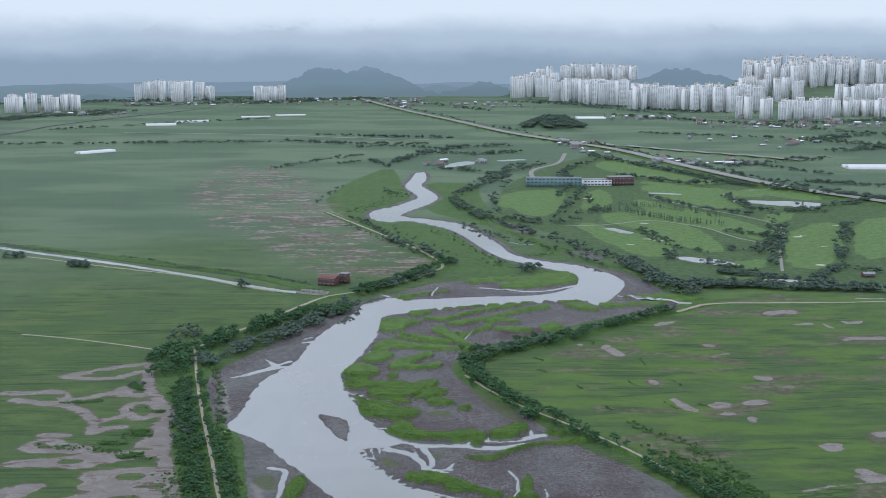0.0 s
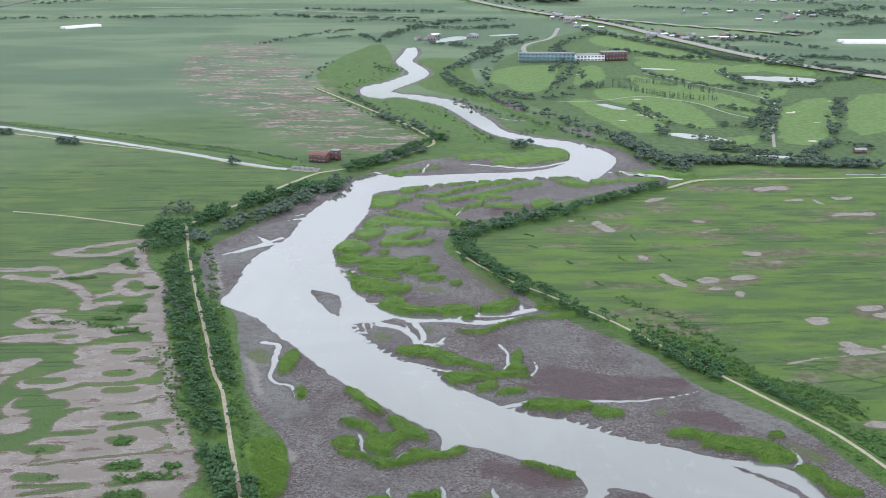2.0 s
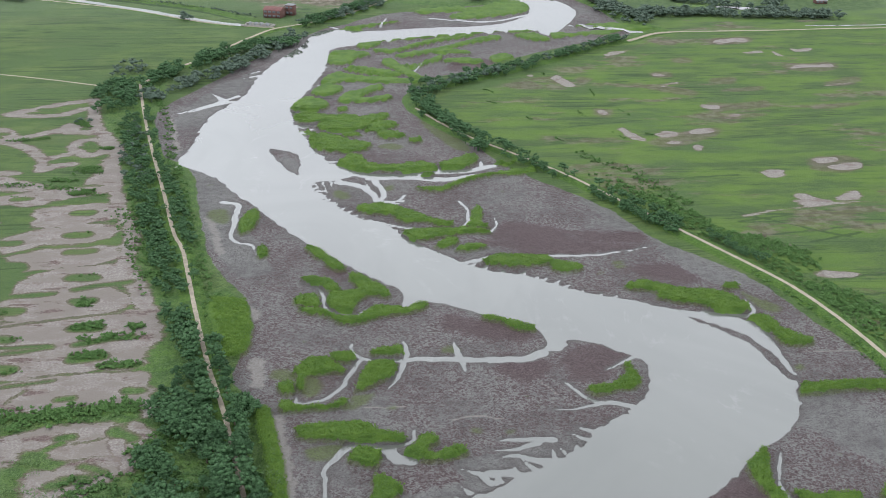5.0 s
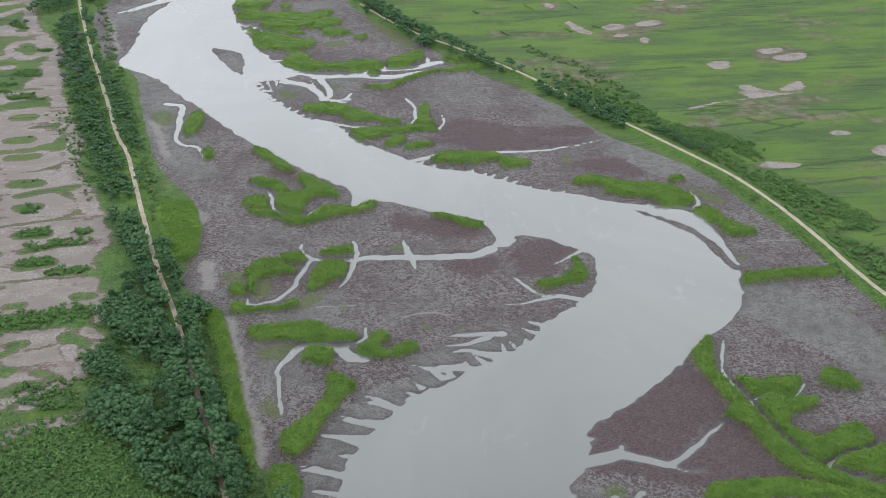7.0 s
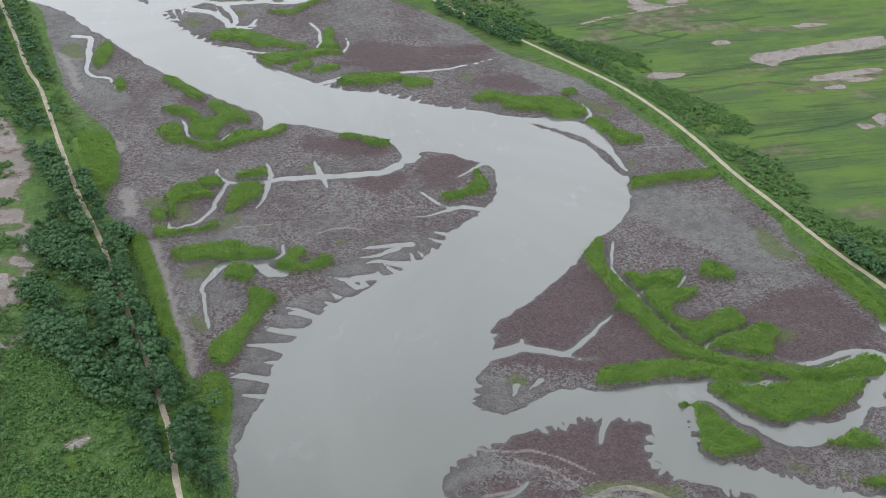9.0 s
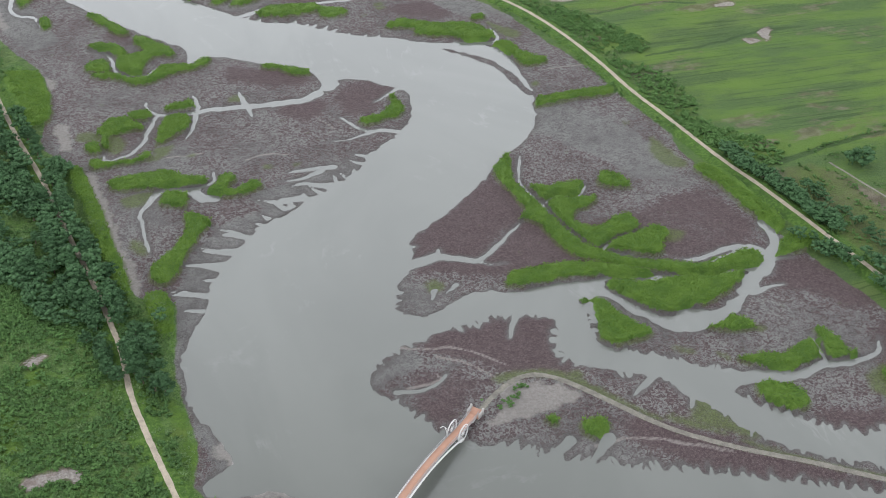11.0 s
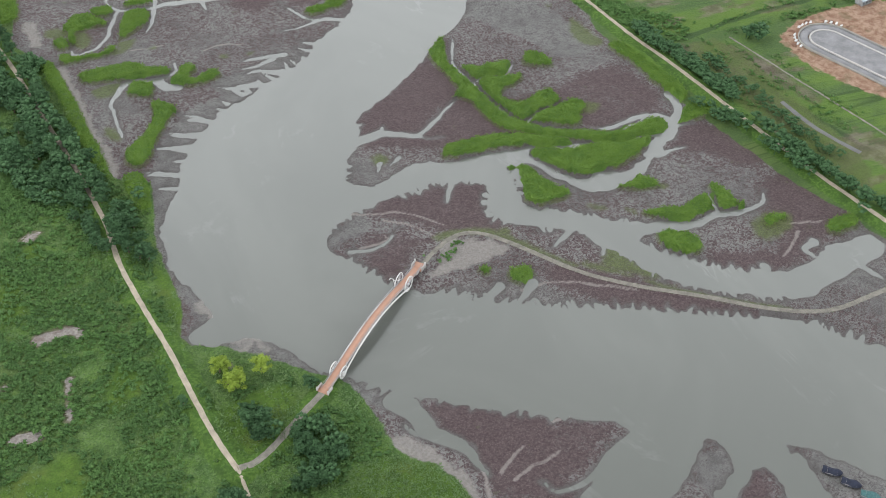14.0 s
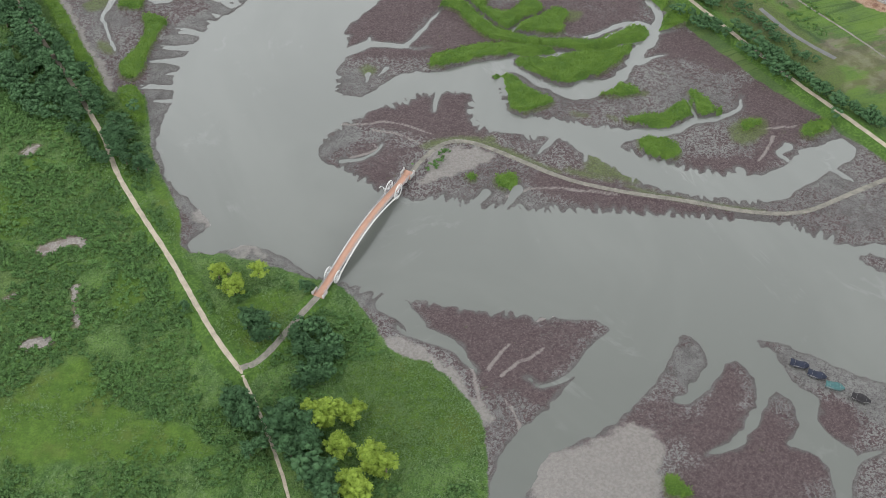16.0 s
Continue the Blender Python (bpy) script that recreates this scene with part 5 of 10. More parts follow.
reed_shape([(-68.2, 518.7), (-64.6, 523.5), (-61.3, 518.5), (-61.1, 508.3), (-65.6, 507.1)])
reed_shape([(170.2, 992.9), (188.2, 1010.7), (206.5, 1001.2), (228.6, 987.2), (220.9, 974.3), (192.5, 979.2)])
sparse_shape([(-34.3, 597.2), (-30.4, 600.7), (-25.6, 597), (-23.2, 589.9), (-27.3, 585.7), (-32.4, 590.1)])
sparse_shape([(-5.4, 604.7), (-0.7, 607.3), (0.3, 600), (-4.1, 598.3)])
sparse_shape([(-99.5, 572.2), (-89.6, 576.1), (-85, 563.8), (-86.4, 552), (-94.2, 556.1)])
sparse_shape([(103.7, 498), (108.5, 499.2), (108.4, 494), (103.8, 494.1)])
sparse_shape([(40.2, 690.7), (23.6, 727.3), (16.4, 740.2), (19.5, 714.9), (35.6, 668.4), (49, 661.6)])
sparse_shape([(-12.8, 674.9), (-2.4, 682.5), (8.1, 674.5), (1.1, 667)])
reed_shape([(118.9, 328.5), (123.9, 334.3), (128.8, 336.3), (127.6, 329.8), (124.6, 318.7), (125.4, 311.4), (127.6, 302.5), (130, 294.1), (133, 284.5), (135.6, 273.9), (138.8, 265.8), (144.1, 260.1), (152.5, 256.3), (162.8, 251.1), (175.9, 246.7), (187, 248.9), (197.2, 249), (201.4, 244.5), (200.4, 239.9), (193.8, 236.8), (183.9, 237.1), (172.1, 238.4), (161.8, 242.8), (151.9, 248.5), (141.8, 254), (132.7, 259.2), (129, 266), (127.2, 274.8), (125.3, 283.9), (121.5, 287.6), (117.4, 288.9), (123.3, 293.1), (121, 305.9), (119.7, 314.1), (119, 321.8)])
reed_shape([(102, 253.5), (106.9, 257.8), (114, 257.5), (121.4, 258), (128.4, 257.4), (139.5, 254.4), (150, 249.9), (155.7, 245.8), (157.8, 242), (154.8, 240.7), (147.2, 243), (139.1, 247), (130.2, 249), (121.9, 249.3), (115.8, 248.9), (108.7, 248.8), (102.1, 250.1)])
reed_shape([(128.7, 311.3), (134.8, 308.5), (142.7, 308.4), (150.9, 309.1), (151.9, 306.9), (149, 300.4), (144.3, 298.2), (141.7, 301.8), (136.2, 301.2), (131.6, 299), (129.9, 305.4)])
reed_shape([(132.1, 296.6), (138.7, 300.9), (143.7, 296.6), (148.7, 296), (153.7, 299), (153, 293.7), (147.8, 290), (142.3, 289), (138.7, 282.7), (141.9, 277.4), (146, 274.9), (151.3, 278.8), (154.9, 281.6), (160.1, 281.7), (163, 277.4), (162.7, 272.3), (158.1, 270.3), (151.3, 269), (146.5, 266.4), (142.9, 263.4), (139.5, 267.7), (136.4, 276.2), (134.4, 284.9), (132.8, 291.1)])
reed_shape([(143.7, 262.3), (147.6, 266), (153.3, 267.6), (158.9, 269.2), (163.4, 270.8), (170.7, 269.8), (171.7, 266.1), (167.1, 261.2), (164.9, 254.9), (162.5, 253.2), (153.1, 257.8)])
reed_shape([(156.2, 305.6), (160.3, 310.9), (164.7, 312.5), (168.9, 307.3), (170, 299.9), (166.8, 298.6), (159.8, 301.2)])
reed_shape([(199.7, 307.5), (206.7, 306.3), (210.8, 300.1), (213.4, 291.2), (214.3, 281.6), (216.3, 271.9), (217.3, 260.6), (215, 256.1), (209.5, 255.7), (207.9, 261.3), (208.6, 269.8), (206.5, 279.4), (204.4, 289.3), (201, 299.8)])
reed_shape([(204.3, 247.7), (211.4, 251.7), (220.1, 253.2), (223.3, 249.3), (220.3, 243.5), (214.7, 242.8), (208.8, 241.4), (202.9, 242.4)])
reed_shape([(135.3, 243.2), (141.6, 244), (148.1, 239.3), (156.3, 238.6), (161, 241), (170, 239), (178.3, 235.7), (185.7, 238.1), (189.3, 236.2), (187.1, 232.2), (180.3, 229.3), (175.1, 226), (167.7, 223.1), (158.9, 222.1), (151.8, 222.1), (145.5, 227), (141.2, 233.9)])
reed_shape([(124.7, 239), (128.3, 240.5), (131, 235.2), (134.8, 226.7), (138.8, 219), (142.7, 214.3), (142.8, 211.8), (137.5, 210), (130.8, 210.4), (124.7, 212.3), (123.8, 216), (126.3, 225.7), (126, 231.2), (124.5, 236.5)])
reed_shape([(158.2, 216.6), (162, 218.3), (171.7, 216), (175.3, 213.5), (179.3, 209.3), (177.5, 205.6), (171.9, 206.3), (165.7, 208.2), (161, 210.7)])
reed_shape([(164.2, 195), (173, 194), (181.3, 192), (186.3, 194.9), (194.4, 196.9), (197.1, 196.1), (194.7, 190.6), (192.4, 186.3), (187.6, 186.1), (183.4, 184.7), (179.4, 183.7), (173.8, 186.4), (168.8, 190.2)])
reed_shape([(197.1, 202), (200.4, 201.4), (201.8, 196), (202.6, 189.9), (203, 186.3), (199.9, 185), (195.4, 185.3), (194.1, 187.4), (196.2, 193.6)])
reed_shape([(200.9, 184.6), (203.8, 187.8), (206.8, 187.6), (205.2, 184), (202.7, 182.8)])
reed_shape([(165.7, 181.4), (172, 180.4), (177.7, 178), (178.1, 174.4), (179.6, 170.8), (176.8, 167.6), (171.8, 166.7), (168.5, 168.9), (165.3, 173.6), (164.6, 177.6)])
reed_shape([(206.2, 175.4), (211.7, 176.6), (217.3, 176.2), (217, 173.7), (211.1, 171.6), (207.1, 170.8)])
reed_shape([(229.3, 166.6), (234, 168.4), (240.3, 167.1), (243.5, 165.5), (240.9, 161.4), (235.4, 161.4), (231.7, 159.4), (228.2, 161.1)])
reed_shape([(93.8, 182.9), (96.2, 183.7), (98, 182.2), (97.4, 180), (95.3, 179.2), (93.5, 180.7)])
reed_shape([(104, 177.4), (107.9, 179.2), (112.1, 179.1), (113, 176.1), (111.9, 172), (108.9, 170.6), (104.9, 171.3), (103.3, 174.1)])
sparse_shape([(143.9, 180.2), (146.9, 181.8), (147.8, 179), (148.9, 174.1), (149.9, 169.2), (154.4, 164.8), (157.6, 160.2), (155.7, 158.5), (150.1, 162.6), (142.8, 167.8), (138.2, 172.2), (141.2, 176.4)])
sparse_shape([(131, 175.6), (136.5, 173.3), (142.8, 167.8), (147.2, 163.4), (145, 163.3), (138.3, 167.4), (131.8, 172.4)])
sparse_shape([(170.7, 269.8), (179.3, 265.9), (174.9, 261.7), (167.1, 261.2)])
sparse_shape([(73.5, 259.7), (77.4, 261.1), (79.9, 257.7), (77.9, 254.6), (73.8, 254.7)])
sparse_shape([(204, 177.7), (212.5, 180), (220.5, 177.6), (218.3, 170), (211.1, 165.8), (203.7, 164.9), (200.4, 169.1)])
sparse_shape([(106.4, 202), (111.2, 203.1), (113.1, 199.3), (108.1, 197.6)])
sparse_shape([(147, 205.4), (152.8, 202.9), (152.8, 200.2), (147.7, 201.8)])
sparse_shape([(193.4, 337.3), (196.1, 323.5), (200.2, 307.3), (190.5, 310.3), (186.8, 321.4)])
sparse_shape([(162.9, 197.1), (159.4, 199.5), (163.2, 192.9)])
sparse_shape([(179.3, 209.3), (182.6, 206.5), (178.2, 204.7)])
reed_shape([(107.8, 38.9), (110.9, 39.3), (112.3, 36.4), (113.8, 31.7), (113.2, 29.5), (105.1, 32.2)])
red_shape([(74.2, 285.3), (92.7, 299.8), (106, 311.3), (117.6, 324), (118.5, 314.3), (118.8, 302.8), (113.9, 295.5), (114.4, 288.8), (108, 284.4), (101.2, 278.2), (94, 278.4), (84.6, 279.2), (75.2, 280.1)])
red_shape([(104, 275.3), (112.2, 281.9), (118.7, 286.6), (124.7, 282.2), (127.3, 268.1), (129.2, 259.4), (115, 260.6), (103.3, 261.5), (101.2, 266.1)])
red_shape([(74, 232), (88.1, 234.6), (97.4, 235.3), (114.6, 231.8), (112.9, 223.4), (109.6, 214.1), (109.4, 204.2), (97.3, 207.3), (88.6, 207.4), (82.1, 214.3), (74.5, 218.3), (63.7, 226.6)])
red_shape([(60.2, 213), (68.5, 212.1), (77.5, 206.1), (83.8, 205.7), (73.4, 199.5), (67.2, 192.3), (60.3, 190), (55.7, 195.8), (56, 204.9)])
red_shape([(206.4, 241.6), (218.8, 235.7), (226.7, 217.5), (227.6, 206), (214.9, 209.9), (209.4, 222.9), (196.5, 226.9)])
red_shape([(117.7, 179.7), (133.9, 167.2), (169.5, 143.2), (183.9, 130.5), (164.5, 133.8), (132.1, 153.4), (116.8, 166.7)])
red_shape([(86.3, 276.7), (105.7, 276.8), (128.5, 257.6), (104.4, 257.3), (82.8, 264), (69.8, 268)])
red_shape([(196.5, 152.3), (206.4, 161.5), (220.7, 169.8), (230.4, 170.1), (221.7, 159.9), (207.6, 151.9)])
red_shape([(65.2, 407.4), (76.1, 417), (89.5, 412), (95.1, 404), (84.6, 398), (85.2, 388.7), (75.2, 383.1), (67, 388.5)])
red_shape([(21.2, 445.7), (30.7, 441.9), (46.9, 432.1), (60.3, 422.8), (47.9, 419.2), (29.6, 426.3), (18, 432.7)])
red_shape([(-36.7, 497.4), (-20.9, 493.1), (-23.2, 479.2), (-33.7, 486.5)])
red_shape([(67.7, 460.2), (78.6, 464.9), (63.4, 466.6)])
red_shape([(76.3, 291.3), (93.4, 308.4), (106.5, 313.6), (118, 319.2), (122.7, 301.8), (120.8, 289.4), (105.5, 282.1), (96.4, 268.9), (88.7, 273.9), (73, 275.7)])
red_shape([(104.3, 265.3), (122.6, 289.2), (132.3, 279.1), (136, 259.1), (102.7, 260.1)])
red_shape([(42.3, 409.9), (64.6, 402.6), (55.4, 385.3), (36, 391.9)])
red_shape([(37.2, 528.1), (73.9, 527.6), (120.2, 515.3), (99.6, 510.6), (79.4, 506), (58, 511.8)])
red_shape([(53.2, 550.2), (75.5, 542), (103.1, 534), (125.8, 533.5), (126.4, 522.6), (72.9, 520.2), (45.4, 524.4)])
red_shape([(112.1, 492.5), (133.3, 492), (146, 479.1), (131.6, 473.4), (107.6, 483.1)])
red_shape([(60.1, 896), (98.7, 877.1), (70.3, 851.8), (36, 852.6)])
red_shape([(57.4, 128.4), (75.1, 119.7), (95.9, 108.8), (112, 102.1), (107.2, 96), (96.3, 89.6), (83.1, 86.8), (70.2, 84), (66.3, 94.8), (62, 111.2)])
red_shape([(137.2, 75.9), (149.7, 71.7), (148.8, 62.3), (139.3, 56.1), (131, 63.6)])
red_shape([(121.9, 57.4), (146.2, 53.8), (157.3, 41), (153.1, 27.2), (128.1, 31.4), (119.5, 44.9)])
sand_shape([(267.2, 941.4), (276.8, 945.3), (290.4, 951.2), (298.6, 944.8), (292.6, 930.7), (284.6, 939), (271.9, 927.2), (266, 931.3)])
sand_shape([(167.9, 898.7), (176.9, 906), (189, 909.5), (180.1, 898.4), (168.4, 891.3)])
sand_shape([(279.2, 900), (295.8, 905.3), (298.7, 899.6), (285.7, 894.3)])
sand_shape([(304.4, 903.3), (308.8, 895.7), (308.9, 884.6), (304.3, 888.4)])
sand_shape([(323.1, 914.4), (328.4, 906.6), (341.5, 914), (338.5, 902.5), (328.2, 899), (320.3, 902.9)])
sand_shape([(304.1, 853), (315, 859.6), (327.5, 857.6), (339.6, 860.8), (336.6, 848.9), (325.1, 850.8), (311.6, 849.4), (304.6, 847.9)])
sand_shape([(194.3, 836.9), (204.5, 835.1), (201, 828.6), (192.9, 830.4)])
sand_shape([(193.1, 802.2), (200.9, 809.7), (210.6, 815.7), (204.3, 806.6), (194.5, 799.2)])
sand_shape([(311.4, 799.7), (334.7, 806.8), (333.5, 803.8), (311.1, 796.6)])
sand_shape([(209.8, 754.4), (221, 752.8), (224.2, 747.3), (216.3, 742.1), (209.4, 745)])
sand_shape([(222.6, 730.3), (232.4, 731.3), (229, 726.3), (223.4, 726.4)])
sand_shape([(136.6, 745.2), (142.5, 746.4), (144.5, 735.8), (138.2, 732.1)])
sand_shape([(143.1, 703.4), (148.3, 705.7), (151.9, 696.1), (156.7, 684.4), (156.8, 676.5), (150.3, 678.9), (145.4, 690.4)])
sand_shape([(163.5, 691.2), (171.9, 696.9), (180.3, 694.3), (179.5, 686.2), (168.8, 683)])
sand_shape([(188.1, 696.5), (196.4, 701.1), (205.5, 700.9), (204.7, 693.8), (193.5, 689.4), (187.1, 689.5)])
sand_shape([(166.6, 672.9), (174.8, 678.3), (179.1, 673.8), (172.8, 669.5)])
sand_shape([(182.7, 667.1), (188.4, 669.1), (189.5, 662.6), (183.5, 656.3)])
sand_shape([(209.9, 618.4), (215.9, 622.1), (224.4, 622.9), (224.2, 615.2), (218, 607.8), (211.9, 608.8)])
sand_shape([(247.7, 638.3), (255.8, 642.2), (264.2, 642), (263.7, 635.9), (254.9, 630.1), (248.3, 630.2)])
sand_shape([(249.9, 625.2), (261.5, 629.9), (275.5, 633.6), (270.3, 619.9), (257.2, 618.3)])
sand_shape([(218.7, 582.6), (225.5, 582.5), (229.2, 575.5), (233.6, 570.4), (217.9, 569.1)])
sand_shape([(237.2, 572), (247.6, 583.7), (257.6, 587), (252.4, 573.3), (244.8, 571.8)])
sand_shape([(196.1, 480.4), (204.4, 481.5), (213.9, 478.8), (215.1, 476.3), (206.9, 474.1), (197.7, 477.3)])
sand_shape([(115.1, 832.1), (124.2, 836.8), (128.2, 820.6), (132.6, 808.1), (127.4, 800.6), (120.7, 811.4)])
sand_shape([(98.8, 837.3), (105.5, 840.5), (102.3, 830.8)])
sand_shape([(253.6, 489), (263.2, 496.9), (280.5, 496.8), (295.5, 501.8), (313.1, 504.9), (326.4, 505.6), (340.1, 508), (330.2, 489.3), (308.3, 488.8), (288.9, 487.8), (271.4, 483.6), (262.7, 477.9), (255.9, 483.5)])
sand_shape([(271.7, 460.9), (287.2, 465), (297.5, 467.3), (313.6, 468.7), (316.7, 463.9), (299.9, 459.9), (286.3, 456.9), (274.1, 456.4)])
sand_shape([(274.2, 450.3), (287.2, 452.6), (287.5, 447.2), (278.1, 446.3)])
sand_shape([(286.9, 458.1), (302, 458.1), (309.1, 454.1), (292.7, 451.7)])
sand_shape([(283.7, 416.9), (293, 419.5), (284.4, 403.1), (283.4, 410.9)])
sand_shape([(243.5, 515.9), (253.6, 515.7), (252.7, 509.6), (242.7, 508.3)])
sand_shape([(212.2, 573.8), (232.7, 574.6), (237, 567.5), (222.1, 563.1)])
sand_shape([(193.8, 478.5), (205.6, 478.4), (205.6, 474.2), (195.5, 474.7)])
sand_shape([(292.1, 529.8), (308.8, 530.1), (316.5, 525.4), (299.1, 523.6)])
sand_shape([(272.5, 410.4), (283.7, 407.2), (274.7, 401.9)])
sand_shape([(315.9, 343.7), (324.2, 344.8), (339.9, 346.1), (337.4, 342.2), (326.4, 338.4), (326.6, 333.8), (317.1, 333.2)])
sand(0.9, 1, [(182.2, 550.5), (195.8, 556.5), (212.4, 561.8), (228.5, 564.7), (250.8, 569.2)])
bare_shape([(217, 881.1), (233.9, 886.2), (234, 868.3), (218.2, 866.9)])
bare_shape([(171, 861), (196.4, 867.4), (192.8, 860.5), (174.7, 857.4)])
bare_shape([(230.9, 821.6), (255.1, 825.9), (247.4, 805.6), (231, 806)])
bare_shape([(164.6, 802.8), (190, 806.9), (211.7, 794.3), (218.1, 779.4), (203.5, 776.9), (179.9, 798)])
bare_shape([(231.1, 790.9), (266.5, 800.6), (267.4, 790.1), (237.6, 784.8)])
bare_shape([(213.1, 759.8), (233.3, 755.2), (259.5, 764.3), (257.5, 745.2), (229.6, 741.9), (212.7, 735.7)])
bare_shape([(213.8, 725.3), (246.7, 734.9), (248.1, 727.1), (219.8, 720.2)])
bare_shape([(75.6, 814), (101.2, 821.2), (108, 808.6), (106.6, 796.5), (86.6, 800)])
bare_shape([(136.1, 831.7), (148, 826.6), (144.4, 817.1), (134.8, 817.4)])
bare_shape([(263.1, 947.6), (304.1, 957.1), (297.3, 930.6), (261.6, 923.5)])
bare_shape([(215.6, 948.6), (237, 938), (231.4, 924.1), (216, 928.4)])
bare_shape([(300.3, 861.6), (345.8, 865.9), (337.8, 843.8), (315.6, 835.9), (297.6, 846.3)])
bare_shape([(308.9, 804.3), (346.5, 827.1), (343.8, 811.3), (326, 794.8)])
bare_shape([(281.4, 747.4), (320, 757.5), (320, 749.3), (286.3, 739.3)])
bare_shape([(245.8, 642.4), (277.5, 645.8), (268.1, 614.2), (240.3, 616.7)])
bare_shape([(193.2, 841.9), (210.3, 841.5), (206.6, 825.3), (191.9, 825.6)])
bare_shape([(155.1, 676.5), (192.2, 698.8), (211.5, 703.1), (205.3, 686.8), (173.5, 665.1), (160.2, 667.6)])
bare_shape([(135.6, 750.6), (149.9, 744.9), (142.9, 726.9), (134.4, 732.2)])
bare_shape([(206.7, 928.6), (220.3, 948.5), (171.4, 887.5), (161.8, 884.1)])
ditch(0.7, 0.9, [(128.5, 808.2), (171.3, 816.6), (214.9, 825.1), (268.5, 835.3), (325.7, 852.5)])
ditch(0.7, 0.9, [(118.7, 750.9), (160.6, 760.9), (222.6, 773.6), (273.6, 784.1), (337.6, 803.7)])
ditch(0.7, 0.9, [(112.5, 707.7), (152.7, 719.1), (171.7, 721.2)])
ditch(0.7, 0.9, [(187.3, 708.5), (245.4, 718.4), (313.4, 732.2)])
ditch(0.7, 0.9, [(176.1, 676.1), (216.8, 683.1), (300.6, 698.8)])
ditch(0.7, 0.9, [(148.9, 607.4), (177.2, 611.5), (197.2, 613.9)])
ditch(0.7, 0.9, [(177.5, 544.4), (218.9, 554.4), (247.9, 561.8)])
ditch(0.7, 0.9, [(194.9, 553.4), (244.3, 552.3)])
ditch(0.7, 0.9, [(205.7, 515.9), (234.2, 526)])
ditch(0.7, 0.9, [(136.3, 873.9), (183.7, 881.8), (230.3, 889.9)])
ditch(0.7, 0.9, [(294.1, 907.3), (346.4, 925.6), (390.5, 932.7)])
ditch(0.7, 0.8, [(203.8, 473.2), (242.3, 480.2), (280.9, 484.1), (329.5, 488)])
ditch(0.7, 0.8, [(219.9, 405.1), (253.8, 407.5), (292.4, 418.3)])
ditch(0.7, 0.8, [(184, 524.4), (231.7, 534.1), (284.6, 543.1)])
ditch(0.7, 0.8, [(209.1, 455.5), (246.8, 462), (267.4, 454.9)])
ditch(0.7, 0.8, [(177.8, 558.2), (211.5, 531.3), (226.8, 520.5)])
# shoals and fingers of mud
water_shape([(55, 47.9), (92, 79.3), (113.8, 96.7), (139.1, 92.1), (197.7, 55.9), (205.1, 25.3), (189.2, 2.9)])
bar_shape([(137.2, 88.3), (140.2, 87.8), (141.6, 82.2), (142.1, 77.1), (139.6, 73), (132.4, 68.2), (123.9, 63.5), (127.4, 62.3), (134.3, 63.9), (141.9, 68.6), (147.8, 73.9), (151.7, 71.4), (153, 66), (151.4, 59.4), (149, 53.2), (144, 51.4), (141, 47.9), (132.9, 43.9), (122.6, 43), (131.4, 41.2), (138.5, 43.2), (146.9, 49.3), (154.1, 55), (159.3, 56.7), (159.6, 51.9), (158.3, 44.3), (154.2, 39), (149.2, 37.4), (156.5, 32.7), (158.3, 25.7), (152.6, 13.2), (63.2, 43.2), (69.2, 51.4), (75.9, 56.6), (85.8, 59.8), (100.2, 61.6), (112.8, 67.6), (123.3, 74.8), (131.5, 83.1)])
bar_shape([(162.9, 78.2), (170.8, 71.2), (179.6, 60.8), (187.1, 52.2), (193.3, 45.3), (201.7, 35.5), (180, 4), (157.4, 11.5), (161.9, 20.3), (169.3, 27.4), (167.7, 31.2), (163.2, 37.1), (164, 43.6), (168.3, 49), (166.3, 54.4), (163.9, 61.2), (164.5, 69.6)])
creek(3.4, 0.6, [(161.8, 37.6), (164.6, 34.4), (167.4, 29.1)])
creek(3.4, 0.6, [(163.3, 24.1), (171, 26.8), (176.6, 26)])
creek(3.4, 0.6, [(155.3, 70.2), (155.7, 65.2), (152.1, 56.8)])
creek(3.6, 0.5, [(23.5, 302.3), (12.8, 305.4), (2.7, 309.1)])
creek(3.6, 0.5, [(15.8, 294.2), (4.1, 298), (-4.6, 303)])
creek(3.6, 0.5, [(10.3, 286.9), (-0.7, 290.9), (-10.2, 291.9)])
creek(3.6, 0.5, [(4.8, 279.8), (-4.4, 282.4)])
creek(3.6, 0.5, [(1.1, 271.9), (-8, 274.5), (-16.7, 275.8)])
creek(3.6, 0.5, [(-2.8, 262.8), (-9.4, 264.9), (-13.8, 266.4)])
creek(3.6, 0.5, [(-5.2, 255), (-10.7, 256)])
creek(3.6, 0.5, [(-8.1, 246.8), (-12.9, 247.6)])
creek(4, 0.5, [(55.1, 322.6), (39.6, 325), (28.9, 325.6), (23.2, 328.3)])
creek(4, 0.5, [(56.2, 330.2), (45.2, 335), (39.9, 336.7), (35.8, 335.3)])
creek(4, 0.5, [(54.3, 345.5), (44.1, 346.6), (35.9, 346.4)])
creek(4, 0.5, [(20.2, 301.2), (11.4, 307.7), (2.1, 310)])
creek(4, 0.5, [(17.8, 292.4), (9, 297.8), (-5.5, 301)])
creek(4, 0.5, [(8.6, 289), (-0.3, 290.6), (-8.3, 291.8)])
sand_rill(0.5, 0.3, [(51.7, 230.4), (63.3, 225.1), (75.8, 222.9), (84.5, 215.2), (89.6, 210.4)])
sand_rill(0.5, 0.3, [(68.5, 220.2), (77.7, 214.1), (83.8, 205.7)])
sand_rill(0.5, 0.3, [(54.8, 208.4), (67.7, 209.1), (66.3, 211.8)])
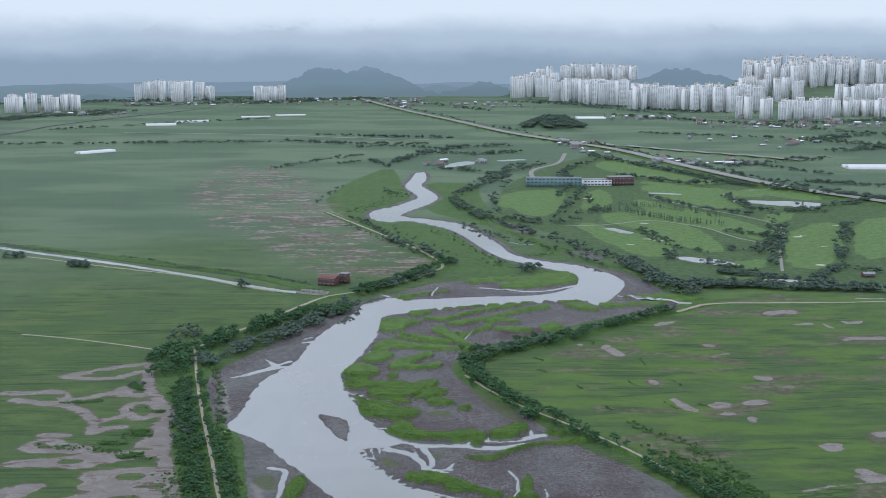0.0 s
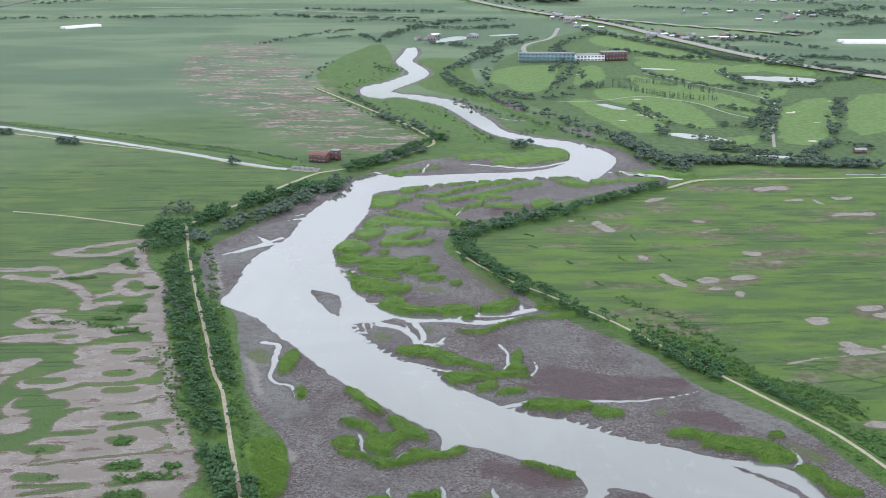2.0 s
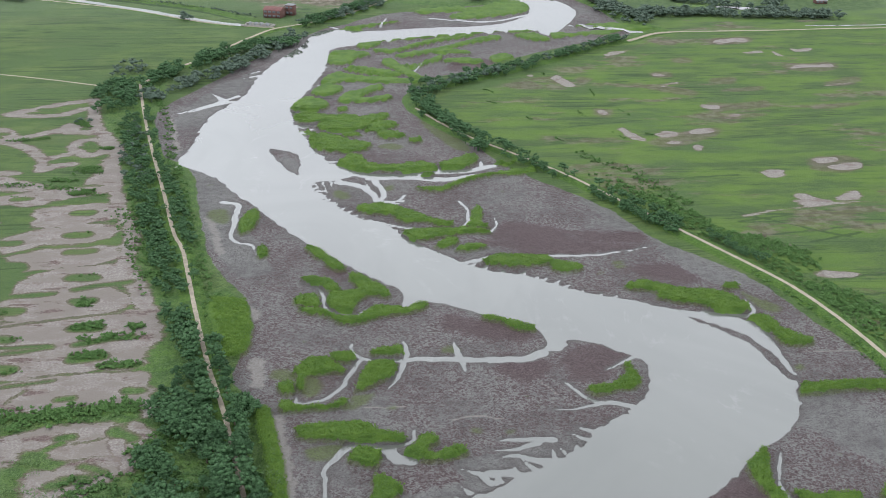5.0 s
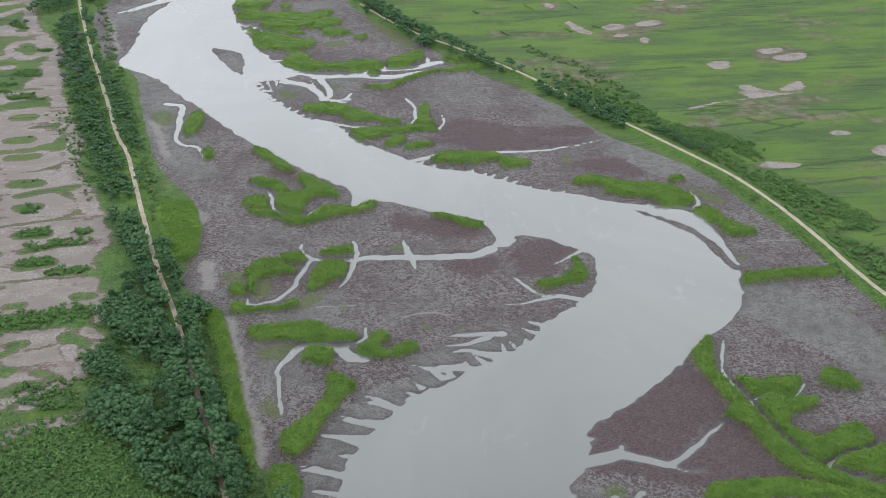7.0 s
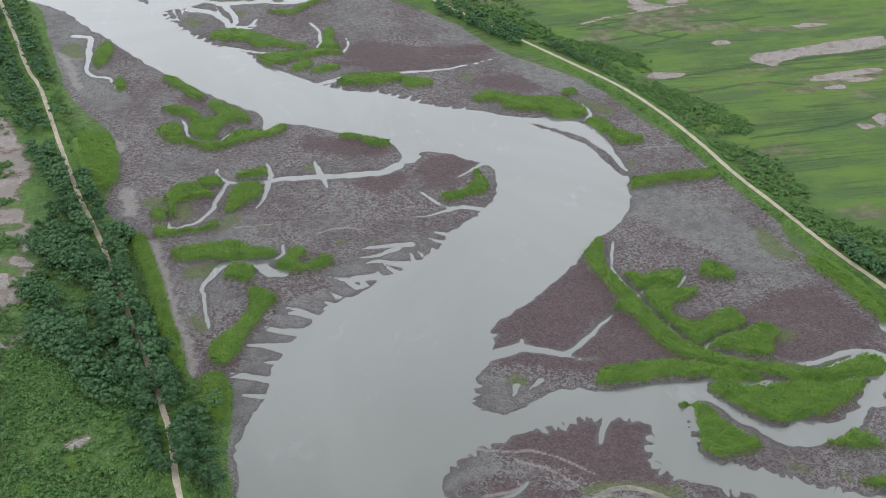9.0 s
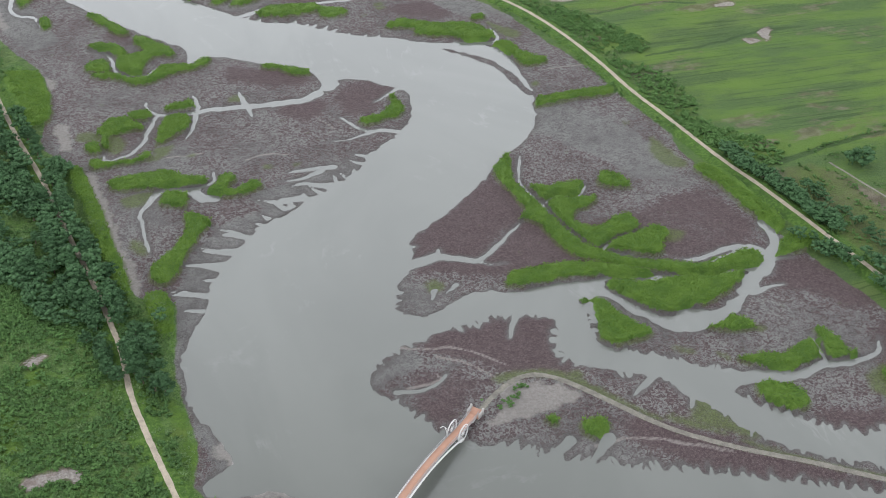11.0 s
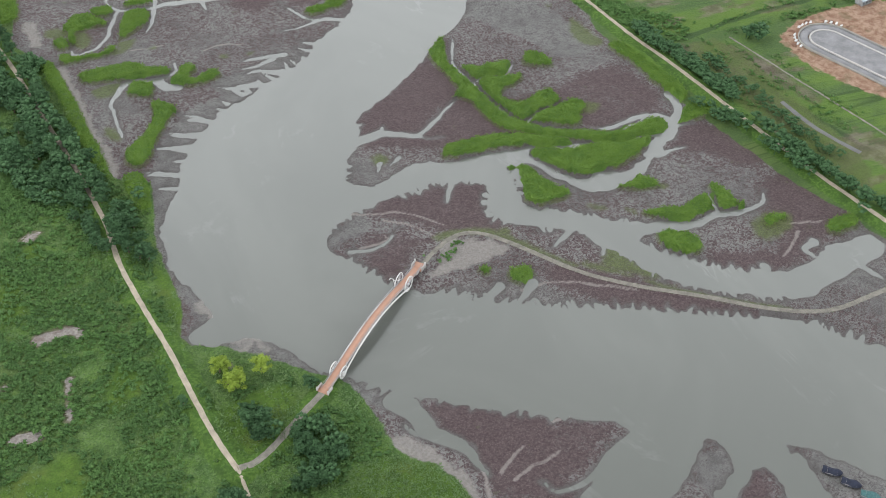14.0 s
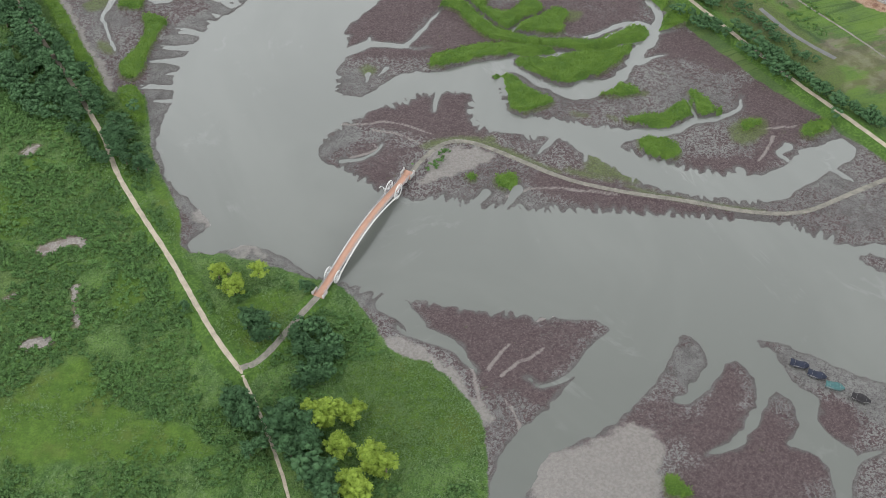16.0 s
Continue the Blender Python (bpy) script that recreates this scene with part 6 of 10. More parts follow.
sand_rill(0.5, 0.3, [(218.2, 165.7), (205.3, 155.6)])
sand_rill(0.5, 0.3, [(105.1, 168.9), (117.8, 169.3), (128.5, 164.5), (145.5, 154.9)])
sand_rill(0.5, 0.3, [(212.8, 172.3), (229.5, 168.7)])
sand_rill(0.5, 0.3, [(73.9, 90.8), (84.3, 94.7), (91.4, 97.3)])
sand_rill(0.5, 0.3, [(70.3, 94.4), (78.4, 100.3), (81.5, 103)])
sand_rill(0.5, 0.3, [(64.1, 82.4), (65.3, 91.3), (66.5, 100.5)])
sand_rill(0.5, 0.3, [(72.3, 68.5), (72.6, 81.9)])
sand_rill(0.5, 0.3, [(94, 109.1), (102.3, 109.1)])
sand_rill(0.4, 0.3, [(20.4, 359.8), (29, 362.1), (39.3, 359.7)])
sand_rill(0.4, 0.3, [(-46.2, 341), (-51, 352.5)])
sand_rill(0.4, 0.3, [(-12.8, 369.5), (4.1, 369.7)])
sand_rill(0.4, 0.3, [(60.7, 376), (53.7, 389.9)])
sand_rill(0.4, 0.3, [(164.8, 406.1), (193.2, 404)])
silt_shape([(71.4, 52.5), (81.6, 54.4), (95.7, 56.1), (100.4, 53.5), (108.7, 50.7), (107.7, 42.4), (103.3, 31.5), (65.4, 44.2)])
meadow_shape([(-94.1, 124.6), (-83.5, 130.1), (-72.5, 138.1), (-59.4, 142.3), (-53.9, 143), (-53, 134.1), (-49, 121.1), (-39.9, 109.1), (-28, 105.2), (-18.8, 87.1), (-94.5, 111.8)])
meadow_shape([(-78.1, 237.6), (-71.9, 234.9), (-67.4, 224.4), (-63.9, 215.4), (-69.5, 208.1), (-75.7, 205.6), (-79.6, 206.9)])
meadow_shape([(-64.8, 247.3), (-59.4, 247.6), (-57.7, 240.9), (-62.5, 235.1), (-65.5, 237.4)])
meadow_shape([(-39.6, 176.5), (-33.3, 171.6), (-30.6, 162.5), (-39.4, 154.7), (-43.9, 156.2), (-42.7, 166.5)])
meadow_shape([(-20.3, 220.4), (-14.3, 216.8), (-14.7, 200.9), (-10.1, 190.2), (-14.5, 182.7), (-17.1, 192.5), (-20.3, 205.9)])
meadow_shape([(4.9, 150.9), (16.7, 149.8), (15.7, 136.8), (7.6, 126.6), (-5, 120.9), (-9, 129.6), (-10, 145.2)])
meadow_shape([(-106.9, 310.9), (-96.6, 312.8), (-81.5, 308.1), (-80.6, 302), (-94, 299.2), (-103.7, 296)])

ditch(7, 7, [(-500, 1270), (-348.7, 1183), (-250.5, 1126), (-177.4, 1084), (-117.1, 1026)])
fairway_shape([(276.5, 2117.6), (333.4, 2221.1), (350.2, 2060.4), (399.8, 1954.2), (423.9, 1889.2), (377.5, 1842.9), (320.1, 1937.2), (274.4, 2023.4)])
fairway_shape([(321.8, 1784.6), (368.7, 1798.9), (434.9, 1743.6), (478.9, 1685.2), (454, 1654.2), (387.4, 1684.9), (335.3, 1716.8)])
fairway_shape([(247.9, 1514.2), (293.8, 1499.2), (352.5, 1405.2), (400.5, 1354.1), (426.5, 1396.6), (401.3, 1333.9), (346.7, 1354), (292.4, 1418.4), (243.7, 1464.7)])
fairway_shape([(188.2, 1374.4), (224.4, 1345.5), (254.8, 1294.7), (250.3, 1223.3), (230.7, 1200), (201.2, 1240.3), (184, 1294.5), (173.4, 1333.2)])
fairway_shape([(239.5, 1396.1), (279.5, 1353.8), (312.7, 1294.8), (305.1, 1223.4), (281.5, 1213.3), (260.3, 1258), (240.2, 1321.5)])
fairway_shape([(288.8, 1144.2), (327.2, 1181), (337.3, 1174.7), (324.3, 1138.3), (290.9, 1129.5)])
fairway_shape([(420.1, 1375.1), (488.9, 1396.8), (451.2, 1276.6), (391.7, 1144.4), (367.2, 1121.1), (347.1, 1138.4), (374.1, 1240.7)])
fairway_shape([(517.6, 1419), (560, 1442), (471.3, 1207.1), (448.4, 1207.1), (467.2, 1295.2)])
fairway_shape([(88, 1683.8), (192, 1763.2), (155.8, 1529.4), (127.6, 1464.3), (97.1, 1498.5)])

red_shape([(218.1, 198), (236.3, 199.6), (239.8, 177.3), (240.6, 163.7), (222, 156.7), (204.1, 149.9), (181.8, 153.9), (175.7, 163.3), (181.7, 166), (199.5, 157.4), (213.5, 165.6), (212, 179.1)])
red_shape([(176.2, 282.8), (195, 295.3), (202.2, 281.5), (205.5, 260.6), (192.1, 254.2), (180, 255.9), (170.4, 263)])
creek(1.7, 1.3, [(138.9, 246.4), (147.3, 243), (156.1, 240.7), (165.9, 240.7), (176.9, 237.7), (187.5, 239.2), (195.7, 237.8)])
creek(1.5, 0.9, [(143.9, 262.7), (148, 266.8), (153.6, 268.4), (159.3, 270), (163.8, 271.5)])
creek(1.4, 0.7, [(132.4, 298.8), (136.4, 301.6), (140.8, 303), (144.3, 298.2), (149.2, 300.8), (152, 306.9)])
meadow_shape([(22.7, 109.5), (38.3, 110.4), (49, 107), (57.1, 95.9), (60.6, 80.8), (60.4, 72), (55.3, 63), (20.7, 74.2), (26.2, 87.6)])
bare_shape([(222, 300.4), (234.1, 296.7), (240.6, 287.4), (233.7, 284.8), (223.8, 292.6)])
bare_shape([(237.6, 276.5), (246, 271.6), (246.4, 262.4), (238.2, 267.2)])
bare_shape([(238.7, 258.2), (252.7, 249.5), (257.6, 235.2), (241.9, 240)])
bare_shape([(238.1, 228.9), (247.3, 218.1), (236.9, 213.6), (232.4, 218.8)])
bare_shape([(246.3, 292.9), (256, 289.9), (266.1, 263.1), (272.2, 237), (266.1, 235.9), (256.7, 266)])
ditch(0.9, 0.9, [(237, 288.5), (248.6, 266.3), (257.9, 240.1), (269.8, 205.3)])
ditch(1.4, 1.2, [(236.3, 300.9), (269.8, 309.9), (304.8, 313.4), (345.7, 320.3)])

bar_shape([(-76.5, 677.9), (-66.2, 671.1), (-57.1, 664.5), (-53.9, 647.7), (-54.1, 624), (-62.2, 635.9), (-69.8, 654.2)])
creek(5, 1.2, [(-105.1, 779.9), (-116.4, 775.9), (-126.7, 766.4), (-134.9, 757.1), (-143.6, 752)])
creek(3, 0.6, [(-116.4, 775.9), (-122.3, 790.3), (-128.8, 802.2)])
creek(4, 0.6, [(-113.7, 655.2), (-121.1, 649.2), (-128.1, 641.3)])
creek(3, 0.5, [(-98.5, 848.6), (-108.4, 842.3), (-116.4, 839.2)])
creek(3, 0.5, [(-96.9, 862), (-105.6, 855.4), (-110, 848.9)])
bar_shape([(-48.3, 610.8), (-40.8, 617.1), (-27.9, 616.8), (-14.9, 607.3), (-11.6, 598.2), (-14.5, 585.2), (-11.2, 572.5), (-14, 560.5), (-19.8, 559), (-29.5, 578.8), (-39.6, 596.2)])
creek(6, 1, [(-31, 614.1), (-18.1, 607.4), (-11.5, 593.8), (-9.9, 583.4), (0.8, 581.5), (7, 584.7)])
creek(2.4, 0.4, [(-9.9, 583.4), (-13.2, 598.3), (-15.7, 613.8)])
creek(2, 0.4, [(2.4, 584.8), (5.5, 591.7), (7.7, 593.4)])
silt(1.6, 1.6, [(-147, 739), (-138.9, 707.9), (-130.2, 673.5)])
silt(1.6, 2, [(-96.5, 561.3), (-90.2, 538.2), (-84.4, 516.7)])
silt(1.2, 1.6, [(-87.8, 493.7), (-79.1, 478), (-67, 463.1), (-59.9, 443.7)])
creek(1.8, 0.3, [(-43.6, 610.7), (-41.6, 598.9)])
creek(1.8, 0.3, [(-40, 614.3), (-37.9, 598.8)])
creek(1.8, 0.3, [(-36, 617), (-34.3, 603.2)])
creek(1.8, 0.3, [(-31.2, 617.9), (-29.3, 603.1)])
creek(1.8, 0.3, [(-46.4, 605.3), (-35.9, 585.7)])
creek(1.8, 0.3, [(-39.5, 594.4), (-29.3, 572.9)])
creek(1.8, 0.3, [(-32.6, 580.5), (-24.5, 567.1)])

creek(4, 0.8, [(-72.1, 718.6), (-57.5, 718.2), (-49.8, 724.2)])
creek(3.4, 0.6, [(-63.7, 703.9), (-49.3, 704.8), (-34.9, 704.5), (-20.5, 704.2), (-16.2, 710.1)])
creek(4, 0.8, [(-71.8, 749.1), (-55.8, 748.7), (-43.8, 752.5)])
creek(3, 0.6, [(-67.3, 828.5), (-54.2, 818.8), (-39.9, 821.7)])
creek(3, 0.6, [(-64, 873.4), (-48.6, 871.3), (-24.1, 853.7), (-6.9, 840.1)])
creek(4, 0.8, [(-60.2, 786.1), (-46.2, 784.3), (-34.3, 782.6)])
creek(2.4, 0.8, [(16.8, 859.6), (20, 869.8), (26, 880.2)])

silt_shape([(87.2, 202.9), (97.3, 200.8), (106.5, 196), (108.7, 190), (99, 186.9), (90.1, 185.7), (79.2, 184), (75.8, 186.6), (83.7, 191.6), (83.5, 197.8)])
sparse_shape([(81.8, 206.2), (95, 207), (104.9, 203.9), (111.3, 197.1), (120.3, 186.4), (130.5, 174.1), (128, 173.4), (115.9, 186.3), (105.4, 198.9), (96, 203.4), (84.8, 202.1)])
sparse_shape([(231.6, 296.4), (253.5, 297), (259.9, 252.3), (267.2, 194.3), (255, 172.6), (250.3, 192.1), (242.2, 221.7), (234.7, 251.3)])
bare_shape([(230.5, 294.3), (240.8, 296), (240.3, 291.2), (229.2, 288.8)])
bare_shape([(240, 276.9), (248.3, 276.6), (245.9, 264.4), (249.3, 255.6), (238.1, 257.7), (238.2, 268.1)])
bare_shape([(243.3, 240), (255.2, 241.8), (255, 232.1), (258.2, 224), (256.8, 215.1), (251, 221), (244.3, 230)])
sparse_shape([(148.4, 161.2), (160.9, 151.5), (175, 141.5), (194.3, 129.9), (191.8, 129.3), (169.2, 142.7), (153.5, 153.8)])
silt(1.4, 1.2, [(0.3, 168.2), (4.9, 171), (8.4, 172.8), (11.4, 167.4)])
red_shape([(123.1, 292), (130.9, 283.7), (150.5, 280.1), (169, 283.7), (193.1, 293.9), (199.7, 271.2), (205, 256.9), (185.4, 250.9), (169.1, 250.7), (155.3, 265.9)])
red_shape([(85.7, 231.4), (95.8, 235), (111.1, 230.9), (109.1, 219.4), (110.9, 209.1), (96.2, 207), (87.7, 213.3), (76.3, 222.8)])

# banks and the ways on them
HIGHWAY = [(-522.2, 5273), (-154.6, 3778), (25.2, 3235), (157.2, 2775), (268.3, 2539), (362.1, 2339), (422.2, 2068), (475.9, 1875), (524.5, 1728), (611.3, 1579), (694.6, 1453)]
EXPRESSWAY = [(268.3, 2539), (379.7, 2455), (476.6, 2339), (570.5, 2255), (669.7, 2146)]
WEST_ROAD = [(-1113, 2433), (-1056, 2754), (-1031, 3087), (-955.8, 3356), (-853.4, 3619), (-772.1, 3926)]
CROSS_ROAD = [(-777.4, 2820), (-522.7, 2785), (-382, 2750), (-214.2, 2669), (-30.9, 2623)]
DITCH_TRACK = [(257, 296.2), (266.4, 264.1), (275, 236.7), (282.2, 214.6), (287.4, 193.8)]
BASIN_X0, BASIN_Y0, BASIN_X1, BASIN_Y1 = 299.4, 279.7, 319.5, 235.8
SHED_X, SHED_Y = 333.6, 303.5
CANAL = [(-492.2, 1247), (-445.5, 1217), (-340.2, 1156), (-273.7, 1112), (-216.9, 1072), (-163.5, 1031), (-125.6, 1012)]
CART_PATH_A = [(149.3, 1395), (205.9, 1404), (262.6, 1449), (320.2, 1386), (336.2, 1312), (358.5, 1275)]
CART_PATH_B = [(334.2, 1114), (367.3, 1239), (418.8, 1394), (395.4, 1463), (354.4, 1538), (298.3, 1652)]
CLUB_ROAD = [(148.1, 1870), (149.5, 1976), (166.1, 2038), (213.7, 2114), (244.2, 2306)]
FAR_CREEKS = [([(122.3, 1049), (96.8, 1025), (76, 1021), (51.1, 1031), (33.4, 1038)], 4), ([(73.9, 1279), (92.8, 1261), (100.4, 1265)], 3), ([(155.3, 1005), (177.7, 989.3), (195.4, 977.9), (215.1, 973.2)], 5), ([(-10.1, 1004), (-5.3, 1039)], 2), ([(-47.4, 1000), (-55.3, 1009)], 3), ([(362.6, 992.6), (406.3, 991.8), (447.9, 993.3)], 3)]
HILL_ROAD = [(-163.4, 5256), (-155.3, 5926), (-154.6, 6505)]
LEFT_PATH = [(-182, 819.9), (-173.6, 782.2), (-159.2, 721.7), (-142.6, 658.3), (-121.9, 582.1), (-109.8, 534.6), (-102.5, 517.9), (-93.2, 478.4), (-84, 440.3), (-73.4, 398.7), (-62.5, 364), (-51.8, 320.3), (-42.7, 286), (-38.4, 266.2), (-34.2, 247.9), (-32.7, 226.3), (-26.9, 200.6), (-20.5, 176.2), (-15.2, 149.6), (-11, 131), (-6.8, 119)]
BRIDGE_LANE = [(-6.8, 119.5), (-1.9, 120.3), (4.7, 124.2), (17.1, 135.4), (26.1, 142.7)]
FORK_TRAIL = [(-6.4, 115.5), (-4.7, 103.7), (-3.6, 92), (-2.6, 76.6), (-2.9, 64.4)]
RIGHT_PATH = [(15.1, 751), (29.2, 718.3), (45.8, 688.1), (70.9, 654.6), (99, 614.1), (111.3, 591.1), (169, 483.6), (179.6, 461.5), (187.6, 434.9), (194.6, 401.9), (198.5, 372.3), (205.7, 342.5), (212.9, 307.2), (220.4, 282.9), (240.8, 193.3), (246.7, 174.4), (252.3, 156.2), (257.4, 136.6), (268.3, 98.5)]
SPIT_PATH = [(73.1, 190), (80.4, 196.6), (87.9, 201.9), (95.7, 204.1), (103.7, 200), (113.7, 188.7), (129.4, 169.2), (147.1, 156.2), (165.6, 145.8), (183, 134), (195.9, 127.5), (208.3, 124.3), (227.3, 127.6), (254.5, 131.5)]
NORTH_PATH = [(-181.1, 819.9), (-171.4, 852.2), (-147.6, 892.2), (-127.2, 944), (-108, 986.1), (-100.2, 997.1)]
JUNCTION_ROAD = [(195, 938.2), (232.5, 973.3), (282.1, 972.4), (341.9, 975.7), (401.2, 979), (467.8, 982.2)]
CORNER_DIKE = [(15.1, 751), (10.8, 776), (20.1, 800.9), (45.1, 814.3), (99.1, 855.9), (161.2, 918.8), (196.2, 944.3), (234.5, 977.6)]
NORTH_DIKE = [(-100.2, 997.1), (-75.7, 1015), (-46.6, 1043), (-16.3, 1094), (5.5, 1135), (-30.4, 1239), (-86, 1358), (-152.6, 1501)]
EAST_DIKE = [(234.5, 977.6), (209.4, 1026), (182.4, 1118), (145.7, 1184), (95.2, 1297), (49.9, 1464), (24, 1647)]
CANAL_ROAD = [(-435.9, 1189), (-334, 1133), (-241.4, 1088), (-162.2, 1022), (-102.2, 1003)]
CANAL_NORTH_BANK = [(-458.3, 1254), (-348.7, 1187), (-250.5, 1132), (-177.4, 1090), (-117.1, 1026)]
FIELD_LANE = [(-325.4, 866.2), (-268.5, 848.4), (-197.5, 815.1)]
PATCH_LANE = [(177.9, 546.4), (206.1, 554.1), (238.3, 561.4), (281.6, 576.5)]
for line in (LEFT_PATH, RIGHT_PATH, NORTH_PATH, CORNER_DIKE, NORTH_DIKE, EAST_DIKE):
    dike(line, 2.4, 2.6, 0.42)
dike(SPIT_PATH, 1.0, 1.3, 0.5, -0.35)
dike(BRIDGE_LANE, 1.8, 2.0, 0.4)
dike(JUNCTION_ROAD, 1.6, 2.6, 0.4)
dike(CANAL_ROAD, 1.5, 2.4, 0.4)
dike(CANAL_NORTH_BANK, 1.6, 4.0, 0.3)
dike(HIGHWAY, 5.0, 14, 0.5)
dike(EXPRESSWAY, 5.0, 12, 0.5)
dike(WEST_ROAD, 2.0, 10, 0.5)

for line in (LEFT_PATH, RIGHT_PATH, BRIDGE_LANE, FORK_TRAIL, SPIT_PATH):
    strip("way", 0, 0, line)
ZONES["water"] = np.minimum(ZONES["water"], -ZONES["bar"])
near_line = np.interp(GY, [p[1] for p in LEFT_PATH[::-1]], [p[0] for p in LEFT_PATH[::-1]])
ZONES["rank"] = np.maximum(ZONES["rank"], np.clip(np.minimum(850 - GY, np.interp(GY, [400, 470], [62, 22]) - np.abs(GX - near_line + np.interp(GY, [400, 470], [18, 4]))), FAR, 60))
ZONES["rank"] = np.maximum(ZONES["rank"], np.clip(np.minimum(185 - GY, 80 - GX), FAR, 60))
ZONES["scrub"] = np.clip(np.minimum(1200 - GY, GX - np.interp(GY, [100, 480, 750, 980], [265, 172, 20, 230])), FAR, 60)
ragged = (lumps(GX, GY, 2.1, 8) - 0.5) * 1.5 + (lumps(GX, GY, 3.6, 1) - 0.5) * 1.2 + (lumps(GX, GY, 11, 2) - 0.5) * 0.8
ragged *= smooth(GY, 1600, 900)
# how far the painted haze takes over the ground colour, growing with distance
ZONES["plain_haze"] = np.clip((GY - 1230) * 0.075 + (lumps(GX, GY, 160, 9) - 0.5) * 24, FAR, 60)
SHORE = np.minimum(-ZONES["water"] + ragged, -ZONES["creek"] + ragged * 0.22)
ZONES["water"] = np.maximum(ZONES["water"], ZONES["creek"])
flat_z = np.clip(SHORE * 0.16, -0.9, 0.34) + 0.22 * smooth(SHORE, 3, 25) + (lumps(GX, GY, 6, 3) - 0.5) * 0.12 * smooth(SHORE, 1, 5)
field_z = 1.0 + (lumps(GX, GY, 24, 4) - 0.5) * 0.35 + (lumps(GX, GY, 5, 5) - 0.5) * 0.18
ZONES["marsh"] = np.where(GY > 1010, np.maximum(ZONES["marsh"], ZONES["water"] + 7), ZONES["marsh"])
is_flat = smooth(ZONES["marsh"], -5, 1)
GZ = field_z * (1 - is_flat) + flat_z * is_flat
GZ = np.where(SHORE < 6, np.minimum(GZ, np.clip(SHORE * 0.3, -0.9, 9)), GZ)
reed_on = smooth(ZONES["reed"] + (lumps(GX, GY, 2.6, 6) - 0.5) * 0.7, -0.3, 0.7) * smooth(SHORE, 0.0, 1.2)
GZ += reed_on * (1.8 + 0.6 * lumps(GX, GY, 3.1, 7))
GZ = np.maximum(GZ, LIFT)
# rising ground under the far towers, and a wooded knoll on the plain
GZ += 62 * smooth(GY, 4080, 4520) * smooth(GX, 900, 1150) + 58 * smooth(GY, 4560, 4720) * smooth(np.abs(GX - 630), 420, 180)
GZ += 27 * np.exp(-(((GX - 284) / 62) ** 2 + ((GY - 2990) / 70) ** 2) ** 1.6)


def ground_z(x, y):
    """Height of the ground at a place."""
    i = int(np.clip(np.searchsorted(XS, x) - 1, 0, len(XS) - 2))
    j = int(np.clip(np.searchsorted(YS, y) - 1, 0, len(YS) - 2))
    u, v = (x - XS[i]) / (XS[i + 1] - XS[i]), (y - YS[j]) / (YS[j + 1] - YS[j])
    return float((GZ[j, i] * (1 - u) + GZ[j, i + 1] * u) * (1 - v) + (GZ[j + 1, i] * (1 - u) + GZ[j + 1, i + 1] * u) * v)


def zone_at(name, x, y):
    i, j = np.clip(np.searchsorted(XS, x), 0, len(XS) - 1), np.clip(np.searchsorted(YS, y), 0, len(YS) - 1)
    return ZONES[name][j, i]


def mesh_of(name, verts, faces):
    """A mesh from arrays of corners and of faces with as many corners each."""
    verts, faces = np.asarray(verts, np.float32), np.asarray(faces, np.int32)
    me = bpy.data.meshes.new(name)
    k = faces.shape[1]
    me.vertices.add(len(verts))
    me.vertices.foreach_set("co", verts.ravel())
    me.loops.add(faces.size)
    me.loops.foreach_set("vertex_index", faces.ravel())
    me.polygons.add(len(faces))
    me.polygons.foreach_set("loop_start", np.arange(0, faces.size, k, dtype=np.int32))
    me.update(calc_edges=True)
    return me


def grid_faces(nx, ny):
    a = (np.arange(ny - 1)[:, None] * nx + np.arange(nx - 1)[None]).ravel()
    return np.stack([a, a + 1, a + nx + 1, a + nx], 1)


me = mesh_of("ground", np.stack([GX, GY, GZ], -1).reshape(-1, 3), grid_faces(len(XS), len(YS)))
me.polygons.foreach_set("use_smooth", np.ones(len(me.polygons), bool))
for key in ("marsh", "reed", "sand", "pan", "pan_green", "field_mud", "fairway", "bunker", "earth", "dike", "rank", "scrub", "seablite", "silt", "plain_haze", "ooze", "golf", "sparse", "bare", "ditch", "meadow", "rill"):
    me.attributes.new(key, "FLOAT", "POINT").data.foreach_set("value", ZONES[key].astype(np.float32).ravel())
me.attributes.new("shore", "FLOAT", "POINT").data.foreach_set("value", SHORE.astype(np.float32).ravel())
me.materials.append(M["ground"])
tagged(new("ground", me), "tidal flats, reed beds and green fields by a river", "ground", kind="structure")

# the river's surface, one level sheet in the hollows of the ground
wx, wy = np.linspace(-900, 900, 40), np.linspace(-60, 2300, 50)
gx, gy = np.meshgrid(wx, wy)
me = mesh_of("river_water", np.stack([gx, gy, gx * 0], -1).reshape(-1, 3), grid_faces(40, 50))
me.materials.append(M["water"])
tagged(new("river_water", me), "grey silty tidal river with slow swirls", "water", kind="structure")


